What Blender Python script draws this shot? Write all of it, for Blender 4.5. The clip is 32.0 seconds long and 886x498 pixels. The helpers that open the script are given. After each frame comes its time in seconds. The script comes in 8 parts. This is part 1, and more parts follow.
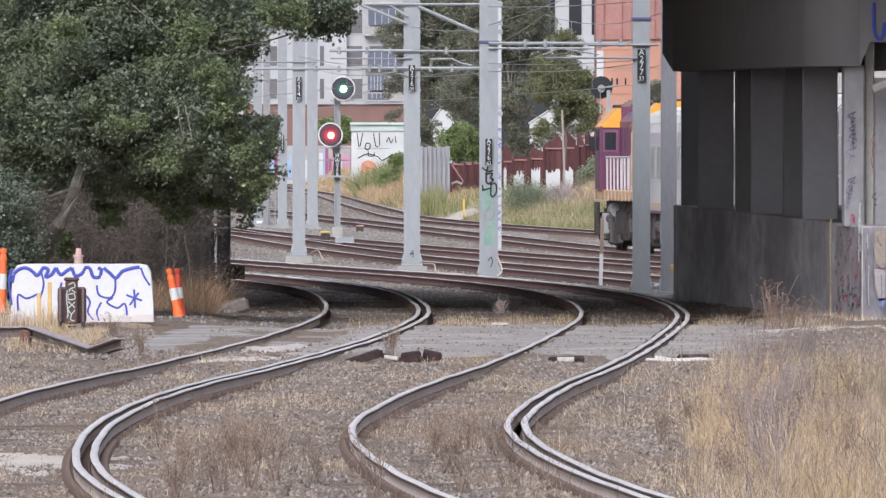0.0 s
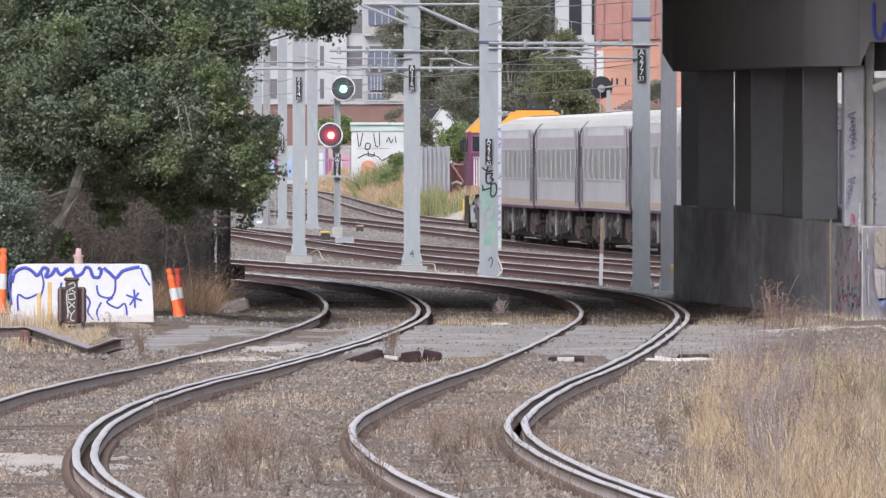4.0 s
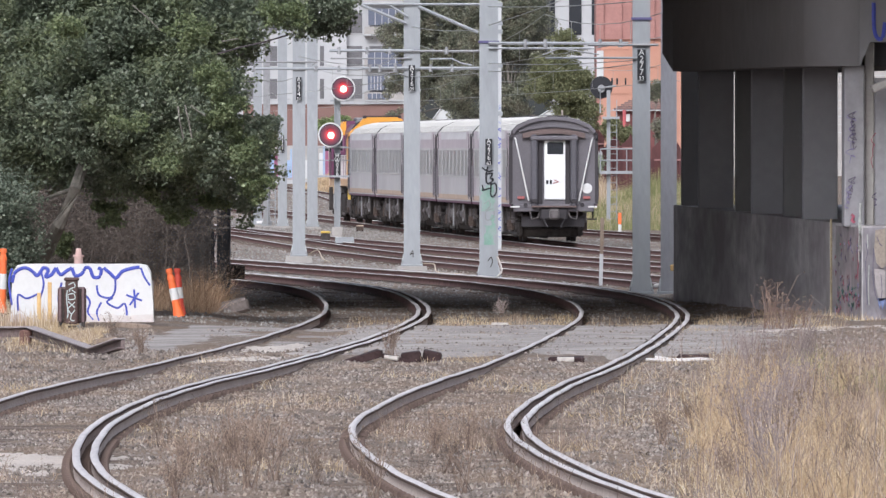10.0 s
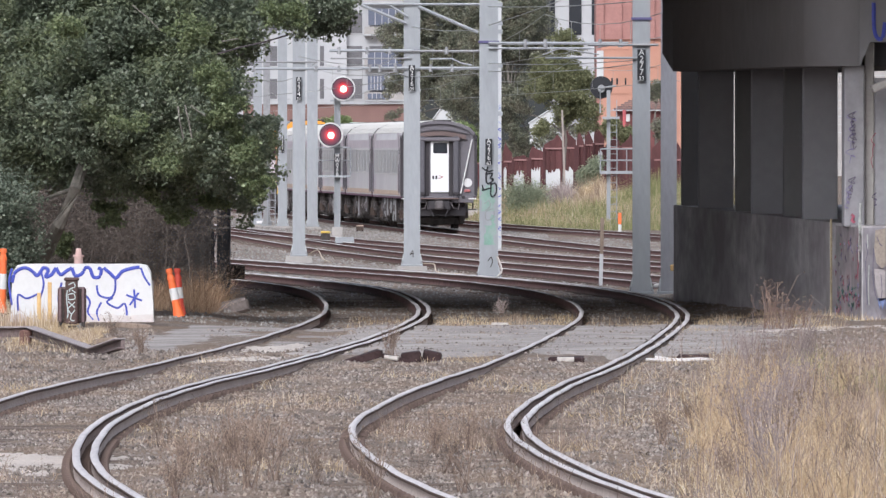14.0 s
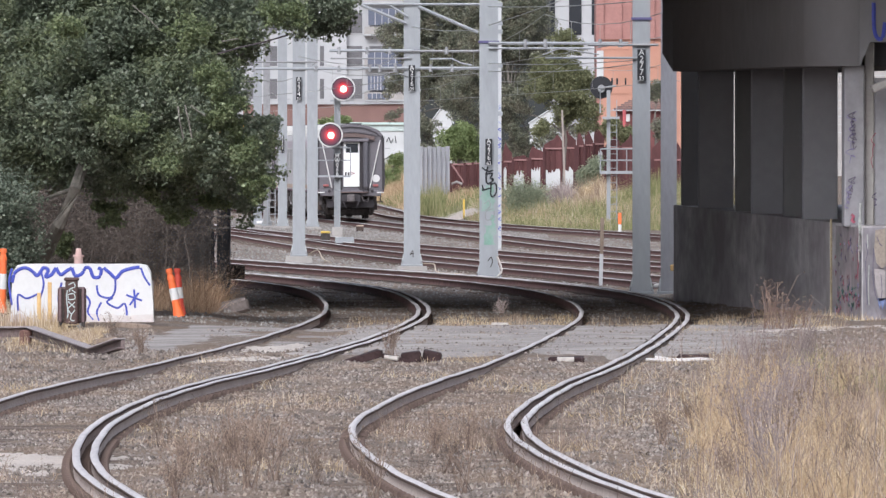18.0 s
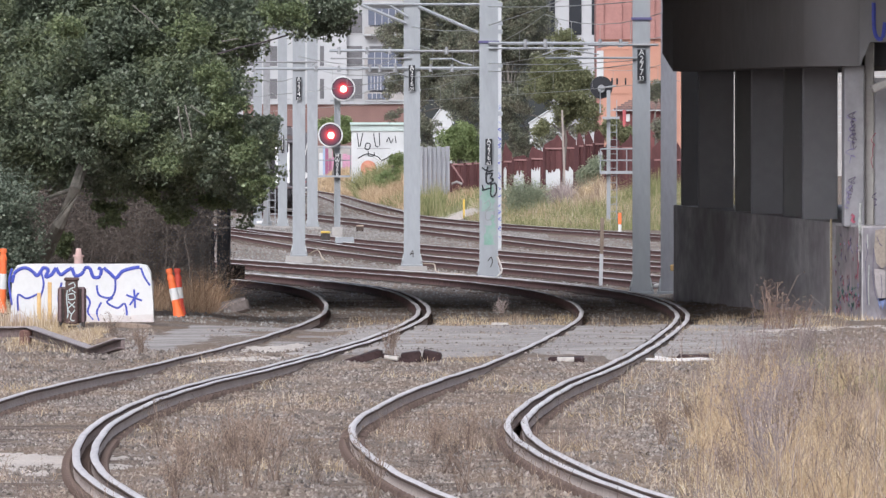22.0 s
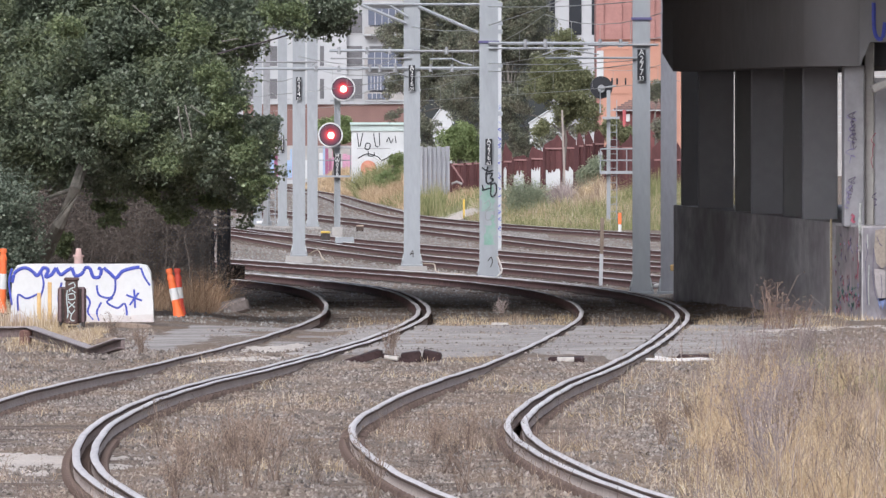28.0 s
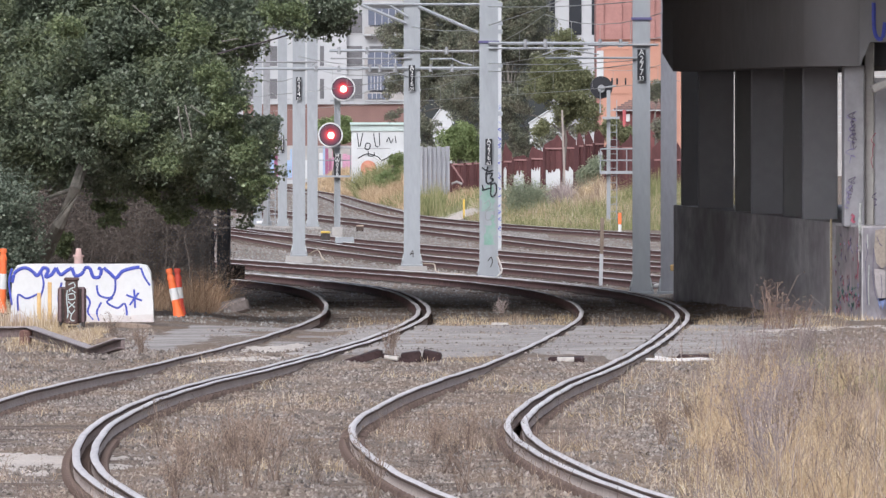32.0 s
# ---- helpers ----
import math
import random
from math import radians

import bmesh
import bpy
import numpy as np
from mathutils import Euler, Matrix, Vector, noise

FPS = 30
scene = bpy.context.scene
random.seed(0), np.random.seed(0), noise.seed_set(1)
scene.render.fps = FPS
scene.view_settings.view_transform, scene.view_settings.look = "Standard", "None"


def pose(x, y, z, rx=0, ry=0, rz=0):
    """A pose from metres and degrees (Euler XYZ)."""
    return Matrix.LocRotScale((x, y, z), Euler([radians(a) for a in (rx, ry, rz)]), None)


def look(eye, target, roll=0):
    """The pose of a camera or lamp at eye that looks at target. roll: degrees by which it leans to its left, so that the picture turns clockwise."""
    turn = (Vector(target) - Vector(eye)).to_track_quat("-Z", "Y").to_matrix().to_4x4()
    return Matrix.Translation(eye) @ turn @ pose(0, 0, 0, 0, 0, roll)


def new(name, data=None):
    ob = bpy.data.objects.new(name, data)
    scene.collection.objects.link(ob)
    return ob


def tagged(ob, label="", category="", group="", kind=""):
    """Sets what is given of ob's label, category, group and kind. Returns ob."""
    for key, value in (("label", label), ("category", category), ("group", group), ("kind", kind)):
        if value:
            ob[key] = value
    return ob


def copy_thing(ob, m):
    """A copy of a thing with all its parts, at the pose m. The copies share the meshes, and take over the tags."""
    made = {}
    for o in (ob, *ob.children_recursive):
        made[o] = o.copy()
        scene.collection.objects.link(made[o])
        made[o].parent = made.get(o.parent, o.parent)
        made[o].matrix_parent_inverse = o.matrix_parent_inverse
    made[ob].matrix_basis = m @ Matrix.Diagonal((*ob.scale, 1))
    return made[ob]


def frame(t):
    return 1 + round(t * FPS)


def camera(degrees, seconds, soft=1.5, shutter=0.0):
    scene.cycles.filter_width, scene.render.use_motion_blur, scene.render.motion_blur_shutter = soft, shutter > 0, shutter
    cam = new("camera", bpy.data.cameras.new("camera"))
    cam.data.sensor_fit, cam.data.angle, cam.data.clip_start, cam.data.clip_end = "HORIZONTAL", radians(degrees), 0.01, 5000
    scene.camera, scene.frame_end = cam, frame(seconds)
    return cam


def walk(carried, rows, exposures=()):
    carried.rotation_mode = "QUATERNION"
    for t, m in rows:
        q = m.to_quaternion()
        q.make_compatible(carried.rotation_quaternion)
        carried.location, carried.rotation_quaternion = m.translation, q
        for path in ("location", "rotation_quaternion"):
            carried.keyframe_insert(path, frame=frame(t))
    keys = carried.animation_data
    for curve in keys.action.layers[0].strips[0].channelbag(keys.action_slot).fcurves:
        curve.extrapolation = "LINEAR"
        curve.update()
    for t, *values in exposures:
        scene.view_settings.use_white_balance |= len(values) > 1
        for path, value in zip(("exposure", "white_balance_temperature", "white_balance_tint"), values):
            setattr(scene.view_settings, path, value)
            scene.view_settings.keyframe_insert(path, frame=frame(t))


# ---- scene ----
# Camera: a long lens on a low stand, it never moves
EYE = (0.0, 0.0, 2.6)
cam = camera(3.6, 32.0, soft=1.4)
view = look(EYE, (0.0, 1000.0, 2.6 - 1000.0 * 170.0 / 24947.0))
walk(cam, [(0.0, view), (32.0, view)], exposures=[(0.0, 0.26, 5950, 11.0), (32.0, 0.26, 5950, 11.0)])

# Light: bright overcast sky, a soft sun behind thin cloud
world = bpy.data.worlds.new("overcast")
scene.world = world
world.use_nodes = True
wn = world.node_tree.nodes
sky = wn.new("ShaderNodeTexSky")
sky.sky_type, sky.sun_disc = "NISHITA", False
sky.sun_elevation, sky.sun_rotation = radians(37), radians(195)
sky.air_density, sky.dust_density, sky.ozone_density = 1.0, 4.0, 1.0
wn["Background"].inputs["Strength"].default_value = 0.15
cloud = wn.new("ShaderNodeHueSaturation")
cloud.inputs["Saturation"].default_value = 0.40
world.node_tree.links.new(sky.outputs["Color"], cloud.inputs["Color"])
world.node_tree.links.new(cloud.outputs["Color"], wn["Background"].inputs["Color"])
sun = new("sun", bpy.data.lights.new("sun", "SUN"))
sun.data.energy, sun.data.angle, sun.data.color = 1.5, radians(25), (1.0, 0.97, 0.93)
sun.matrix_world = look((0, 0, 60), Vector((0, 0, 60)) - Vector((-0.207, -0.771, 0.602)))


# ---- materials ----
def node_mat(name, rough=0.8, metal=0.0):
    m = bpy.data.materials.new(name)
    m.use_nodes = True
    nt = m.node_tree
    p = nt.nodes["Principled BSDF"]
    p.inputs["Roughness"].default_value, p.inputs["Metallic"].default_value = rough, metal
    return m, nt, p


def noise_tex(nt, scale, detail=4.0, stretch=(1, 1, 1), rough=0.6, space="Object"):
    tc = nt.nodes.new("ShaderNodeTexCoord")
    mp = nt.nodes.new("ShaderNodeMapping")
    mp.inputs["Scale"].default_value = stretch
    nt.links.new(tc.outputs[space], mp.inputs["Vector"])
    n = nt.nodes.new("ShaderNodeTexNoise")
    n.inputs["Scale"].default_value, n.inputs["Detail"].default_value, n.inputs["Roughness"].default_value = scale, detail, rough
    nt.links.new(mp.outputs["Vector"], n.inputs["Vector"])
    return n.outputs["Fac"]


def ramp(nt, fac, stops):
    r = nt.nodes.new("ShaderNodeValToRGB")
    while len(r.color_ramp.elements) < len(stops):
        r.color_ramp.elements.new(0.5)
    for e, (pos, col) in zip(r.color_ramp.elements, stops):
        e.position, e.color = pos, (*col, 1.0)
    nt.links.new(fac, r.inputs["Fac"])
    return r.outputs["Color"]


def blend(nt, fac, a, b, how="MIX"):
    x = nt.nodes.new("ShaderNodeMix")
    x.data_type, x.blend_type = "RGBA", how
    for sock, v in ((x.inputs[0], fac), (x.inputs[6], a), (x.inputs[7], b)):
        if isinstance(v, (int, float)):
            sock.default_value = v
        elif isinstance(v, tuple):
            sock.default_value = (*v, 1.0)
        else:
            nt.links.new(v, sock)
    return x.outputs[2]


def bump(nt, p, height, strength, distance):
    b = nt.nodes.new("ShaderNodeBump")
    b.inputs["Strength"].default_value, b.inputs["Distance"].default_value = strength, distance
    nt.links.new(height, b.inputs["Height"])
    nt.links.new(b.outputs["Normal"], p.inputs["Normal"])


def surface(name, col, rough=0.8, metal=0.0, var=0.25, big=0.6, fine=18.0, stain=None, stain_amt=0.5, stretch=(1, 1, 1),
            bump_s=0.25, bump_d=0.01, rand=0.0, spec=0.3):
    """A worn surface: base colour with fine grain, broad stains and relief; rand varies it from piece to piece."""
    m, nt, p = node_mat(name, rough, metal)
    p.inputs["Specular IOR Level"].default_value = spec
    lo = tuple(c * (1 - var) for c in col)
    hi = tuple(min(1.0, c * (1 + var)) for c in col)
    f = noise_tex(nt, fine, 5.0, stretch)
    c = ramp(nt, f, [(0.3, lo), (0.7, hi)])
    g = noise_tex(nt, big, 4.0, stretch)
    if stain:
        k = ramp(nt, g, [(0.42, (0, 0, 0)), (0.66, (stain_amt,) * 3)])
        c = blend(nt, k, c, stain)
    else:
        c = blend(nt, 1.0, c, ramp(nt, g, [(0.3, (0.82,) * 3), (0.7, (1.0,) * 3)]), "MULTIPLY")
    if rand:
        oi = nt.nodes.new("ShaderNodeObjectInfo")
        c = blend(nt, 1.0, c, ramp(nt, oi.outputs["Random"], [(0.0, (1 - rand,) * 3), (1.0, (1.0,) * 3)]), "MULTIPLY")
    nt.links.new(c, p.inputs["Base Color"])
    if bump_s:
        bump(nt, p, f, bump_s, bump_d)
    return m


def islands(name, stops, rough=0.85, clear=0.0, patch=None):
    """Many small pieces in one mesh, each piece of its own shade; patch: a second set of shades in broad patches."""
    m, nt, p = node_mat(name, rough)
    geo = nt.nodes.new("ShaderNodeNewGeometry")
    c = ramp(nt, geo.outputs["Random Per Island"], stops)
    if patch:
        c2 = ramp(nt, geo.outputs["Random Per Island"], patch)
        k = ramp(nt, noise_tex(nt, 0.8, 3.0, (1.6, 0.35, 1.6)), [(0.45, (0, 0, 0)), (0.6, (1, 1, 1))])
        c = blend(nt, k, c, c2)
    nt.links.new(c, p.inputs["Base Color"])
    if clear:
        tl = nt.nodes.new("ShaderNodeBsdfTranslucent")
        mx = nt.nodes.new("ShaderNodeMixShader")
        mx.inputs[0].default_value = clear
        nt.links.new(c, tl.inputs["Color"])
        nt.links.new(p.outputs[0], mx.inputs[1])
        nt.links.new(tl.outputs[0], mx.inputs[2])
        nt.links.new(mx.outputs[0], nt.nodes["Material Output"].inputs["Surface"])
    return m


def flare_disc(name, inner, outer, reach, strength):
    """Painted flare of a signal light: a glowing disc that fades to the rim."""
    m, nt, p = node_mat(name, 0.4)
    tc = nt.nodes.new("ShaderNodeTexCoord")
    ln = nt.nodes.new("ShaderNodeVectorMath")
    ln.operation = "LENGTH"
    nt.links.new(tc.outputs["Object"], ln.inputs[0])
    mr = nt.nodes.new("ShaderNodeMapRange")
    mr.inputs["From Min"].default_value, mr.inputs["From Max"].default_value = 0.0, reach
    nt.links.new(ln.outputs["Value"], mr.inputs["Value"])
    mid = tuple(a * 0.22 + b * 0.78 for a, b in zip(inner, outer))
    c = ramp(nt, mr.outputs["Result"], [(0.28, inner), (0.62, mid), (0.95, outer)])
    p.inputs["Base Color"].default_value = (0.02, 0.015, 0.02, 1)
    nt.links.new(c, p.inputs["Emission Color"])
    p.inputs["Emission Strength"].default_value = strength
    return m


def glow(name, col, strength):
    m, nt, p = node_mat(name, 0.4)
    p.inputs["Base Color"].default_value = (*col, 1)
    p.inputs["Emission Color"].default_value = (*col, 1)
    p.inputs["Emission Strength"].default_value = strength
    return m


M_BALLAST = surface("ballast", (0.225, 0.185, 0.158), 0.95, var=0.45, big=0.35, fine=14.0, stain=(0.24, 0.17, 0.12), stain_amt=0.7, bump_s=0.9, bump_d=0.05, spec=0.05)
M_STONE = islands("ballast_stone", [(0.0, (0.075, 0.059, 0.052)), (0.3, (0.18, 0.147, 0.126)), (0.8, (0.285, 0.238, 0.208)), (1.0, (0.45, 0.395, 0.355))], 0.95,
                  patch=[(0.0, (0.13, 0.092, 0.072)), (0.5, (0.26, 0.198, 0.155)), (1.0, (0.42, 0.345, 0.285))])
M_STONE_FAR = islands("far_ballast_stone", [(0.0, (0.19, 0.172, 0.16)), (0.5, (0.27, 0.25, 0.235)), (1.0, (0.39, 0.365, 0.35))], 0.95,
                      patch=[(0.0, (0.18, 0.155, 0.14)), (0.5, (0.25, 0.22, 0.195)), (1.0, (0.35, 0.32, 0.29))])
M_RAILSIDE = surface("rail_rust", (0.50, 0.425, 0.385), 0.9, 0.0, var=0.25, big=0.8, fine=25.0, stain=(0.36, 0.27, 0.24), bump_s=0.1, spec=0.1)
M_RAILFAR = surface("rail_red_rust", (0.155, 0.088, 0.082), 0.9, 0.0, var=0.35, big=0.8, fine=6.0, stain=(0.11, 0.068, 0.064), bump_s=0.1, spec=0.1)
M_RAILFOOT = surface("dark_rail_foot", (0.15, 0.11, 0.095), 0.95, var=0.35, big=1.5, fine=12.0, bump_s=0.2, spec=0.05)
# running surface: the sky's sheen put into a pale matte colour
M_RAILTOP = surface("rail_sheen", (0.64, 0.60, 0.60), 0.75, 0.0, var=0.12, big=0.3, fine=8.0, stretch=(4, 0.2, 1), bump_s=0.0, spec=0.05)
M_SLEEPER = surface("sleeper_timber", (0.20, 0.155, 0.13), 0.95, var=0.35, big=2.0, fine=30.0, stretch=(1, 8, 1), rand=0.5)
M_ASPHALT = surface("asphalt_dusty", (0.30, 0.27, 0.255), 0.95, var=0.3, big=0.8, fine=9.0, stain=(0.46, 0.42, 0.395), stain_amt=0.8, bump_s=0.8, bump_d=0.03, spec=0.05)
M_SAND = surface("pale_dust", (0.58, 0.51, 0.455), 0.95, var=0.2, big=0.9, fine=12.0, bump_s=0.5)
M_STRAW = islands("dry_grass_blades", [(0.0, (0.27, 0.185, 0.105)), (0.45, (0.50, 0.375, 0.22)), (0.85, (0.66, 0.53, 0.35)), (1.0, (0.82, 0.73, 0.57))], 0.9, 0.3,
                  patch=[(0.0, (0.22, 0.15, 0.11)), (0.5, (0.42, 0.315, 0.235)), (1.0, (0.64, 0.53, 0.42))])
M_PALESTRAW = islands("pale_straw_blades", [(0.0, (0.46, 0.34, 0.22)), (0.5, (0.66, 0.53, 0.37)), (1.0, (0.84, 0.74, 0.58))], 0.9, 0.3)
M_BROWN = islands("dead_weed_stems", [(0.0, (0.11, 0.078, 0.064)), (0.5, (0.20, 0.142, 0.112)), (1.0, (0.33, 0.25, 0.195))], 0.9)
M_GREENGRASS = islands("green_grass_blades", [(0.0, (0.10, 0.12, 0.045)), (0.4, (0.19, 0.21, 0.085)), (0.7, (0.31, 0.29, 0.14)), (1.0, (0.48, 0.42, 0.25))], 0.9, 0.3)
M_LEAF = islands("tree_leaves", [(0.0, (0.122, 0.148, 0.104)), (0.5, (0.156, 0.185, 0.127)), (0.9, (0.19, 0.22, 0.148)), (1.0, (0.32, 0.34, 0.27))], 0.58, 0.35,
                 patch=[(0.0, (0.124, 0.15, 0.092)), (0.5, (0.168, 0.196, 0.112)), (0.92, (0.215, 0.245, 0.135)), (1.0, (0.34, 0.36, 0.27))])
# gum leaves made paler, with the distance haze in their colour
M_LEAF_GUM = islands("gum_leaves", [(0.0, (0.15, 0.16, 0.13)), (0.6, (0.235, 0.245, 0.18)), (1.0, (0.34, 0.345, 0.25))], 0.8, 0.45,
                     patch=[(0.0, (0.16, 0.148, 0.125)), (0.6, (0.25, 0.238, 0.175)), (1.0, (0.36, 0.345, 0.25))])
M_LEAF_GREY = islands("grey_green_leaves", [(0.0, (0.20, 0.23, 0.15)), (0.6, (0.31, 0.345, 0.235)), (1.0, (0.44, 0.46, 0.34))], 0.7, 0.4)
# yellower leaves for clumps that catch the light, painted into their colour
M_LEAF_LIT = islands("lit_tree_leaves", [(0.0, (0.11, 0.14, 0.07)), (0.6, (0.175, 0.212, 0.10)), (1.0, (0.29, 0.33, 0.18))], 0.5, 0.35)
M_LEAF_BUSH = islands("feathery_bush_leaves", [(0.0, (0.11, 0.135, 0.10)), (0.6, (0.17, 0.20, 0.15)), (1.0, (0.26, 0.29, 0.22))], 0.7, 0.4)
M_MAUVE = islands("grey_mauve_stems", [(0.0, (0.16, 0.125, 0.12)), (0.5, (0.25, 0.20, 0.19)), (1.0, (0.36, 0.30, 0.28))], 0.9)
M_PALEPINK = islands("pale_pink_stems", [(0.0, (0.36, 0.27, 0.25)), (0.5, (0.52, 0.42, 0.39)), (1.0, (0.68, 0.58, 0.53))], 0.9)
M_GOLD = islands("golden_grass_blades", [(0.0, (0.30, 0.20, 0.115)), (0.5, (0.48, 0.345, 0.21)), (1.0, (0.64, 0.50, 0.33))], 0.9, 0.3)
M_RUSTSTEM = islands("reddish_weed_stems", [(0.0, (0.10, 0.062, 0.05)), (0.5, (0.16, 0.105, 0.082)), (1.0, (0.28, 0.20, 0.155))], 0.9)
M_LEAF_LIME = islands("bright_green_leaves", [(0.0, (0.15, 0.19, 0.075)), (0.6, (0.23, 0.285, 0.12)), (1.0, (0.32, 0.38, 0.18))], 0.7, 0.4)
M_DEADLEAF = islands("dead_creeper", [(0.0, (0.155, 0.13, 0.118)), (0.6, (0.172, 0.143, 0.126)), (1.0, (0.195, 0.159, 0.137))], 0.95, 0.3)
M_BARK = surface("bark", (0.31, 0.265, 0.225), 0.95, var=0.4, big=1.2, fine=9.0, stretch=(1, 1, 0.25), bump_s=0.7, bump_d=0.03)
M_CONCRETE = surface("weathered_concrete", (0.235, 0.215, 0.20), 0.9, var=0.15, big=0.55, fine=6.0, stain=(0.115, 0.095, 0.085), stain_amt=0.75, stretch=(1, 1, 0.25), bump_s=0.2)
# darker concrete: shade on the columns' side faces put into the colour
M_SHADED = surface("shaded_concrete", (0.20, 0.195, 0.20), 0.9, var=0.10, big=0.5, fine=4.0, stain=(0.14, 0.134, 0.138), stain_amt=0.7, stretch=(1, 0.1, 0.5), bump_s=0.1)
M_CROSS = surface("grey_crosshead_concrete", (0.212, 0.207, 0.218), 0.9, var=0.08, big=0.6, fine=5.0, stain=(0.19, 0.182, 0.185), stain_amt=0.6, stretch=(1, 0.3, 0.5), bump_s=0.1)
# lighter grey for the columns' fronts, their light put into the colour
M_COLUMN = surface("lit_column_grey", (0.325, 0.32, 0.345), 0.8, var=0.05, big=0.7, fine=5.0, stain=(0.235, 0.23, 0.25), stain_amt=0.6, bump_s=0.05)
M_PLINTH = surface("stained_plinth", (0.40, 0.375, 0.385), 0.9, var=0.3, big=0.8, fine=6.0, stain=(0.21, 0.187, 0.195), stain_amt=0.9, stretch=(1, 0.16, 0.5), bump_s=0.15)
M_CONCRETE_PALE = surface("pale_concrete", (0.38, 0.36, 0.345), 0.9, var=0.1, big=0.7, fine=8.0, stain=(0.29, 0.27, 0.255), stain_amt=0.6, bump_s=0.2)
M_GALV = surface("galvanised_steel", (0.305, 0.318, 0.335), 0.6, 0.15, var=0.09, big=1.1, fine=9.0, stretch=(1, 1, 0.3), stain=(0.26, 0.272, 0.285), stain_amt=0.6, bump_s=0.05)
M_GALVDARK = surface("dull_steel", (0.30, 0.30, 0.31), 0.6, 0.4, var=0.12, big=1.0, fine=10.0, bump_s=0.1)
M_GALVFOOT = surface("lime_stained_steel", (0.37, 0.385, 0.395), 0.7, 0.05, var=0.12, big=5.0, fine=14.0, stain=(0.56, 0.62, 0.59), stain_amt=0.7, bump_s=0.1)
M_UNDER = surface("underfloor_grey", (0.135, 0.12, 0.122), 0.85, 0.1, var=0.3, big=1.5, fine=8.0, bump_s=0.2)
M_WIRE = surface("wire_copper_grey", (0.36, 0.36, 0.345), 0.6, 0.5, var=0.1, bump_s=0)
M_BLACK = surface("black_paint", (0.022, 0.022, 0.027), 0.6, var=0.2, bump_s=0)
M_WHITE = surface("white_paint", (0.585, 0.58, 0.58), 0.6, var=0.05, big=1.5, stain=(0.62, 0.60, 0.58), stain_amt=0.5, bump_s=0.05)
M_ORANGE = surface("orange_plastic", (0.80, 0.16, 0.045), 0.5, var=0.08, big=3.0, stain=(0.55, 0.13, 0.06), bump_s=0.05)
M_YELLOW = surface("yellow_paint", (0.74, 0.50, 0.10), 0.6, var=0.1, bump_s=0.05)
M_BLUE = surface("blue_spray_paint", (0.07, 0.09, 0.42), 0.6, var=0.15, bump_s=0)
M_GREENSPRAY = surface("mint_spray_paint", (0.19, 0.325, 0.26), 0.7, var=0.12, big=5.0, fine=9.0, stain=(0.31, 0.345, 0.345), stain_amt=0.75, stretch=(1, 1, 0.6), bump_s=0)
M_RUSTFENCE = surface("rust_red_steel", (0.125, 0.05, 0.05), 0.75, 0.1, var=0.25, big=0.8, fine=5.0, stretch=(1, 1, 0.3), bump_s=0.15, rand=0.35)
M_DARKIRON = surface("grimy_iron", (0.06, 0.053, 0.052), 0.85, 0.2, var=0.4, big=1.5, fine=9.0, stain=(0.10, 0.082, 0.072), bump_s=0.3)
M_GLASS = surface("dark_window_glass", (0.03, 0.033, 0.04), 0.12, var=0.2, bump_s=0)


# ---- mesh tools ----
def part(name, bm, material, parent=None, label=""):
    me = bpy.data.meshes.new(name)
    bm.to_mesh(me)
    bm.free()
    me.materials.append(material)
    ob = new(name, me)
    if parent is not None:
        ob.parent = parent
    if label:
        tagged(ob, label)
    return ob


def thing(name, m, label, category, group="", kind=""):
    ob = new(name)
    ob.matrix_basis = m
    return tagged(ob, label, category, group, kind)


def shared(name, ob, m, parent):
    """A repeat of a part on the same mesh."""
    o = new(name, ob.data)
    o.matrix_basis = m
    o.parent = parent
    return o


def mesh_ob(name, verts, faces, material, parent=None, smooth=False):
    me = bpy.data.meshes.new(name)
    verts, faces = np.asarray(verts, np.float32), np.asarray(faces, np.int32)
    n, k = faces.shape
    me.vertices.add(len(verts))
    me.vertices.foreach_set("co", verts.ravel())
    me.loops.add(n * k)
    me.loops.foreach_set("vertex_index", faces.ravel())
    me.polygons.add(n)
    me.polygons.foreach_set("loop_start", np.arange(0, n * k, k, dtype=np.int32))
    me.update(calc_edges=True)
    if smooth:
        me.shade_smooth()
    me.materials.append(material)
    ob = new(name, me)
    if parent is not None:
        ob.parent = parent
    return ob


def add_box(bm, sx, sy, sz, x=0, y=0, z=0, bevel=0.0, m=None):
    """A box of that size; z is its underside."""
    t = (m or Matrix()) @ Matrix.Translation((x, y, z + sz / 2)) @ Matrix.Diagonal((sx, sy, sz, 1))
    r = bmesh.ops.create_cube(bm, size=1.0, matrix=t)
    if bevel:
        es = list({e for v in r["verts"] for e in v.link_edges})
        bmesh.ops.bevel(bm, geom=es, offset=bevel, segments=1, affect="EDGES")
    return bm


def box(sx, sy, sz, x=0, y=0, z=0, bevel=0.0, m=None):
    return add_box(bmesh.new(), sx, sy, sz, x, y, z, bevel, m)


def add_cyl(bm, r1, r2, a, b, n=12):
    """A round bar from a to b."""
    a, b = Vector(a), Vector(b)
    d = b - a
    t = Matrix.Translation((a + b) / 2) @ d.to_track_quat("Z", "Y").to_matrix().to_4x4()
    bmesh.ops.create_cone(bm, cap_ends=True, segments=n, radius1=r1, radius2=r2, depth=d.length, matrix=t)
    return bm


def cyl(r1, r2, a, b, n=12):
    return add_cyl(bmesh.new(), r1, r2, a, b, n)


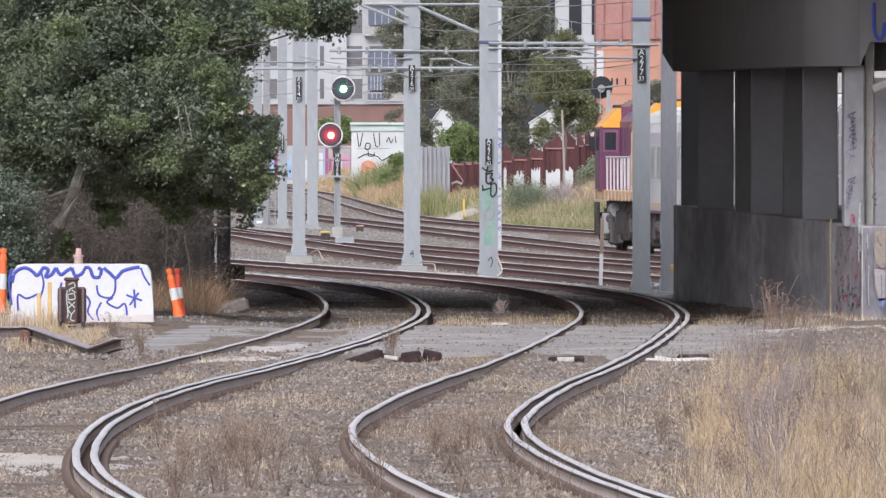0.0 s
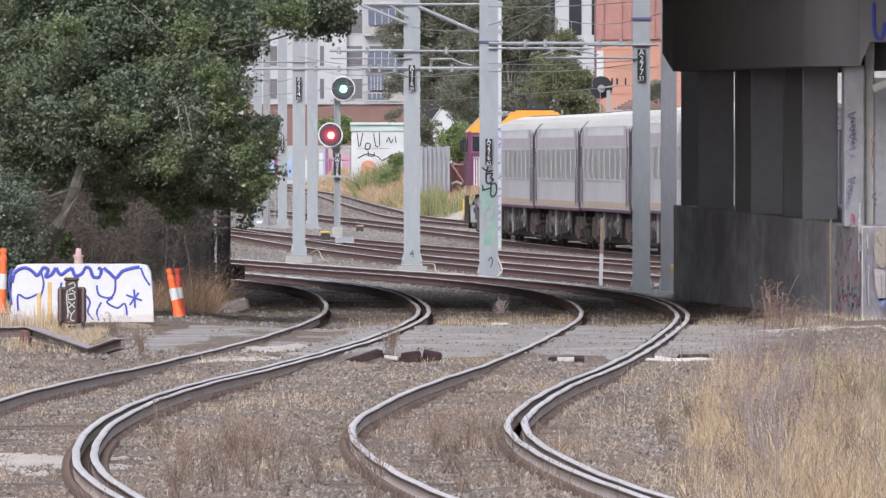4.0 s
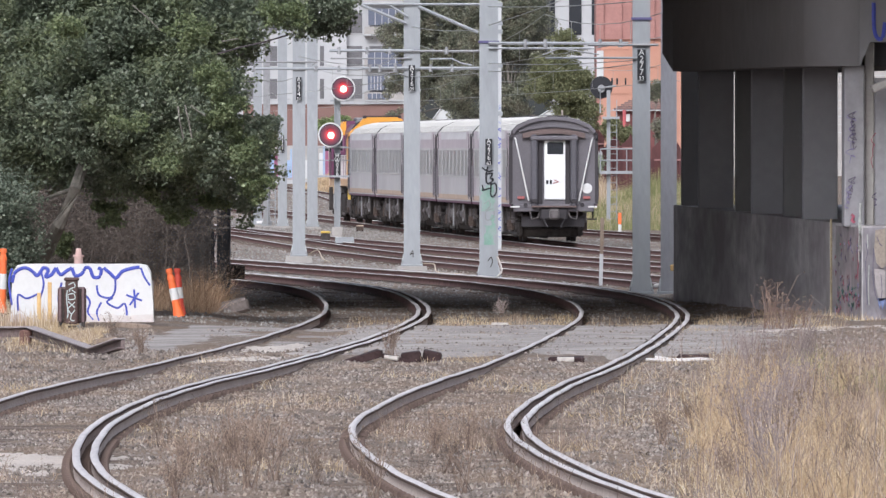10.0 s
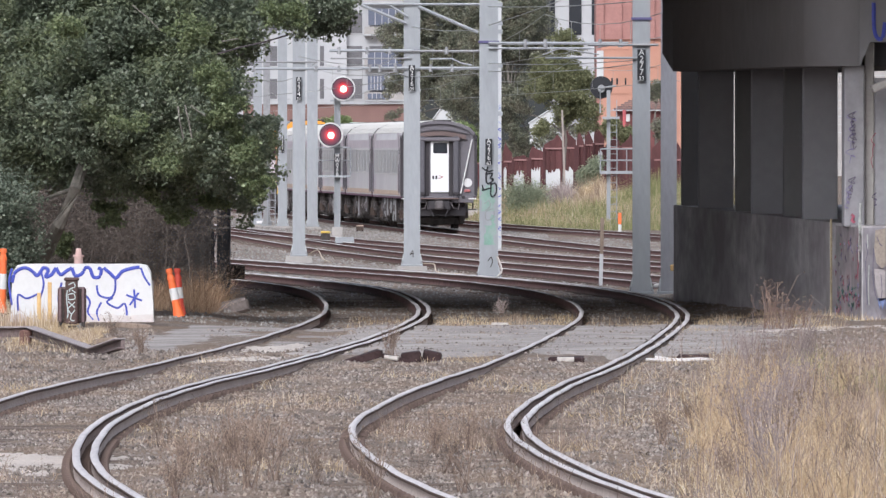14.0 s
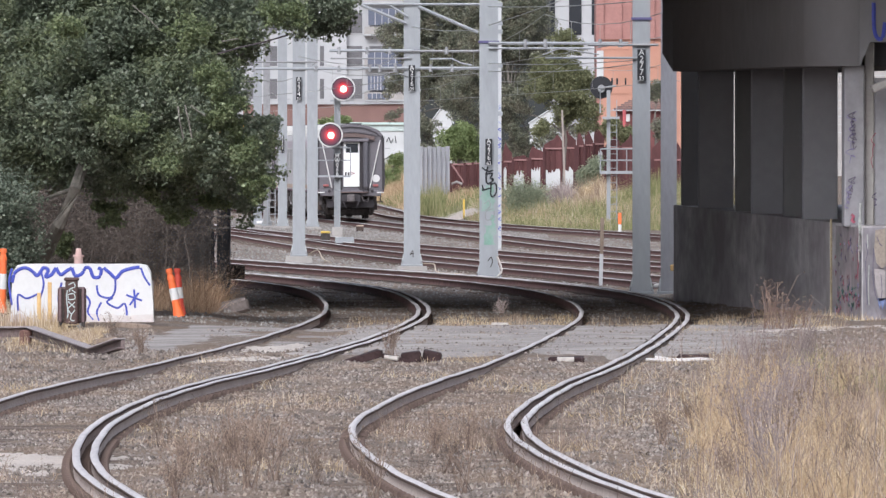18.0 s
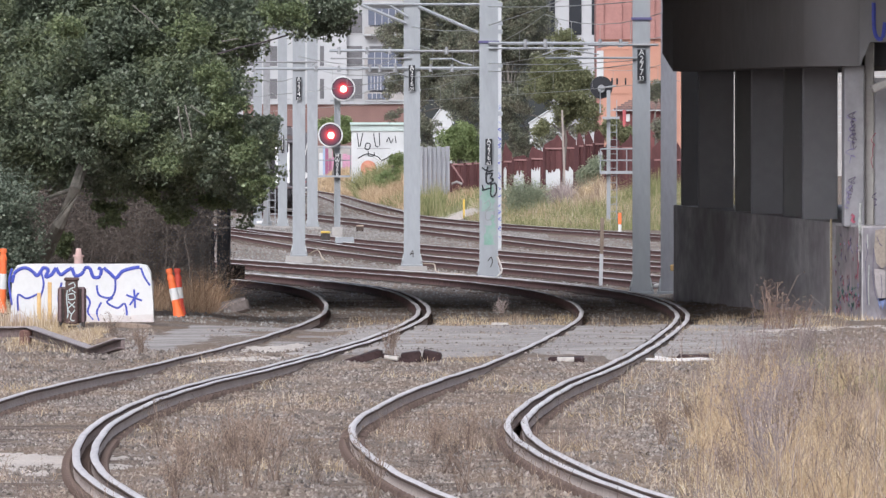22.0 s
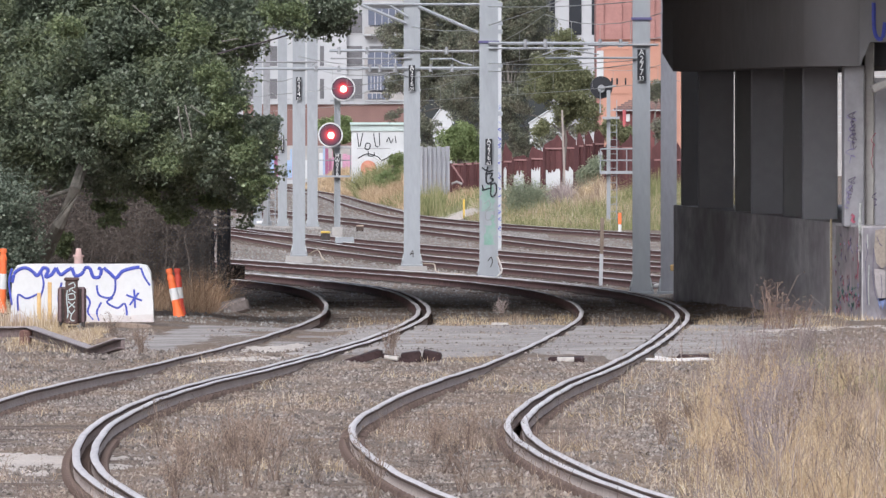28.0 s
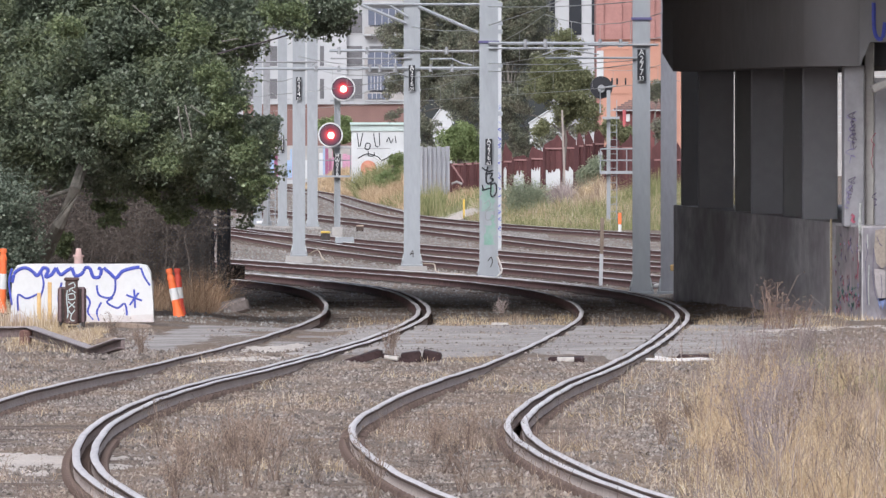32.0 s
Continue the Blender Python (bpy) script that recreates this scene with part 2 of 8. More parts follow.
def prism(points, length, axis="y", start=0.0):
    """A flat outline of (u, z) drawn out along y, or of (u, y) along z."""
    bm = bmesh.new()
    rings = []
    for k in (start, start + length):
        rings.append([bm.verts.new((u, k, w) if axis == "y" else (k, u, w) if axis == "x" else (u, w, k)) for u, w in points])
    n = len(points)
    for i in range(n):
        bm.faces.new((rings[0][i], rings[0][(i + 1) % n], rings[1][(i + 1) % n], rings[1][i]))
    bm.faces.new(rings[0][::-1])
    bm.faces.new(rings[1])
    bmesh.ops.recalc_face_normals(bm, faces=bm.faces)
    return bm


def add_tube(bm, pts, r, n=6):
    """A bent bar or cable through the points; r may be a list."""
    rings = []
    pts = [Vector(p) for p in pts]
    for i, p in enumerate(pts):
        d = (pts[min(i + 1, len(pts) - 1)] - pts[max(i - 1, 0)]).normalized()
        u = d.cross(Vector((0, 0, 1)) if abs(d.z) < 0.9 else Vector((1, 0, 0))).normalized()
        w = d.cross(u)
        rad = r[i] if isinstance(r, (list, tuple)) else r
        rings.append([bm.verts.new(p + (u * math.cos(2 * math.pi * k / n) + w * math.sin(2 * math.pi * k / n)) * rad) for k in range(n)])
    for a, b in zip(rings, rings[1:]):
        for k in range(n):
            bm.faces.new((a[k], a[(k + 1) % n], b[(k + 1) % n], b[k]))
    bm.faces.new(rings[0][::-1])
    bm.faces.new(rings[-1])
    return bm


def tube(pts, r, n=6):
    return add_tube(bmesh.new(), pts, r, n)


def smooth_through(knots, d):
    """A smooth curve through (d, value) knots."""
    k = np.array([a for a, _ in knots], float)
    v = np.array([b for _, b in knots], float)
    d = np.asarray(d, float)
    m = np.gradient(v, k)
    i = np.clip(np.searchsorted(k, d) - 1, 0, len(k) - 2)
    h = k[i + 1] - k[i]
    t = (d - k[i]) / h
    inner = (2 * t**3 - 3 * t**2 + 1) * v[i] + (t**3 - 2 * t**2 + t) * h * m[i] + (-2 * t**3 + 3 * t**2) * v[i + 1] + (t**3 - t**2) * h * m[i + 1]
    return np.where(d < k[0], v[0] + (d - k[0]) * m[0], np.where(d > k[-1], v[-1] + (d - k[-1]) * m[-1], inner))


def leaves(name, centres, radii, count, size, material, parent, squash=0.8, seed=1, droop=0.3, inner=0.55):
    """A crown: small folded leaves spread through many clumps, thickest at their skins."""
    rng = np.random.default_rng(seed)
    centres, radii = np.asarray(centres, float), np.asarray(radii, float)
    w = radii**2
    pick = rng.choice(len(centres), count, p=w / w.sum())
    d = rng.normal(size=(count, 3))
    d /= np.linalg.norm(d, axis=1)[:, None]
    rr = radii[pick] * (inner + (1 - inner) * rng.random(count) ** 0.6) * (1 + 0.22 * rng.normal(size=count))
    pos = centres[pick] + d * rr[:, None] * np.array([1, 1, squash])
    u = rng.normal(size=(count, 3)) * np.array([1, 1, 0.6]) + d * 0.4
    u[:, 2] -= droop
    u /= np.linalg.norm(u, axis=1)[:, None]
    v = np.cross(u, rng.normal(size=(count, 3)) + d * 1.2)
    v /= np.linalg.norm(v, axis=1)[:, None]
    L = size * (0.6 + 0.8 * rng.random(count))[:, None]
    W = L * 0.36
    nrm = np.cross(u, v)
    a, b = pos - u * L / 2, pos + u * L / 2
    c, e = pos + v * W + nrm * W * 0.35, pos - v * W + nrm * W * 0.35
    verts = np.stack([a, c, b, e], 1).reshape(-1, 3)
    base = np.arange(count)[:, None] * 4
    faces = np.concatenate([base + np.array([0, 1, 2]), base + np.array([0, 2, 3])])
    return mesh_ob(name, verts, faces, material, parent)


def blades(name, xy, z, height, width, material, seed=1, lean=0.25, parent=None, vary=None):
    """Grass: one thin bent blade at each place."""
    rng = np.random.default_rng(seed)
    n = len(xy)
    h = height * (0.45 + 0.75 * rng.random(n))
    if vary is not None:
        h = h * vary
    ang = rng.random(n) * 2 * np.pi
    k = lean * rng.normal(size=n)
    dx, dy = np.cos(ang) * k * h, np.sin(ang) * k * h
    w = width * (0.6 + 0.8 * rng.random(n))
    x, y = xy[:, 0], xy[:, 1]
    verts = np.zeros((n, 5, 3))
    for j, (f, s) in enumerate(((0, -0.5), (0, 0.5), (0.55, -0.4), (0.55, 0.4), (1.0, 0))):
        bend = f**1.8
        verts[:, j, 0] = x + dx * bend + s * w
        verts[:, j, 1] = y + dy * bend
        verts[:, j, 2] = z + h * f * (1 - 0.12 * abs(k) * f)
    base = np.arange(n)[:, None] * 5
    faces = np.concatenate([base + np.array([0, 1, 3]), base + np.array([0, 3, 2]), base + np.array([2, 3, 4])])
    return mesh_ob(name, verts.reshape(-1, 3), faces, material, parent)


def stones(name, xy, z, size, material, seed=1, parent=None):
    """Crushed stone: a small broken pyramid, bedded in the ground, at each place."""
    rng = np.random.default_rng(seed)
    n = len(xy)
    s = size * (0.5 + 0.9 * rng.random(n))
    ax = np.array([[1, 0, -0.3], [0, 1, -0.3], [-1, 0, -0.3], [0, -1, -0.3], [0.2, 0.1, 0.8]], float)
    v = ax[None] * (0.55 + 0.6 * rng.random((n, 5, 1))) + 0.18 * rng.normal(size=(n, 5, 3))
    a = rng.random(n) * 6.283
    c, sn = np.cos(a)[:, None], np.sin(a)[:, None]
    v = np.stack([v[..., 0] * c - v[..., 1] * sn, v[..., 0] * sn + v[..., 1] * c, v[..., 2]], -1) * s[:, None, None]
    v += np.stack([xy[:, 0], xy[:, 1], z + s * 0.25], -1)[:, None, :]
    f = np.array([[0, 1, 4], [1, 2, 4], [2, 3, 4], [3, 0, 4]])
    faces = (np.arange(n)[:, None, None] * 5 + f[None]).reshape(-1, 3)
    return mesh_ob(name, v.reshape(-1, 3), faces, material, parent)


def writing(name, text, size, material, parent, m, label="", narrow=1.0):
    """Flat letters of the built-in font, as a mesh."""
    cu = bpy.data.curves.new(name, "FONT")
    cu.body, cu.size, cu.align_x, cu.align_y, cu.extrude, cu.resolution_u = text, size, "CENTER", "CENTER", 0.003, 2
    tmp = bpy.data.objects.new(name, cu)
    scene.collection.objects.link(tmp)
    dg = bpy.context.evaluated_depsgraph_get()
    me = bpy.data.meshes.new_from_object(tmp.evaluated_get(dg))
    bpy.data.objects.remove(tmp)
    me.transform(Matrix.Diagonal((narrow, 1, 1, 1)))
    me.materials.clear()
    me.materials.append(material)
    ob = new(name, me)
    ob.matrix_basis, ob.parent = m, parent
    if label:
        tagged(ob, label)
    return ob


# ---- ground and tracks ----
RAIL_LEVEL = [(60, -0.07), (108, -0.06), (136, -0.04), (190, 0.03), (221, 0.06), (240, 0.063), (270, 0.02), (300, -0.05), (350, -0.20), (400, -0.34), (450, -0.41), (520, -0.40), (620, -0.36), (900, -0.34), (2000, -0.34)]
TRACK_1 = [(100, -2.54), (118, -3.694), (136, -4.061), (154, -3.747), (175, -2.639), (198, -1.642), (222, -1.079), (245, -1.257), (270, -1.95), (300, -3.90), (340, -7.0)]
TRACK_2 = [(100, 1.464), (118, 0.421), (136, -0.039), (154, 0.421), (175, 1.451), (198, 2.35), (222, 3.015), (245, 2.974), (270, 2.256), (300, 0.443), (340, -2.753), (390, -6.727)]
TRACK_6 = [(440, 12.8), (500, 9.0), (533, 6.3), (585, 2.2), (640, -0.9), (740, -3.4), (850, -5.5), (1000, -8.3), (1250, -15.0)]
TURNOUT = [(280, 4.15), (380, 4.15), (420, 3.75), (470, 2.6), (505, 1.7), (550, 0.7), (590, 0.15), (620, 0.0)]
SLOPE = -0.0515


def rail_z(y):
    return smooth_through(RAIL_LEVEL, y)


def t1(y):
    return smooth_through(TRACK_1, y)


def t2(y):
    return smooth_through(TRACK_2, y)


def t5(y):
    return 4.69 + SLOPE * (np.asarray(y, float) - 452.0)


def t3(y):
    return t5(y) - 8.3


def t4(y):
    return t3(y) + np.maximum(0.0, smooth_through(TURNOUT, np.clip(y, 281, 619)))


def t6(y):
    return smooth_through(TRACK_6, y)


def step(a, b, v):
    t = np.clip((v - a) / (b - a), 0, 1)
    return t * t * (3 - 2 * t)


def ground_z(x, y):
    """Height of the bare ballast and soil."""
    x, y = np.asarray(x, float), np.asarray(y, float)
    z = rail_z(np.clip(y, 60, 1990)) - 0.175
    right = x - t2(np.clip(y, 100, 390))
    verge = step(1.5, 3.2, right) * step(95, 130, y) * (1 - step(245, 300, y))
    z = z + 0.17 * verge * (0.35 + 0.65 * step(150, 205, y))
    left = t1(np.clip(y, 100, 340)) - x
    z = z + 0.12 * step(1.8, 3.2, left) * step(150, 190, y) * (1 - step(300, 340, y))
    d = x - t6(np.clip(y, 440, 1250)) - 2.2
    bank = np.maximum(d, 0) * 0.42
    z = z + np.minimum(bank, 0.95 + 0.6 * step(790, 930, y)) * step(592, 640, y)
    z = z + 0.095 * step(160, 181.5, y) * (1 - step(205, 214, y)) * (1 - verge) * (1 - step(1.4, 2.6, left))
    return z


def bumps(x, y):
    return 0.016 * np.sin(x * 7.1 + 2.0 * np.sin(y * 0.9)) * np.sin(y * 2.3 + x * 1.7) + 0.02 * np.sin(x * 1.3 + y * 0.31) * np.sin(y * 0.53 - x)


def build_ground():
    rng = np.random.default_rng(4)
    ys = np.concatenate([np.arange(-60, 95, 12.0), np.arange(95, 300, 0.4), np.arange(300, 700, 2.0), np.arange(700, 1300, 8.0), np.geomspace(1300, 4500, 14)])
    xs = np.concatenate([[-3000, -900, -300, -100, -50, -30, -20, -15], np.arange(-12, 12.01, 0.22), [15, 20, 30, 50, 100, 300, 900, 3000]])
    gx, gy = np.meshgrid(xs, ys)
    near = (np.abs(gx) < 12.5) & (gy > 94) & (gy < 300)
    z = ground_z(gx, gy) + np.where(near, bumps(gx, gy) + rng.normal(size=gx.shape) * 0.012, 0)
    n, m = gx.shape
    i = (np.arange(n - 1)[:, None] * m + np.arange(m - 1)[None]).ravel()
    faces = np.stack([i, i + 1, i + m + 1, i + m], 1)
    ob = mesh_ob("ground", np.stack([gx, gy, z], -1).reshape(-1, 3), faces, M_BALLAST)
    tagged(ob, "grey railway ballast and bare soil with pale dust", "ground", kind="structure")


build_ground()

PROFILE = [(-0.07, -0.152), (-0.07, -0.138), (-0.024, -0.122), (-0.022, -0.045), (-0.035, -0.034), (-0.036, -0.008), (-0.028, 0.0),
           (0.028, 0.0), (0.036, -0.008), (0.035, -0.034), (0.022, -0.045), (0.024, -0.122), (0.07, -0.138), (0.07, -0.152)]


def rail(centre, offset, y0, y1, dy, parent):
    """One rail: its profile swept along the track, the running surface's sheen painted pale."""
    ys = np.arange(y0, y1 + dy / 2, dy)
    e = 0.5
    c = centre(ys)
    tx = (centre(ys + e) - centre(ys - e)) / (2 * e)
    ln = np.sqrt(tx**2 + 1)
    nx, ny = 1 / ln, -tx / ln
    ph = offset * 7.0 + 0.3 * float(centre(200.0))
    if y1 < 420:
        # worn track: small kinks in line and level
        c = c + 0.007 * np.sin(ys * 0.71 + ph) * np.sin(ys * 0.233 + 2 * ph) + 0.0015 * np.sin(ys * 1.93 + 3 * ph)
    zr = rail_z(ys) + (0.004 * np.sin(ys * 0.83 + 1.7 * ph) * np.sin(ys * 0.31 + ph) if y1 < 420 else 0.0)
    k = len(PROFILE)
    v = np.zeros((len(ys), k, 3))
    for j, (u, w) in enumerate(PROFILE):
        v[:, j, 0], v[:, j, 1], v[:, j, 2] = c + nx * (offset + u), ys + ny * (offset + u), zr + w
    i = np.arange(len(ys) - 1)[:, None] * k
    j = np.arange(k)
    faces = np.stack([i + j, i + (j + 1) % k, i + k + (j + 1) % k, i + k + j], -1).reshape(-1, 4)
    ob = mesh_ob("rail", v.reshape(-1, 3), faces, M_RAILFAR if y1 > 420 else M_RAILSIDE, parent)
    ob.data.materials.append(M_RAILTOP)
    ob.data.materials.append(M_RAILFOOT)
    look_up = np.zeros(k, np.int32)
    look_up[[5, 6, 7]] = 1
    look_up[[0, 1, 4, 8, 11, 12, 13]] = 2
    mi = np.tile(look_up, len(ys) - 1).reshape(-1, k)
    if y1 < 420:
        # darker red rust on the webs beyond the crossing
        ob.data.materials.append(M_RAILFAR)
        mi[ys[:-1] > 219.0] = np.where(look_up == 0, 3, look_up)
    mi = np.ascontiguousarray(mi.ravel(), dtype=np.int32)
    ob.data.polygons.foreach_set("material_index", mi)
    return ob


def track(label, centre, offsets, y0, y1, dy, singly):
    tr = thing("railway_track", Matrix(), label, "railway track", "tracks of the yard")
    for o in offsets:
        rail(centre, o, y0, y1, dy, tr)
    rng = random.Random(7)
    ys = np.arange(y0, y1, 0.69)
    if singly:
        near = [y for y in ys if y < 300]
        first = None
        for y in near:
            a = math.atan(float(t1(y + 1) - t1(y - 1) if centre is t1 else t2(y + 1) - t2(y - 1)) / 2)
            m = pose(float(centre(y)) + rng.uniform(-0.06, 0.06), y, float(rail_z(y)) - 0.314 + rng.uniform(-0.02, 0.008), 0, 0, -math.degrees(a) + rng.uniform(-1, 1))
            if first is None:
                first = part("sleeper", box(2.6, 0.24, 0.148, bevel=0.012), M_SLEEPER, tr)
                first.matrix_basis = m
            else:
                shared("sleeper", first, m, tr)
    else:
        ys = np.arange(y0 + 0.3, min(y1, 760.0), 0.69)
        c = np.stack([centre(ys), ys, rail_z(ys) - 0.29], -1)
        rg = np.random.default_rng(int(y0))
        c[:, 0] += rg.normal(size=len(ys)) * 0.05
        c[:, 2] += rg.uniform(-0.02, 0.012, len(ys))
        corner = np.array([(a, b, h) for h in (0.0, 0.135) for a, b in ((-1.3, -0.12), (1.3, -0.12), (1.3, 0.12), (-1.3, 0.12))])
        quads = np.array([(0, 1, 5, 4), (1, 2, 6, 5), (2, 3, 7, 6), (3, 0, 4, 7), (4, 5, 6, 7)])
        faces = (np.arange(len(c))[:, None, None] * 8 + quads[None]).reshape(-1, 4)
        tagged(mesh_ob("sleeper_bed", (c[:, None] + corner[None]).reshape(-1, 3), faces, M_SLEEPER, tr), kind="stuff")
    return tr


DUAL = (-0.835, 0.67, 0.835)
BROAD = (-0.835, 0.835)
def chairs(tr, centre, y0, y1):
    """Rail chairs on the sleepers nearest to the eye."""
    first = None
    for y in np.arange(98, y1, 0.69):
        if y < y0:
            continue
        for o in DUAL:
            for s in (-1, 1):
                m = pose(float(centre(y)) + o + s * 0.085, y, float(rail_z(y)) - 0.165)
                if first is None:
                    first = part("rail_chair", box(0.08, 0.16, 0.07, bevel=0.012), M_RAILFOOT, tr)
                    first.matrix_basis = m
                else:
                    shared("rail_chair", first, m, tr)


def far_chairs(tr, centre, y0, y1):
    """The chairs further along, too small to tell apart singly."""
    y, o, s = (a.ravel() for a in np.meshgrid(np.arange(y0, y1, 0.69), DUAL, (-1, 1), indexing="ij"))
    c = np.stack([centre(y) + o + s * 0.085, y, rail_z(y) - 0.165], -1)
    corner = np.array([(a, b, h) for h in (0.0, 0.06) for a, b in ((-0.035, -0.07), (0.035, -0.07), (0.035, 0.07), (-0.035, 0.07))])
    quads = np.array([(0, 1, 5, 4), (1, 2, 6, 5), (2, 3, 7, 6), (3, 0, 4, 7), (4, 5, 6, 7)])
    faces = (np.arange(len(c))[:, None, None] * 8 + quads[None]).reshape(-1, 4)
    tagged(mesh_ob("chair_row", (c[:, None] + corner[None]).reshape(-1, 3), faces, M_RAILFOOT, tr), kind="stuff")


TR1 = track("dual-gauge railway track with worn shiny rails in weedy ballast", t1, DUAL, 98, 340, 0.5, True)
TR2 = track("dual-gauge railway track curving in weedy grey ballast", t2, DUAL, 98, 388, 0.5, True)
track("broad-gauge track with rusty rail sides", t3, BROAD, 262, 700, 2.0, False)
track("broad-gauge turnout track joining the next line", t4, BROAD, 282, 612, 2.0, False)
track("straight broad-gauge main line track", t5, BROAD, 240, 1000, 2.0, False)
track("broad-gauge track curving away beside a grassy bank", t6, BROAD, 442, 1240, 3.0, False)
chairs(TR1, t1, 105, 135)
chairs(TR2, t2, 105, 135)
far_chairs(TR1, t1, 135.3, 182)
far_chairs(TR2, t2, 135.3, 182)


def road_crossing():
    """Asphalt between and beside the rails, with gaps for the wheels."""
    rd = tagged(new("road"), "dusty grey asphalt vehicle crossing with broken edges", "road", kind="structure")
    rng = np.random.default_rng(9)
    ys = np.arange(178.0, 216.0, 0.5)
    far = (lambda y: np.full_like(y, -8.6)), (lambda y: np.full_like(y, 11.0))
    edges = [(far[0], lambda y: t1(y) - 0.92), (lambda y: t1(y) - 0.72, lambda y: t1(y) + 0.57), (lambda y: t1(y) + 0.92, lambda y: t2(y) - 0.92),
             (lambda y: t2(y) - 0.72, lambda y: t2(y) + 0.57), (lambda y: t2(y) + 0.92, far[1])]
    for a, b in edges:
        nx = 2 + int((b(ys) - a(ys)).mean() / 0.35)
        rows = []
        for j in range(nx):
            skew = 12.5 * (1 - j / (nx - 1)) ** 0.8 if a is far[0] else 0.0
            s = 183.5 + 1.3 * skew + 1.6 * math.sin(j * 1.1) + rng.uniform(-1.0, 1.0)
            e = 212.0 + skew + rng.uniform(-0.8, 0.8)
            y = np.interp(ys, (ys[0], ys[-1]), (s, e))
            x = a(y) + (b(y) - a(y)) * j / (nx - 1)
            rows.append(np.stack([x, y, rail_z(y) - 0.035 + 0.012 * np.sin(x * 3 + y) - 0.05 * (np.abs(x - t2(y)) > 4) ], -1))
        g = np.stack(rows, 1)
        g[0, :, 2] -= 0.13
        g[-1, :, 2] -= 0.13
        n, m = g.shape[:2]
        i = (np.arange(n - 1)[:, None] * m + np.arange(m - 1)[None]).ravel()
        mesh_ob("road_panel", g.reshape(-1, 3), np.stack([i, i + 1, i + m + 1, i + m], 1), M_ASPHALT, rd)


road_crossing()


# ---- bridge over the tracks ----
def tagged_wall(name, stops):
    m, nt, p = node_mat(name, 0.85)
    c = ramp(nt, noise_tex(nt, 2.2, 4.0, (1.0, 0.16, 0.30)), stops)
    g = ramp(nt, noise_tex(nt, 5.0, 5.0, (1, 0.3, 0.5)), [(0.35, (0.6, 0.6, 0.6)), (0.65, (1, 1, 1))])
    c = blend(nt, 1.0, c, g, "MULTIPLY")
    nt.links.new(c, p.inputs["Base Color"])
    return m


M_TAGGED = tagged_wall("overpainted_red", [(0.30, (0.17, 0.19, 0.18)), (0.40, (0.27, 0.235, 0.25)), (0.52, (0.33, 0.285, 0.30)), (0.62, (0.34, 0.20, 0.225)), (0.70, (0.36, 0.29, 0.31))])
M_TAGGED_PALE = tagged_wall("overpainted_pale", [(0.30, (0.19, 0.18, 0.23)), (0.42, (0.25, 0.235, 0.26)), (0.55, (0.28, 0.26, 0.285)), (0.68, (0.27, 0.23, 0.265))])


M_TAGCOL = surface("grey_tagged_concrete", (0.30, 0.29, 0.305), 0.9, var=0.1, big=1.1, fine=8.0, stain=(0.20, 0.19, 0.215), stain_amt=0.7, bump_s=0.2)


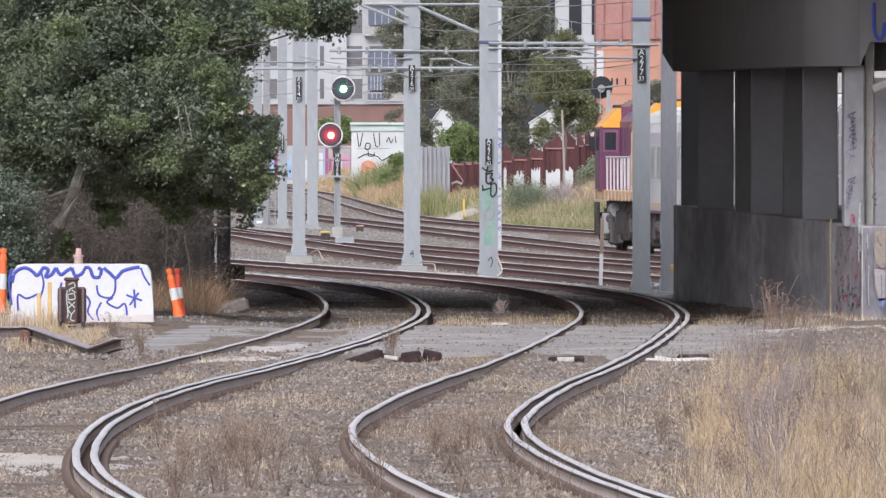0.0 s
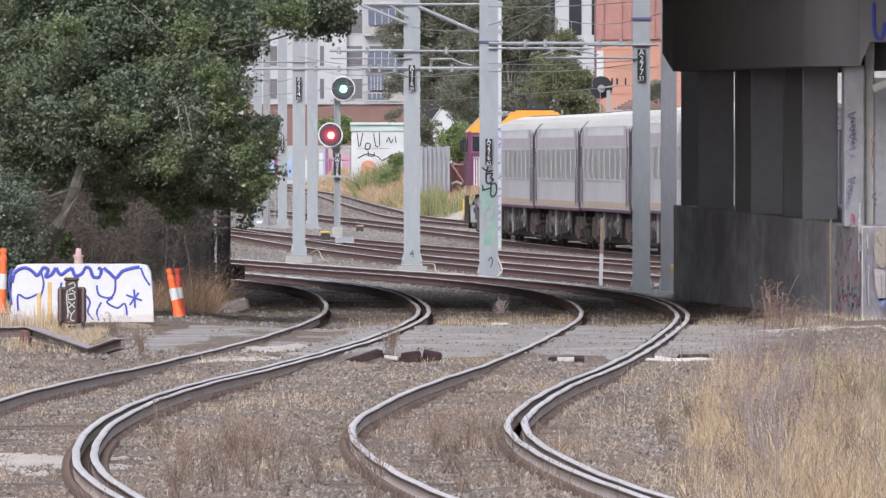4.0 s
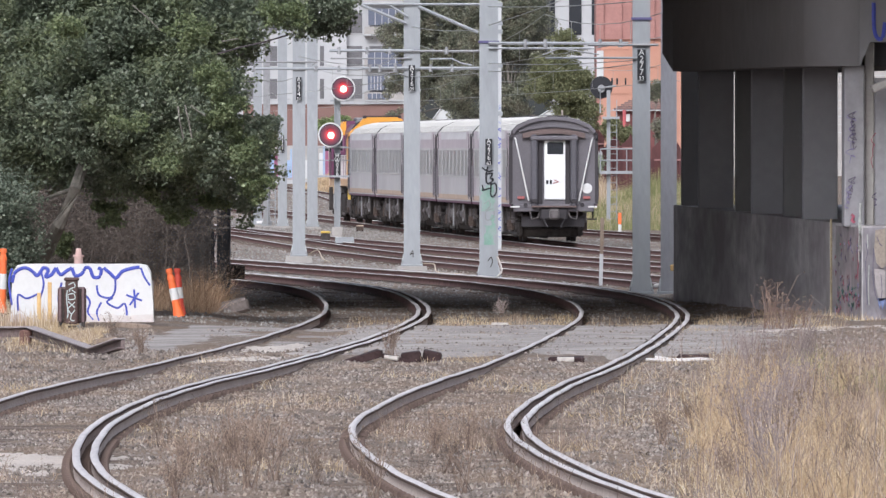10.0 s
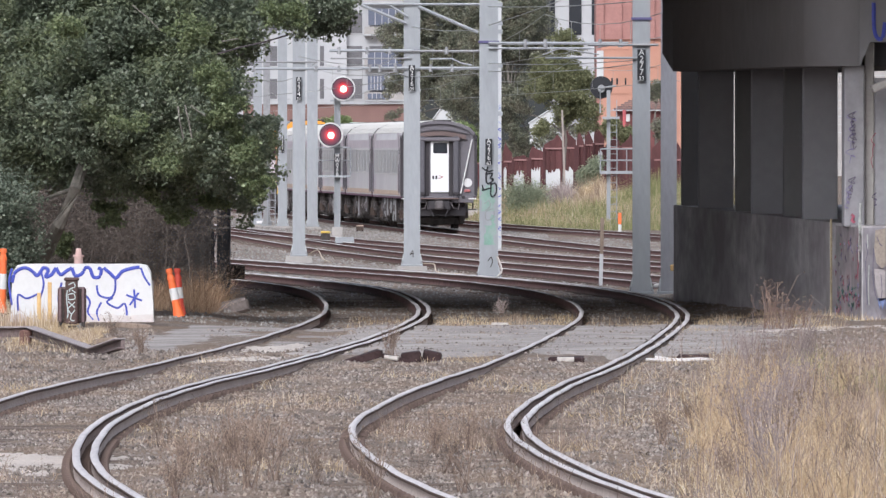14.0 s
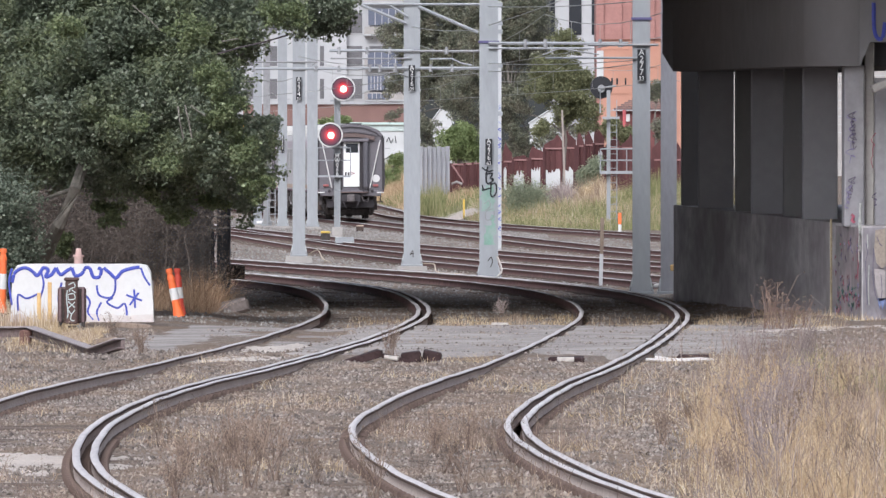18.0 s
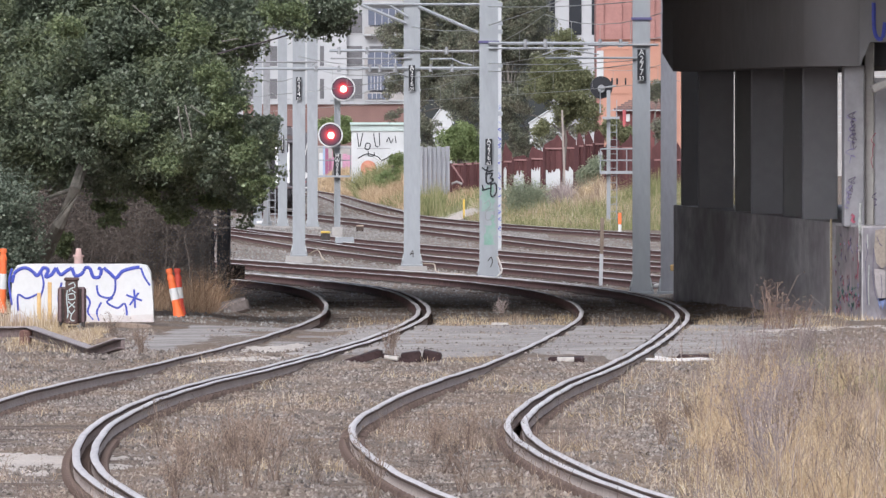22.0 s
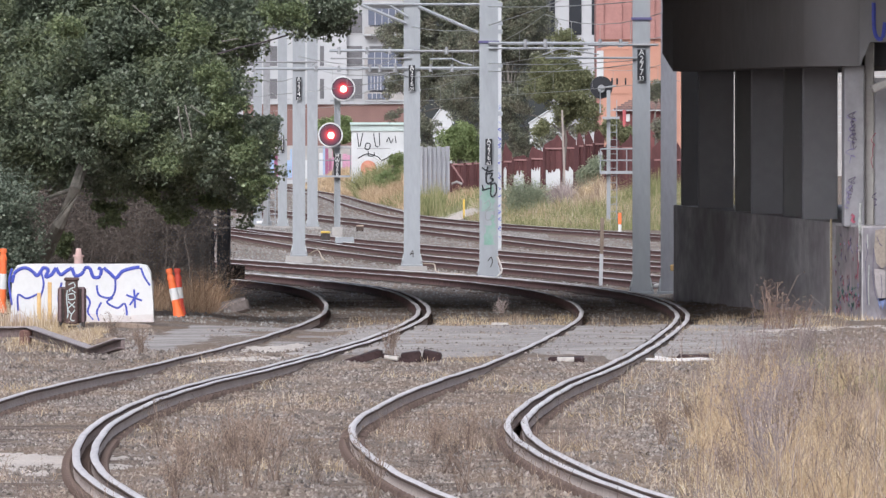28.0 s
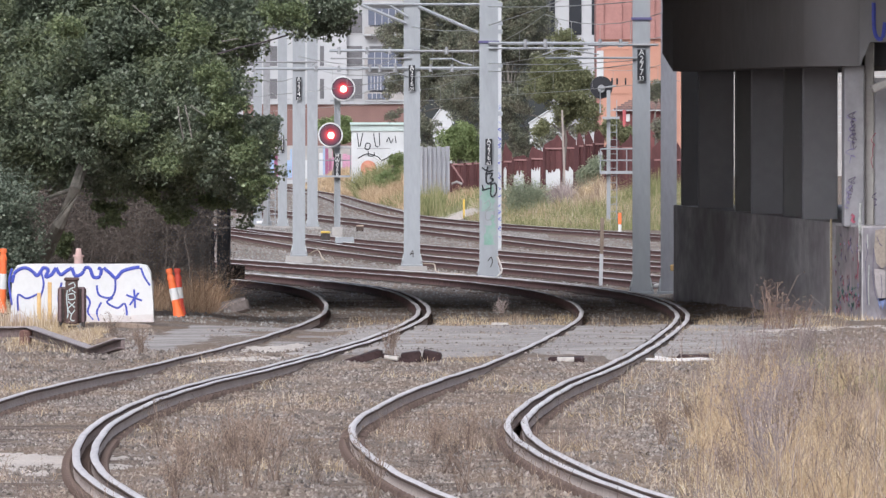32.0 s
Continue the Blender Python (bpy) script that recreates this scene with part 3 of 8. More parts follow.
def bridge():
    pier = tagged(new("bridge"), "grey concrete road bridge pier with tall plinth and columns", "bridge", kind="structure")
    A, B = Vector((4.285, 262.0)), Vector((6.386, 215.0))
    # plinth wall
    bm = bmesh.new()
    foot = [A, B, B + Vector((4.5, 1.0)), A + Vector((4.5, 2.5))]
    tops = (1.634, 1.488, 1.48, 1.634)
    lo = [bm.verts.new((p.x, p.y, -0.5)) for p in foot]
    hi = [bm.verts.new((p.x, p.y, t)) for p, t in zip(foot, tops)]
    for i in range(4):
        bm.faces.new((lo[i], lo[(i + 1) % 4], hi[(i + 1) % 4], hi[i]))
    bm.faces.new(hi)
    bmesh.ops.recalc_face_normals(bm, faces=bm.faces)
    part("plinth", bm, M_PLINTH, pier, "stained dark concrete plinth wall")
    # sprayed end of the wall
    bm = bmesh.new()
    q0, q1 = A.lerp(B, 0.887), A.lerp(B, 0.998)
    off = -0.012
    vs = [bm.verts.new((q0.x + off, q0.y, 0.0)), bm.verts.new((q1.x + off, q1.y, 0.0)), bm.verts.new((q1.x + off, q1.y, tops[1] - 0.03)), bm.verts.new((q0.x + off, q0.y, tops[1] - 0.02))]
    bm.faces.new(vs)
    part("paint_layer", bm, M_TAGGED, pier, "pink, red and green overpainted tags")
    bm = bmesh.new()
    vs = [bm.verts.new((B.x + 0.02, B.y - 0.01, 0.0)), bm.verts.new((B.x + 1.2, B.y + 0.25, 0.0)), bm.verts.new((B.x + 1.2, B.y + 0.25, tops[1] - 0.03)), bm.verts.new((B.x + 0.02, B.y - 0.01, tops[1] - 0.03))]
    bm.faces.new(vs)
    part("paint_layer", bm, M_TAGGED_PALE, pier, "pale overpainted wall end")
    # columns: lighter lit fronts, and darker blocks standing for their shaded sides
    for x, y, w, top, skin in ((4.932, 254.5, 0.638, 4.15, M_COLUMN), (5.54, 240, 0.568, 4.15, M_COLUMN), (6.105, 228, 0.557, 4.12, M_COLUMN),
                         (4.565, 260, 0.323, 4.2, M_SHADED), (5.256, 246, 0.296, 4.15, M_SHADED), (5.83, 234, 0.337, 4.12, M_SHADED)):
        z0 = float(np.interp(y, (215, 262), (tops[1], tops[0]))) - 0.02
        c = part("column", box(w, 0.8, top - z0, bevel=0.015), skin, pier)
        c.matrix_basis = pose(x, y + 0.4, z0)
    for x, y, w, d, h, skin, label in ((6.341, 218.0, 0.313, 1.4, 2.50, M_TAGCOL, "grey column with spray-paint tags"), (6.578, 218.1, 0.157, 1.2, 2.86, M_CONCRETE_PALE, "paler column edge"),
                                       (6.905, 217.9, 0.494, 0.9, 2.30, M_TAGCOL, "grey column with spray-paint tags")):
        c = part("column", box(w, d, h, bevel=0.02), skin, pier, label)
        c.matrix_basis = pose(x, y, tops[1] - 0.03)
    # crosshead: chamfered far end, long face beside the track, rounded near end
    side = [(3.982, 256.0, 4.406), (4.113, 252.0, 4.056), (5.563, 218.2, 3.945)]
    for k in range(1, 13):
        a = k / 12 * math.pi / 2
        side.append((6.40 - 0.837 * math.cos(a), 218.2 - 1.2 * math.sin(a), 3.94))
    side.append((6.41, 217.0, 3.94))
    rear = [(6.41, 219.0, 3.94), (8.4, 219.0, 3.94), (7.2, 256.0, 4.056)]
    bm = bmesh.new()
    lo = [bm.verts.new(p) for p in side + rear]
    hi = [bm.verts.new((x, y, 6.3)) for x, y, _ in side + rear]
    n = len(lo)
    for i in range(n):
        f = bm.faces.new((lo[i], lo[(i + 1) % n], hi[(i + 1) % n], hi[i]))
        f.smooth = 1 <= i < 15
    bmesh.ops.triangulate(bm, faces=[bm.faces.new(lo)])
    bm.faces.new(hi[::-1])
    bmesh.ops.recalc_face_normals(bm, faces=bm.faces)
    part("crosshead", bm, M_CROSS, pier, "grey concrete crosshead with rounded near end")
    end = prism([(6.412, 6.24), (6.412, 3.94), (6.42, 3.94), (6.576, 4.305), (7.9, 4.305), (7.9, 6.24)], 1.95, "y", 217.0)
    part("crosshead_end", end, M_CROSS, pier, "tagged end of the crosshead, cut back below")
    c = part("ledge", box(0.62, 0.9, 0.12, bevel=0.02), M_CONCRETE_PALE, pier, "sloping concrete ledge")
    c.matrix_basis = pose(6.892, 216.6, 3.648, 0, -25, 0)
    # deck carried by the crosshead, unseen; its rim is drawn to shape the shade
    bm = bmesh.new()
    rim = [(-40.0, 239.0), (-8.0, 237.0), (-2.2, 232.0), (0.6, 217.0), (6.3, 211.0), (17.0, 208.5), (40.0, 205.0), (40.0, 246.0), (6.0, 258.5), (3.2, 257.5), (-4.5, 283.0), (-40.0, 296.0)]
    rings = [[bm.verts.new((x, y, z)) for x, y in rim] for z in (6.25, 7.3)]
    for i in range(len(rim)):
        bm.faces.new((rings[0][i], rings[0][(i + 1) % len(rim)], rings[1][(i + 1) % len(rim)], rings[1][i]))
    bm.faces.new(rings[0])
    bm.faces.new(rings[1])
    bmesh.ops.recalc_face_normals(bm, faces=bm.faces)
    part("deck", bm, M_CONCRETE, pier)
    # added abutment: a dark wall that closes the gaps behind the hedge
    bm = bmesh.new()
    add = [(-4.3, 264.0), (-5.7, 284.0), (-40.0, 296.0), (-40.0, 264.0)]
    rings = [[bm.verts.new((x, y, z)) for x, y in add] for z in (-0.6, 6.25)]
    for i in range(4):
        bm.faces.new((rings[0][i], rings[0][(i + 1) % 4], rings[1][(i + 1) % 4], rings[1][i]))
    bmesh.ops.recalc_face_normals(bm, faces=bm.faces)
    part("abutment", bm, M_SHADED, pier, "dark concrete abutment added behind the hedge")
    for x, y in ((15.5, 215.0), (15.5, 235.0), (15.5, 255.0)):
        part("column", box(1.2, 1.6, 6.9, x, y, -0.6, 0.03), M_CONCRETE, pier)


bridge()


# ---- the train ----
M_SILVER = surface("silver_lilac_paint", (0.59, 0.57, 0.58), 0.5, 0.0, var=0.05, big=0.25, fine=3.0, stain=(0.47, 0.44, 0.46), stain_amt=0.6, bump_s=0.03)
M_ROOF = surface("carriage_roof_grey", (0.50, 0.49, 0.475), 0.6, var=0.1, big=0.5, stain=(0.40, 0.38, 0.36), bump_s=0.05)
M_BAND = surface("grey_window_band", (0.44, 0.43, 0.44), 0.4, var=0.08, big=0.4, bump_s=0.03)
M_PINK = surface("faded_mauve_stripe", (0.60, 0.535, 0.575), 0.5, var=0.06, bump_s=0.03)
M_TAN = surface("dusty_orange_stripe", (0.60, 0.46, 0.36), 0.6, var=0.12, big=1.0, bump_s=0.03)
M_MAROON = surface("purple_maroon_paint", (0.16, 0.055, 0.115), 0.4, var=0.1, big=0.8, bump_s=0.03)
M_LOCO_ORANGE = surface("loco_orange_paint", (0.74, 0.345, 0.05), 0.4, var=0.07, big=0.9, stain=(0.60, 0.28, 0.06), bump_s=0.03)
M_ENDGREY = surface("carriage_end_grey", (0.135, 0.125, 0.14), 0.55, var=0.08, big=0.7, stain=(0.10, 0.09, 0.10), bump_s=0.05)
M_DOORMAUVE = surface("dull_mauve_door", (0.46, 0.395, 0.435), 0.5, var=0.08, bump_s=0.03)
M_DULLPLUM = surface("dull_plum_frame", (0.20, 0.09, 0.15), 0.5, var=0.1, bump_s=0.03)
M_POSTGREY2 = surface("chalky_grey_paint", (0.40, 0.395, 0.40), 0.7, var=0.08, big=2.0, bump_s=0.03)
M_DUSTORANGE = surface("dusty_footplate", (0.58, 0.37, 0.20), 0.6, var=0.12, big=1.0, stain=(0.42, 0.27, 0.17), bump_s=0.05)
M_DOORWHITE = surface("white_end_door", (0.82, 0.82, 0.83), 0.45, var=0.03, bump_s=0)
M_RUBBER = surface("black_rubber", (0.05, 0.045, 0.05), 0.8, var=0.1, bump_s=0.1)
M_TAIL = surface("red_tail_lens", (0.34, 0.12, 0.12), 0.35, var=0.05, bump_s=0)
# window glass painted light grey for the sky it would mirror
M_SKYGLASS = surface("sky_grey_window_glass", (0.405, 0.405, 0.40), 0.3, var=0.1, bump_s=0, spec=0.5)
M_PILLAR = surface("grey_window_pillar", (0.46, 0.445, 0.46), 0.5, 0.0, var=0.06, bump_s=0)
M_RUSTY = surface("rusty_gear", (0.085, 0.062, 0.054), 0.85, var=0.35, bump_s=0.2)
BODY = [(-1.475, 1.25), (-1.475, 3.45), (-1.40, 3.70), (-1.22, 3.90), (-0.85, 4.06), (-0.45, 4.15), (0, 4.18),
        (0.45, 4.15), (0.85, 4.06), (1.22, 3.90), (1.40, 3.70), (1.475, 3.45), (1.475, 1.25)]
HALF = 11.7


def bogie(parent, y, name="bogie"):
    """Two wheelsets in a side frame; rails lie at height zero."""
    bm = bmesh.new()
    for s in (-1, 1):
        add_box(bm, 0.14, 2.9, 0.26, 1.02 * s, y, 0.42, 0.03)
        add_box(bm, 0.24, 0.5, 0.5, 1.04 * s, y, 0.5, 0.04)
        for w in (-1.2, 1.2):
            add_box(bm, 0.22, 0.34, 0.34, 1.03 * s, y + w, 0.3, 0.05)
    add_box(bm, 2.1, 0.5, 0.3, 0, y, 0.6)
    for s in (-1, 1):
        for w in (-1.75, -0.6, 0.6, 1.75):
            add_box(bm, 0.16, 0.16, 0.5, 0.98 * s, y + w, 0.16, 0.03)
        add_box(bm, 0.10, 3.6, 0.10, 1.06 * s, y, 0.2, 0.02)
        add_box(bm, 0.12, 3.8, 0.12, 0.95 * s, y, 0.86, 0.02)
    # filler block for the dark shade down to the rails
    add_box(bm, 1.9, 3.4, 0.30, 0, y, 0.14, 0.05)
    b = part(name, bm, M_DARKIRON, parent)
    for w in (-1.2, 1.2):
        bm = bmesh.new()
        for s in (-1, 1):
            add_cyl(bm, 0.46, 0.46, (0.76 * s, y + w, 0.46), (0.89 * s, y + w, 0.46), 20)
            add_cyl(bm, 0.49, 0.49, (0.735 * s, y + w, 0.47), (0.762 * s, y + w, 0.47), 20)
        add_cyl(bm, 0.09, 0.09, (-0.8, y + w, 0.46), (0.8, y + w, 0.46), 8)
        part("wheelset", bm, M_DARKIRON, b)
    return b


def carriage(label, seed):
    rng = random.Random(seed)
    car = thing("railway_carriage", Matrix(), label, "train carriage", "carriages of the train")
    part("body", prism(BODY, 2 * HALF, "y", -HALF), M_SILVER, car, "silver-lilac steel body")
    part("roof", prism([(u * 1.004, z + 0.012) for u, z in BODY[2:-2]], 2 * HALF - 0.5, "y", -HALF + 0.25), M_ROOF, car, "grey ribbed roof")
    rib = part("roof_rib", tube([(u * 1.006, 0, z + 0.018) for u, z in BODY[2:-2]], 0.014, 4), M_ROOF, car)
    rib.matrix_basis = pose(0, -HALF + 0.6, 0)
    for k in range(1, 24):
        shared("roof_rib", rib, pose(0, -HALF + 0.6 + k * (2 * HALF - 1.2) / 23, 0), car)
    win = pil = hand = None
    for s in (-1, 1):
        part("window_band", box(0.012, 2 * HALF - 3.2, 0.93, s * 1.481, 0, 2.14), M_BAND, car)
        for z in (2.10, 3.06):
            part("trim_strip", box(0.02, 2 * HALF - 2.6, 0.045, s * 1.484, 0, z), M_WHITE, car, "thin white strip along the windows")
        part("cant_stripe", box(0.012, 2 * HALF - 0.3, 0.30, s * 1.474, 0, 3.14), M_PINK, car, "faded mauve stripe below the roof")
        part("sill_stripe", box(0.012, 2 * HALF - 0.1, 0.17, s * 1.479, 0, 1.30), M_TAN, car)
        part("sole_bar", box(0.05, 2 * HALF - 0.05, 0.09, s * 1.44, 0, 1.17), M_MAROON, car)
        for k in range(8):
            m = pose(s * 1.489, -HALF + 2.6 + k * (2 * HALF - 5.2) / 7, 2.24)
            if win is None:
                win = part("window", box(0.012, 1.75, 0.72), M_SKYGLASS, car)
                win.matrix_basis = m
            else:
                shared("window", win, m, car)
        for k in range(9):
            m = pose(s * 1.486, -HALF + 1.75 + k * (2 * HALF - 3.5) / 8, 2.15)
            if pil is None:
                pil = part("window_pillar", box(0.03, 0.42, 0.9), M_PILLAR, car)
                pil.matrix_basis = m
            else:
                shared("window_pillar", pil, m, car)
        for e in (-1, 1):
            part("door", box(0.03, 0.75, 2.2, s * 1.475, e * (HALF - 0.75), 1.33, 0.008), M_DOORMAUVE, car, "dull mauve vestibule door")
            part("mauve_panel", box(0.01, 1.6, 2.3, s * 1.4765, e * (HALF - 2.0), 1.42), M_PINK, car)
            for q in (0.12, 1.32):
                part("door_gap", box(0.03, 0.09, 2.3, s * 1.478, e * (HALF - q), 1.33, 0.008), M_RUBBER, car, "dark gap beside the vestibule door")
            part("door_window", box(0.034, 0.42, 0.62, s * 1.477, e * (HALF - 0.75), 2.5, 0.008), M_GLASS, car)
            for q in (-0.45, 0.45):
                m = pose(s * 1.51, e * (HALF - 0.75) + q, 1.4)
                if hand is None:
                    hand = part("handrail", cyl(0.018, 0.018, (0, 0, 0), (0, 0, 1.1), 6), M_ENDGREY, car)
                    hand.matrix_basis = m
                else:
                    shared("handrail", hand, m, car)
    ring = BODY + [(u * 0.93, z - 0.09 if z > 1.3 else z + 0.05) for u, z in BODY][::-1]
    for e in (-1, 1):
        part("end_ring", prism([(u * 1.006, z + (0.008 if z > 1.3 else 0)) for u, z in ring], 0.10, "y", e * (HALF + 0.03) - 0.05), M_RUBBER, car, "dark body end ring")
        bogie(car, e * 7.9)
        part("coupler", box(0.3, 0.7, 0.28, 0, e * (HALF + 0.1), 0.82, 0.03), M_DARKIRON, car)
    part("gangway", box(1.2, 0.7, 2.3, 0, HALF + 0.35, 1.25, 0.03), M_RUBBER, car)
    y = -6.0
    while y < 5.8:
        w, h = rng.uniform(0.5, 1.6), rng.uniform(0.35, 0.75)
        for s in (-1, 1):
            part("equipment_box", box(rng.uniform(0.4, 0.8), w, h, s * 1.0, y + w / 2, 1.12 - h, 0.03), rng.choice((M_DARKIRON, M_DARKIRON, M_DARKIRON, M_RUSTY)), car)
        y += w + rng.uniform(0.1, 0.9)
    for s in (-1, 1):
        part("brake_pipe", tube([(s * 1.2, -6, 0.75), (s * 1.25, 0, 0.62), (s * 1.2, 6, 0.75)], 0.035, 6), M_DARKIRON, car)
        for e in (-1, 1):
            part("step", box(0.28, 0.8, 0.05, s * 1.32, e * (HALF - 0.75), 0.72), M_DARKIRON, car)
    # added dark box: fills the shade below the floor and blocks the view through
    part("underfloor_fill", box(1.9, 12.5, 1.0, 0, 0, 0.2, 0.05), M_DARKIRON, car)
    part("roof_ridge", box(0.7, 2 * HALF - 0.6, 0.06, 0.15, 0, 4.16, 0.01), M_RUBBER, car, "dark ridge strip along the roof")
    for k in range(14):
        q, s = -6.2 + 0.93 * k + rng.uniform(-0.2, 0.2), -1
        part("hanger_pipe", cyl(0.032, 0.032, (-1.36, q, 0.2 + 0.5 * rng.random()), (-1.36, q, 1.15), 6), rng.choice((M_GALVDARK, M_DARKIRON, M_UNDER, M_DARKIRON)), car)
    part("brake_cylinder", cyl(0.25, 0.25, (0, -2, 0.7), (0, 1, 0.7), 12), M_DARKIRON, car)
    for s in (-1, 1):
        for q, rr, ln in ((-4.6, 0.2, 1.3), (-1.2, 0.17, 1.0), (2.4, 0.22, 1.5)):
            part("air_reservoir", cyl(rr, rr, (s * 1.22, q, 0.78), (s * 1.22, q + ln, 0.78), 12), M_UNDER, car, "grey air reservoir")
        for q in (-7.9, 7.9):
            for w in (-1.2, 1.2):
                part("axle_spring", cyl(0.11, 0.11, (s * 1.16, q + w, 0.62), (s * 1.16, q + w, 0.98), 10), M_UNDER, car)
            part("bolster_spring", cyl(0.16, 0.16, (s * 1.2, q, 0.38), (s * 1.2, q, 0.72), 10), M_RUSTY, car)
            part("brake_hanger", box(0.06, 0.10, 0.55, s * 1.22, q + 0.62, 0.30, 0.01), M_UNDER, car)
        for q in (-10.9, 10.9):
            part("step_hanger", box(0.05, 0.06, 0.5, s * 1.38, q + 0.3, 0.72), M_DARKIRON, car)
    return car


def tail_end(car):
    """The end wall that faces back along the line; local y is forward."""
    y = -HALF
    outline = [(u * 0.995, z - 0.005) for u, z in BODY]
    part("end_wall", prism(outline, 0.06, "y", y - 0.06), M_ENDGREY, car, "dark grey flat end wall")
    hood = [(u * 1.0, z) for u, z in BODY[2:-2]] + [(u * 0.955, z - 0.11) for u, z in BODY[2:-2]][::-1]
    part("roof_hood", prism(hood, 0.12, "y", y - 0.17), M_ENDGREY, car)
    arch = [(u, 3.62 + 0.16 * math.cos(u / 1.05 * math.pi / 2)) for u in np.linspace(-1.05, 1.05, 11)]
    part("head_beam", prism(arch + [(u, z - 0.17) for u, z in arch[::-1]], 0.16, "y", y - 0.22), M_BROWNTRIM, car, "arched brown beam over the end door")
    part("brow", prism([(u * 1.12, z + 0.10) for u, z in arch] + [(u * 1.08, z + 0.045) for u, z in arch[::-1]], 0.10, "y", y - 0.16), M_ENDGREY, car)
    for s in (-1, 1):
        part("door_post", box(0.22, 0.24, 2.42, s * 0.66, y - 0.2, 1.16, 0.05), M_POSTDARK, car, "dark bellows post beside the end door")
        part("post_shoe", box(0.22, 0.3, 0.12, s * 0.66, y - 0.24, 1.30, 0.02), M_RUBBER, car)
        part("inner_panel", box(0.16, 0.05, 2.2, s * 0.46, y - 0.1, 1.2, 0.01), M_RUBBER, car)
        bm = bmesh.new()
        add_tube(bm, [(s * 1.30, y - 0.12, 3.46), (s * 1.28, y - 0.16, 3.42), (s * 0.84, y - 0.16, 1.36)], 0.03, 6)
        part("white_bar", bm, M_WHITE, car, "sloping white grab bar")
        part("lamp_box", box(0.24, 0.10, 0.10, s * 1.1, y - 0.12, 1.42, 0.02), M_TAIL, car, "red tail lamp housing")
        part("step", box(0.3, 0.2, 0.05, s * 1.3, y - 0.1, 1.14), M_WHITE, car)
        part("buffer_beam_hose", tube([(s * 0.45, y - 0.15, 1.1), (s * 0.55, y - 0.3, 0.8), (s * 0.75, y - 0.3, 0.75), (s * 0.8, y - 0.15, 1.05)], 0.022, 6), M_UNDER, car)
    door = part("end_door", box(0.72, 0.08, 1.98, 0.04, y - 0.1, 1.40, 0.03), M_DOORWHITE, car, "bright white end door")
    part("door_window", box(0.54, 0.04, 0.40, 0.05, y - 0.15, 2.92, 0.02), M_GLASS, door)
    part("door_logo", prism([(-0.02, 1.93), (0.2, 2.0), (0.0, 2.08), (0.0, 2.05), (0.12, 2.0), (-0.02, 1.96)], 0.01, "y", y - 0.152), M_TAIL, door)
    part("door_logo", box(0.07, 0.01, 0.14, -0.22, y - 0.145, 1.92), M_BLACK, door)
    part("door_logo", box(0.07, 0.01, 0.14, -0.10, y - 0.145, 1.92), M_BLACK, door)
    part("round_plate", cyl(0.17, 0.17, (1.12, y - 0.06, 1.78), (1.12, y - 0.1, 1.78), 20), M_WHITE, car, "round white tail plate")
    part("diaphragm_top", box(1.62, 0.26, 0.16, 0, y - 0.22, 3.38, 0.04), M_ENDGREY, car)
    part("foot_plate", box(1.5, 0.34, 0.06, 0, y - 0.25, 1.14, 0.01), M_BROWNTRIM, car)
    part("coupler_head", box(0.34, 0.4, 0.34, 0, y - 0.42, 0.74, 0.06), M_UNDER, car, "worn grey coupler head")
    for s in (-1, 1):
        part("jumper_socket", cyl(0.07, 0.07, (s * 0.95, y - 0.06, 1.22), (s * 0.95, y - 0.2, 1.22), 10), M_RUBBER, car)
        part("air_hose", tube([(s * 0.3, y - 0.16, 1.02), (s * 0.34, y - 0.34, 0.72), (s * 0.22, y - 0.4, 0.48)], 0.028, 6), M_RUBBER, car)
        part("gutter_lip", box(0.08, 0.30, 0.10, s * 1.43, y - 0.02, 3.42, 0.02), M_RUBBER, car)
    part("headstock", box(2.7, 0.2, 0.26, 0, y - 0.05, 1.0, 0.03), M_ENDGREY, car)
    part("draw_gear", box(0.9, 0.5, 0.4, 0, y - 0.1, 0.72, 0.06), M_RUBBER, car)
    bm = bmesh.new()
    add_box(bm, 2.1, 0.3, 0.35, 0, y + 0.4, 0.5)
    part("end_beam", bm, M_RUBBER, car)


M_POSTDARK = surface("dark_bellows_grey", (0.105, 0.10, 0.115), 0.6, var=0.1, bump_s=0.05)
M_BROWNTRIM = surface("brown_trim", (0.145, 0.105, 0.10), 0.6, var=0.1, bump_s=0.05)


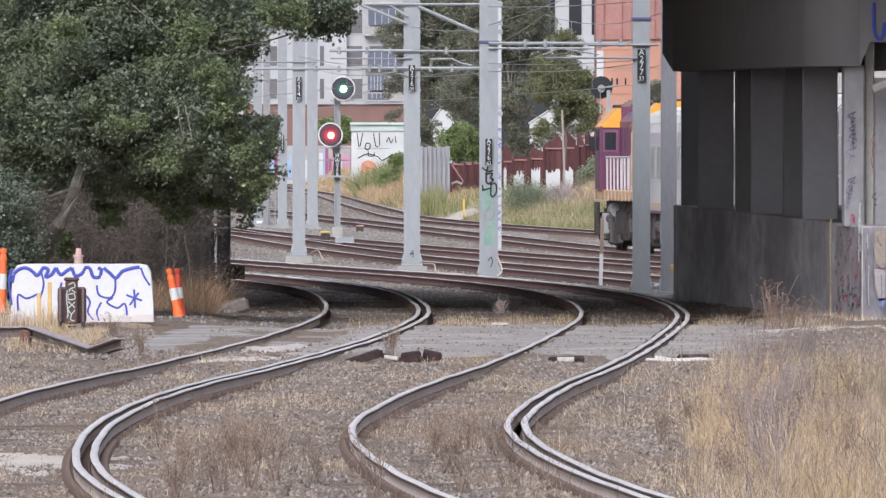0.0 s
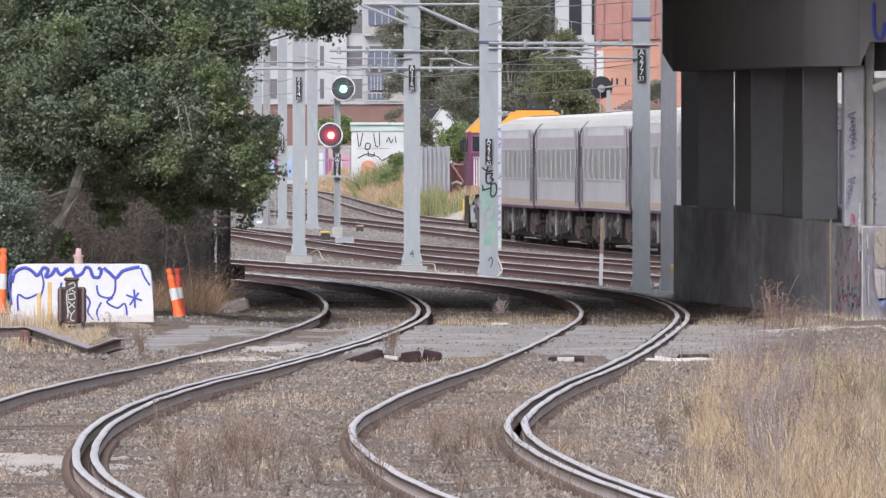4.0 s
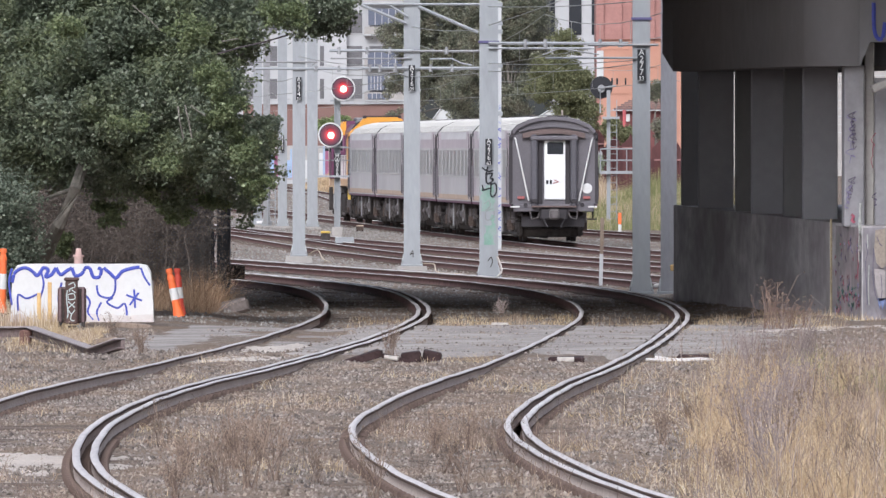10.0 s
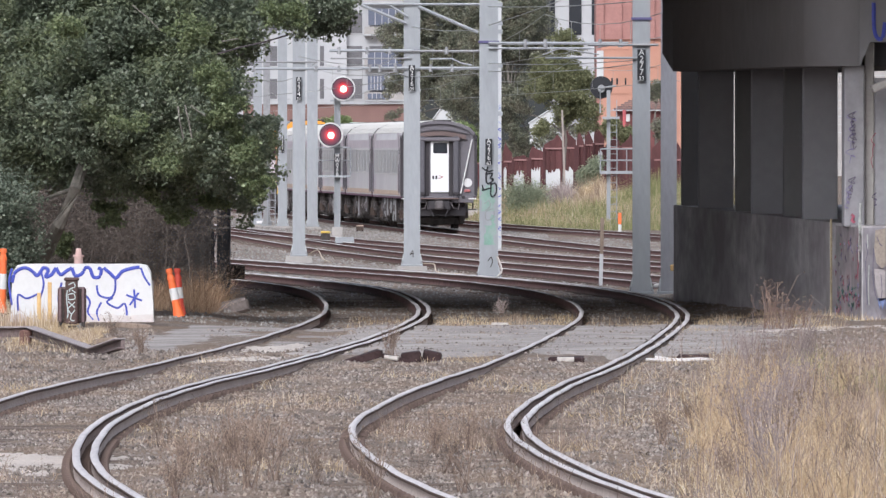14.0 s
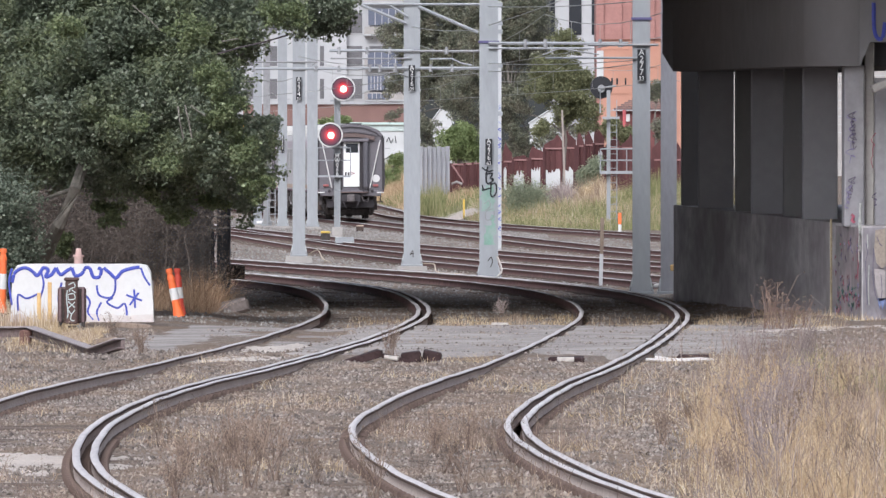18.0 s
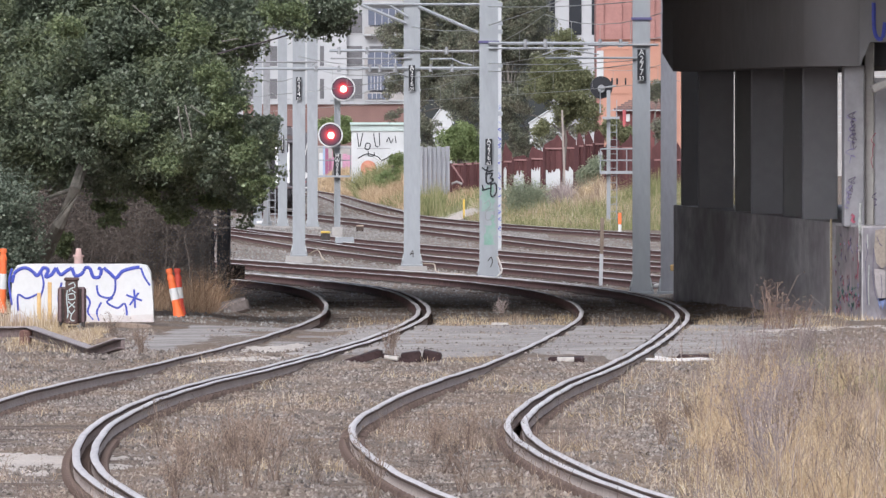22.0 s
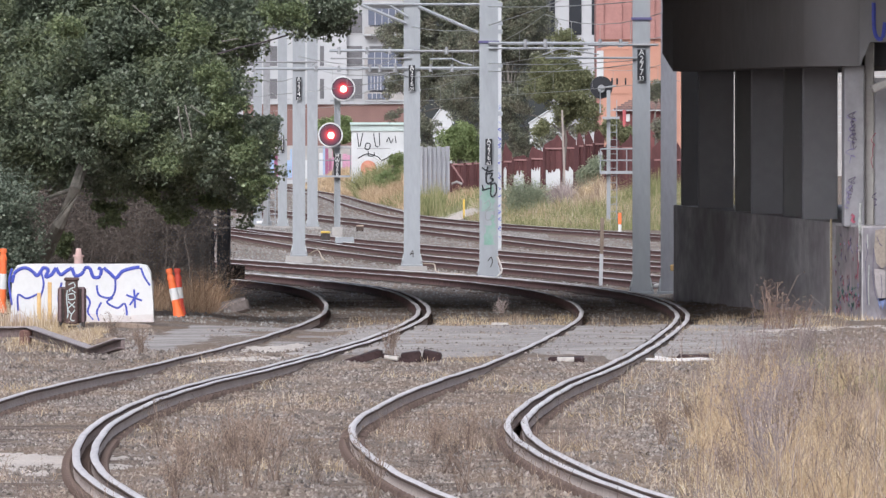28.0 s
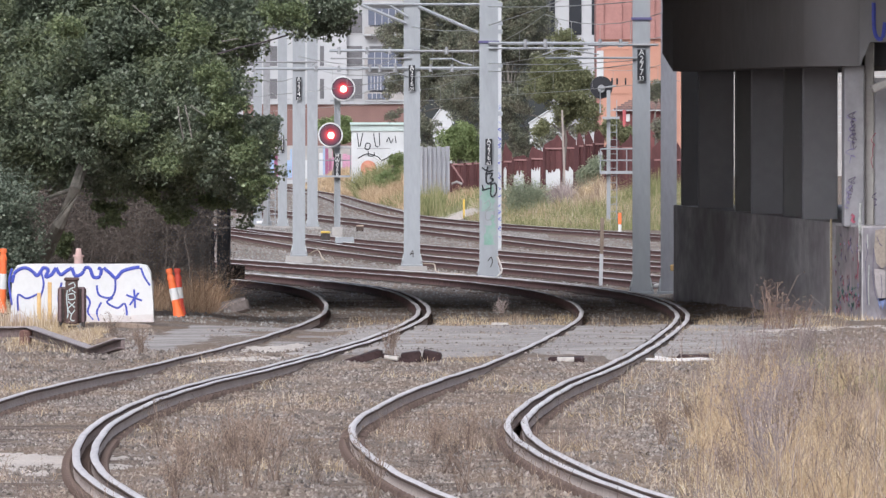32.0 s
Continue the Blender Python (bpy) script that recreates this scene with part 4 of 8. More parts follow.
def locomotive():
    """Hood diesel: full-width cab ahead, narrow long hood, full-width generator section at the back."""
    L = 9.2
    lo = thing("diesel_locomotive", Matrix(), "maroon and orange hood diesel locomotive with white handrails", "locomotive")
    part("underframe", box(2.85, 2 * L, 0.30, 0, 0, 1.52, 0.03), M_DUSTORANGE, lo, "orange footplate edge")
    cab = [(-1.5, 1.82), (-1.5, 3.70), (-0.92, 4.30), (0.92, 4.30), (1.5, 3.70), (1.5, 1.82)]
    part("cab", prism(cab, 2.6, "y", L - 4.0), M_MAROON, lo, "maroon full-width cab")
    for s in (-1, 1):
        slope = prism([(s * 1.515, 3.70), (s * 0.925, 4.315), (s * 0.90, 4.29), (s * 1.49, 3.675)], 2.64, "y", L - 4.02)
        part("cab_roof_slope", slope, M_LOCO_ORANGE, lo, "orange sloping cab roof edge")
        part("cab_back_slope", prism([(s * 1.50, 3.68), (s * 0.88, 3.68), (s * 0.88, 4.30)], 0.03, "y", L - 4.035), M_LOCO_ORANGE, lo)
        part("corner_post", box(0.07, 0.05, 1.9, s * 1.47, L - 4.03, 1.82), M_MAROON, lo)
        part("cab_rear_window", box(0.33, 0.03, 0.52, s * 1.20, L - 4.015, 3.02, 0.01), M_GLASS, lo)
        part("window_frame", box(0.46, 0.02, 0.66, s * 1.20, L - 4.005, 2.95, 0.01), M_DULLPLUM, lo)
        part("cab_side_window", box(0.03, 1.3, 0.7, s * 1.5, L - 2.6, 2.95, 0.01), M_GLASS, lo)
        part("mirror", box(0.16, 0.06, 0.42, s * 1.62, L - 1.8, 3.0, 0.01), M_BLACK, lo)
        for k in range(9):
            post = cyl(0.03, 0.03, (s * 1.36, -L + 0.4 + k * 1.62, 1.8), (s * 1.36, -L + 0.4 + k * 1.62, 2.80), 6)
            part("handrail_post", post, M_SILVER, lo)
        part("handrail", tube([(s * 1.36, -L + 0.4, 2.80), (s * 1.36, L - 4.6, 2.80)], 0.03, 6), M_WHITE, lo, "white walkway handrail")
        for k in range(12):
            part("sill_bracket", box(0.03, 0.12, 0.3, s * 1.43, -L + 0.6 + k * 1.6, 1.5), M_TAN, lo)
    part("nose", box(1.9, 1.4, 1.5, 0, L - 0.7, 1.82, 0.08), M_MAROON, lo)
    part("long_hood", prism([(-0.92, 1.82), (-0.92, 3.85), (-0.7, 4.15), (0.7, 4.15), (0.92, 3.85), (0.92, 1.82)], 2 * L - 5.2, "y", -L + 1.2), M_MAROON, lo)
    for k in range(11):
        for s in (-1, 1):
            part("hood_door", box(0.03, 0.85, 1.8, s * 0.925, -L + 2.1 + k * 1.12, 1.9, 0.008), M_MAROON, lo)
            part("door_strip", box(0.035, 0.14, 0.95, s * 0.935, -L + 1.6 + k * 1.12, 1.86), M_PINK, lo)
    part("hood_stripe", tube([(-0.95, -L + 1.4, 3.55), (-0.96, -L + 3.0, 3.45), (-0.96, -L + 6.0, 3.15), (-0.96, -L + 8.2, 2.85)], 0.06, 6), M_PINK, lo, "pale curved stripe")
    rear = [(-1.42, 1.82), (-1.42, 3.72), (-0.72, 4.42), (0.72, 4.42), (1.42, 3.72), (1.42, 1.82)]
    part("generator_section", prism(rear, 1.2, "y", -L), M_LOCO_ORANGE, lo, "orange full-width rear section")
    for s in (-1, 1):
        part("roof_edge", tube([(s * 0.72, -L - 0.02, 4.43), (s * 0.72, -L + 1.22, 4.43)], 0.07, 6), M_RUBBER, lo)
        part("roof_edge", tube([(s * 0.92, L - 4.02, 4.31), (s * 0.92, L - 1.38, 4.31)], 0.06, 6), M_RUBBER, lo)
    for s in (-1, 1):
        for k in range(3):
            part("roof_grille", box(0.42, 0.30, 0.02, 0, 0, 0, 0.005, pose(s * 1.09, -L + 0.24 + 0.37 * k, 4.075, 0, s * 45, 0)), M_RUBBER, lo, "dark grille slot in the orange shoulder")
        part("drip_edge", box(0.05, 1.24, 0.06, s * 1.44, -L + 0.6, 3.70, 0.01), M_DUSTORANGE, lo)
        part("grab_iron", tube([(s * 1.44, -L - 0.03, 1.9), (s * 1.5, -L - 0.06, 2.0), (s * 1.5, -L - 0.06, 3.5), (s * 1.44, -L - 0.03, 3.6)], 0.022, 6), M_DUSTORANGE, lo)
        part("sand_pipe", tube([(s * 1.2, -7.6, 1.1), (s * 1.28, -7.4, 0.5), (s * 1.0, -7.2, 0.12)], 0.03, 6), M_UNDER, lo)
        for q in (-7.2, -4.8, 4.8, 7.2):
            part("axle_spring", cyl(0.13, 0.13, (s * 1.16, q, 0.62), (s * 1.16, q, 1.0), 10), M_UNDER, lo)
    for k in range(4):
        part("exhaust_hatch", box(0.7, 0.9, 0.12, 0, -4.6 + 1.7 * k, 4.30, 0.03), M_RUBBER, lo)
    part("roof_cap", box(1.44, 1.24, 0.05, 0, -L + 0.6, 4.43, 0.01), M_RUBBER, lo, "sooty roof cap")
    part("roof_fan_box", box(1.3, 7.0, 0.16, 0, -1.5, 4.15, 0.05), M_GALVDARK, lo)
    part("roof_walk", box(0.9, 2.6, 0.14, 0, L - 2.7, 4.30, 0.05), M_GALVDARK, lo)
    part("fuel_tank", box(2.4, 4.4, 0.85, 0, 0, 0.42, 0.12), M_DARKIRON, lo)
    part("under_gear", box(2.2, 17.4, 0.95, 0, 0, 0.55, 0.05), M_DARKIRON, lo)
    part("air_tank", cyl(0.22, 0.22, (-1.14, 2.6, 1.22), (-1.14, 4.2, 1.22), 14), M_GALVDARK, lo)
    rg = random.Random(8)
    for s in (-1, 1):
        for k in range(26):
            q = -8.9 + 0.69 * k + rg.uniform(-0.15, 0.15)
            h = rg.uniform(0.25, 0.8)
            part("bogie_gear", box(rg.uniform(0.12, 0.3), rg.uniform(0.2, 0.6), h, s * 1.12, q, rg.uniform(0.15, 1.4 - h), 0.03), rg.choice((M_DARKIRON, M_DARKIRON, M_UNDER, M_RUSTY)), lo)
        part("bogie_side", box(0.12, 4.6, 0.32, s * 1.08, 6.3, 0.5, 0.04), M_DARKIRON, lo)
        part("bogie_side", box(0.12, 4.6, 0.32, s * 1.08, -6.3, 0.5, 0.04), M_DARKIRON, lo)
        for q in (5.2, 7.4):
            part("brake_cylinder", cyl(0.13, 0.13, (s * 1.2, q, 0.95), (s * 1.2, q + 0.5, 0.95), 10), M_UNDER, lo)
    part("pilot_plate", box(2.6, 0.12, 0.85, 0, L - 0.05, 0.28, 0.03), M_DARKIRON, lo)
    part("step_ladder", box(0.14, 0.5, 0.5, -1.36, -L + 0.4, 0.95, 0.02), M_YELLOW, lo, "yellow steps")
    part("step_ladder", box(0.14, 0.6, 1.0, -1.38, L - 0.5, 0.45, 0.02), M_DARKIRON, lo)
    part("sand_box", box(0.2, 0.5, 0.62, -1.3, L - 3.4, 0.5, 0.03), M_POSTGREY2, lo, "pale grey sand box")
    bogie(lo, 6.0)
    bogie(lo, -6.0)
    return lo


LOCO = locomotive()
first_car = carriage("silver-lilac passenger carriage with grey window band and maroon doors", 1)
CARS = [first_car] + [copy_thing(first_car, Matrix()) for k in range(3)]
last_car = carriage("rear silver-lilac carriage with dark end and white door", 9)
tail_end(last_car)
CARS.append(last_car)


# ---- overhead line masts, wires and signals ----
def mast(x, y, width, top, label, depth=0.30, plate=None, plate_z=None, plate_w=0.16, band=None, base=0.16, z0=None, mat=None):
    z = (float(rail_z(y)) - 0.18) if z0 is None else z0
    ob = thing("overhead_line_mast", pose(x, y, z), label, "mast", "overhead line masts")
    h = top - z
    f, w, d = 0.035, width / 2, depth / 2
    outline = [(-w, -d), (w, -d), (w, -d + f), (0.015, -d + f), (0.015, d - f), (w, d - f), (w, d), (-w, d), (-w, d - f), (-0.015, d - f), (-0.015, -d + f), (-w, -d + f)]
    part("column", prism(outline, h, "z", 0), mat or M_GALV, ob)
    if base:
        part("footing", prism([(-0.40, 0), (-0.36, base), (0.36, base), (0.40, 0)], 0.9, "y", -0.45), M_CONCRETE_PALE, ob, "pale concrete footing")
        part("base_plate", box(width + 0.14, depth + 0.16, 0.05, 0, 0, base, 0.01), M_GALV, ob)
        for sx in (-1, 1):
            for sy in (-1, 1):
                bx, by = sx * (width / 2 + 0.035), sy * (depth / 2 + 0.04)
                part("anchor_bolt", cyl(0.025, 0.025, (bx, by, base + 0.05), (bx, by, base + 0.14), 6), M_GALVDARK, ob)
        for sx in (-1, 1):
            g = prism([(0, 0), (sx * 0.05, 0), (0, 0.16)], 0.02, "y", -0.01)
            g = part("gusset", g, M_GALV, ob)
            g.matrix_basis = pose(sx * width / 2, -depth / 2, base + 0.05)
        for q in (-1, 1):
            fin = part("foot_fin", prism([(0, 0), (q * 0.07, 0), (q * 0.012, 0.26), (0, 0.26)], 0.16, "y", -0.08), M_GALVFOOT, ob, "tapered foot fin with pale lime stain")
            fin.matrix_basis = pose(q * (width / 2 + 0.001), -depth / 2 + 0.08, base + 0.05)
    if band:
        part("strap", box(width + 0.05, depth + 0.08, 0.05, 0, 0, band - z - 0.03), M_BLUEBAND, ob, "dark blue steel strap")
    if plate:
        top_z, bot_z = plate_z
        pl = part("number_plate", box(plate_w, 0.012, top_z - bot_z, 0, -depth / 2 - 0.09, bot_z - z), M_BLACK, ob, "black plate with white characters")
        n = len(plate)
        unit = (top_z - bot_z) / (n - 0.25)
        for i, ch in enumerate(plate):
            small = len(ch) > 1
            writing("letters", ch, unit * (1.3 if not small else 0.95), M_WHITE, pl, pose(0, -depth / 2 - 0.101, top_z - z - unit * (i + 0.48), 90, 0, 0), narrow=0.95)
    return ob


M_PALEBLUE = surface("pale_blue_marker", (0.30, 0.34, 0.52), 0.6, var=0.1, bump_s=0)
M_BLUEBAND = surface("indigo_paint", (0.10, 0.09, 0.20), 0.5, var=0.1, bump_s=0)
M_POSTGREY = surface("pale_grey_paint", (0.47, 0.475, 0.49), 0.6, var=0.06, big=1.5, stain=(0.40, 0.40, 0.42), bump_s=0.05)
M_GALVDULL = surface("dull_violet_grey_steel", (0.215, 0.215, 0.24), 0.6, 0.1, var=0.08, big=1.2, stretch=(1, 1, 0.3), stain=(0.26, 0.26, 0.28), stain_amt=0.5, bump_s=0.05)
TALL = "tall galvanised steel overhead line mast"
m1 = mast(-4.068, 398, 0.355, 7.2, TALL + " on pale footing", plate=("A", "2", "7", "4", "31"), plate_z=(4.738, 4.084), plate_w=0.15, base=0.2)
m2 = mast(-0.767, 348, 0.405, 6.9, TALL + " with dark strap", plate=("A", "2", "7", "6", "09"), plate_z=(4.762, 4.134), band=5.125, base=0.18)
m3 = mast(0.997, 307, 0.406, 6.6, TALL + " daubed with paint low down", plate=("A", "2", "7", "6", "63"), plate_z=(2.908, 2.342), plate_w=0.15, band=5.024, base=0.1)
m4 = mast(3.799, 270, 0.336, 6.3, TALL + " beside the bridge plinth", plate=("A", "2", "7", "7", "33"), plate_z=(4.581, 3.985), band=5.176, base=0.06)
mast(4.329, 270.4, 0.303, 6.3, "dull grey steel mast tucked behind the bridge plinth", base=0.06, mat=M_GALVDULL)
m6 = mast(-5.42, 585, 0.43, 8.6, "distant grey overhead line mast", base=0.1)
mast(-6.694, 588, 0.38, 8.6, "distant pale overhead line mast with small plate", base=0.1, plate=("A", "2", "6", "9", "11"), plate_z=(3.29, 2.61), plate_w=0.15)
m8 = mast(-7.404, 592, 0.285, 8.6, "distant dull steel mast with a ladder", base=0.1, mat=M_GALVDARK)
bm = bmesh.new()
for q in (-0.16, 0.16):
    add_box(bm, 0.04, 0.04, 1.9, 0.2 + q, -0.3, 0.05)
for k in range(6):
    add_box(bm, 0.32, 0.035, 0.035, 0.2, -0.3, 0.25 + 0.3 * k)
part("ladder", bm, M_GALV, m8, "short steel ladder")
mast(-7.889, 600, 0.361, 8.6, "distant pale overhead line mast", base=0.1)
m9 = mast(1.868, 466, 0.131, 7.6, "slender white post with blue scrawl", depth=0.12, base=0.0, mat=M_POSTGREY)


def scrawl(parent, material, strokes, y, r=0.012, name="paint_mark", label="spray-paint tag"):
    """Loose sprayed lines lying on a face that looks towards -y."""
    for s in strokes:
        k = list(range(len(s)))
        f = np.linspace(0, len(s) - 1, 6 * (len(s) - 1) + 1)
        us = smooth_through([(i, p[0]) for i, p in zip(k, s)], f)
        ws = smooth_through([(i, p[1]) for i, p in zip(k, s)], f)
        bm = tube([(u, y, w) for u, w in zip(us, ws)], r, 4)
        bmesh.ops.scale(bm, vec=(1, 0.25, 1), verts=bm.verts, space=Matrix.Translation((0, -y, 0)))
        part(name, bm, material, parent, label)


# paint on the third mast
zb = float(rail_z(307)) - 0.18
for z0, hh, wl, wr, sd in ((1.33, 0.50, -0.185, 0.17, 3), (1.74, 0.16, -0.10, 0.15, 6), (0.60, 0.42, -0.12, 0.175, 4), (0.95, 0.30, 0.0, 0.16, 5)):
    rr = random.Random(sd)
    zs = [z0 - zb + hh * k / 9 for k in range(10)]
    pts = [(wl + rr.uniform(0, 0.07), z) for z in zs] + [(wr - rr.uniform(0, 0.09), z) for z in zs[::-1]]
    part("paint_patch", prism(pts, 0.003, "y", -0.1545 - 0.0035 * (sd - 2)), M_GREENSPRAY, m3, "thin mint green paint smear")
zt = 2.243 - zb
scrawl(m3, M_BLACK, [[(-0.15, zt + 0.04), (-0.02, zt - 0.04), (0.10, zt - 0.02)], [(-0.02, zt + 0.06), (-0.06, zt - 0.10), (-0.05, zt - 0.30)], [(-0.05, zt - 0.10), (0.08, zt - 0.09), (0.03, zt - 0.19), (0.10, zt - 0.22), (0.0, zt - 0.31), (-0.05, zt - 0.28)],
                     [(-0.14, zt - 0.34), (-0.12, zt - 0.46)], [(-0.15, zt - 0.46), (0.06, zt - 0.40)], [(0.05, zt - 0.30), (0.04, zt - 0.52)], [(0.04, zt - 0.33), (0.15, zt - 0.31), (0.16, zt - 0.50), (0.08, zt - 0.60), (0.03, zt - 0.52)]], -0.175, 0.016)
scrawl(m3, M_GALVDARK, [[(-0.1, zt - 0.75), (0.0, zt - 0.68), (0.03, zt - 0.8), (-0.08, zt - 0.9)], [(0.1, zt - 0.85), (-0.06, zt - 0.92), (-0.05, zt - 1.1), (0.1, zt - 1.05), (0.12, zt - 0.9)]], -0.178, 0.008)


def sag(a, b, drop, n=9):
    a, b = Vector(a), Vector(b)
    return [a.lerp(b, k / n) - Vector((0, 0, drop * 4 * (k / n) * (1 - k / n))) for k in range(n + 1)]


# wires along the lines
for line in (t3, t5):
    ol = thing("overhead_line", pose(0, 0, 0), "thin overhead contact wire hung from a sagging carrier wire", "overhead line", "overhead wires")
    for y0 in range(272, 700, 63):
        y1 = y0 + 63
        a, b = (float(line(y0)), y0), (float(line(y1)), y1)
        za, zb3 = float(rail_z(y0)) + 5.05, float(rail_z(y1)) + 5.05
        part("contact_wire", tube([(*a, za), (*b, zb3)], 0.008, 5), M_WIRE, ol)
        part("carrier_wire", tube(sag((*a, za + 1.0), (*b, zb3 + 1.0), 0.55), 0.008, 5), M_WIRE, ol)
        for k in range(1, 6):
            f = k / 6
            x, y, z = a[0] + (b[0] - a[0]) * f, y0 + 63 * f, za + (zb3 - za) * f
            part("dropper", cyl(0.006, 0.006, (x, y, z), (x, y, z + 1.0 - 0.55 * 4 * f * (1 - f)), 4), M_WIRE, ol)


def on_mast(m, name, pts, r, mat=None, label=""):
    """A tube or wire fixed to a mast, given in the place's own coordinates."""
    o = m.matrix_basis.translation
    return part(name, tube([Vector(p) - o for p in pts], r, 6), mat or M_GALV, m, label)


def boom(m, x0, x1, z, r=0.045, mat=None):
    y = m.matrix_basis.translation.y - 0.19
    on_mast(m, "boom", [(x0, y, z), (x1, y, z)], r, mat, "horizontal steel boom tube")


boom(m2, -2.804, -0.767, 5.125)
boom(m2, -0.767, 0.921, 5.111, 0.035, M_GALVDARK)
boom(m1, -6.046, -2.297, 4.977)
boom(m2, -2.009, 0.921, 4.692)
boom(m1, -6.046, -3.542, 5.169, 0.03, M_GALVDARK)
boom(m2, -2.776, -0.767, 4.93, 0.022, M_GALVDARK)
boom(m3, 0.997, 4.036, 4.987, 0.04)
boom(m3, 0.997, 3.212, 4.877, 0.028)
boom(m4, 1.959, 3.799, 4.418, 0.026)
boom(m4, 2.771, 4.123, 4.667, 0.03, M_GALVDARK)
boom(m2, -2.009, 0.921, 6.269, 0.035)
y2, y3 = 348 - 0.19, 307 - 0.19
on_mast(m2, "stay", [(-2.065, y2, 6.269), (-0.893, y2, 5.794)], 0.045, None, "sloping steel stay")
on_mast(m2, "stay", [(-0.614, y2, 6.213), (0.865, y2, 5.571)], 0.045, None, "sloping steel stay")
on_mast(m2, "stay", [(-1.311, y2, 6.241), (-0.865, y2, 5.962)], 0.035)
on_mast(m3, "pull_off", [(2.166, y3, 4.729), (2.535, y3, 4.877), (3.396, y3, 4.741)], 0.02, M_GALVDARK)
on_mast(m2, "pull_off", [(-0.335, y2, 4.916), (0.223, y2, 4.93), (0.432, y2, 4.818), (0.711, y2, 4.762)], 0.025)
on_mast(m2, "pull_off", [(-1.897, y2, 4.525), (-1.172, y2, 4.595), (-0.865, y2, 4.483)], 0.015, M_GALVDARK)
for m, cols, z in ((m2, (-1.799, -1.562, -1.172, -0.307, 0.223), 4.692), (m2, (-2.567, -1.869, -1.311, 0.084), 5.125),
                   (m3, (1.797, 2.227, 3.421, 3.864), 4.987), (m1, (-5.329, -3.574, -2.935), 4.977)):
    o = m.matrix_basis.translation
    for x in cols:
        part("insulator", cyl(0.055, 0.04, (x - o.x, -0.19, z - o.z - 0.09), (x - o.x, -0.19, z - o.z + 0.09), 10), M_GALVDARK, m, "ribbed grey insulator")
# wires strung between masts
for m, ya, za, xb, yb, zb2, drop in ((m1, 398, 5.328, -0.767, 348, 4.846, 0.15), (m2, 348, 5.711, 0.997, 307, 5.32, 0.08),
                                     (m2, 348, 4.483, 0.997, 307, 4.36, 0.03), (m3, 307, 4.544, 3.799, 270, 4.386, 0.05), (m3, 307, 4.384, 3.799, 270, 4.321, 0.08),
                                     (m3, 307, 5.787, 3.799, 270, 5.511, 0.05), (m3, 307, 5.381, 2.511, 290, 5.773, 0.02),
                                     (m6, 585, 6.094, -0.767, 348, 4.567, 0.15)):
    o = m.matrix_basis.translation
    on_mast(m, "span_wire", sag((o.x, ya - 0.16, za), (xb, yb - 0.16, zb2), drop), 0.009, M_WIRE)
zs2, zs3 = 0.075 - (float(rail_z(348)) - 0.18), 0.25 - zb
scrawl(m2, M_DARKIRON, [[(-0.04, zs2), (0.02, zs2 + 0.12), (0.03, zs2 - 0.05)], [(-0.05, zs2 + 0.03), (0.05, zs2 + 0.05)]], -0.162, 0.010)
scrawl(m3, M_DARKIRON, [[(-0.02, zs3), (0.05, zs3 + 0.08), (0.08, zs3 - 0.02), (0.04, zs3 - 0.14)]], -0.18, 0.010)
o9 = m9.matrix_basis.translation
for pz in (7.438, 6.822, 6.541, 3.833, 5.421):
    part("clamp", box(0.2, 0.2, 0.14, 0, 0, pz - o9.z), M_GALV, m9)
r9 = random.Random(19)
for k in range(17):
    w0 = 0.35 + 0.27 * k + r9.uniform(-0.08, 0.08)
    scrawl(m9, r9.choice((M_BLUE, M_BLUE, M_PALEBLUE)), [[(0.045 * math.sin(j * 2.2 + k), w0 + 0.035 * j) for j in range(r9.randint(3, 6))]], -0.085, 0.012)

M_RED_ON = glow("red_signal_light", (1.0, 0.12, 0.10), 14.0)
M_RED_DIM = flare_disc("red_flare", (1.0, 0.035, 0.05), (0.035, 0.008, 0.03), 0.425, 0.8)
M_GREEN_ON = glow("green_signal_light", (0.35, 1.0, 0.75), 9.0)
M_GREEN_DIM = flare_disc("green_flare", (0.02, 0.30, 0.15), (0.02, 0.012, 0.03), 0.361, 0.8)
TURNING = []


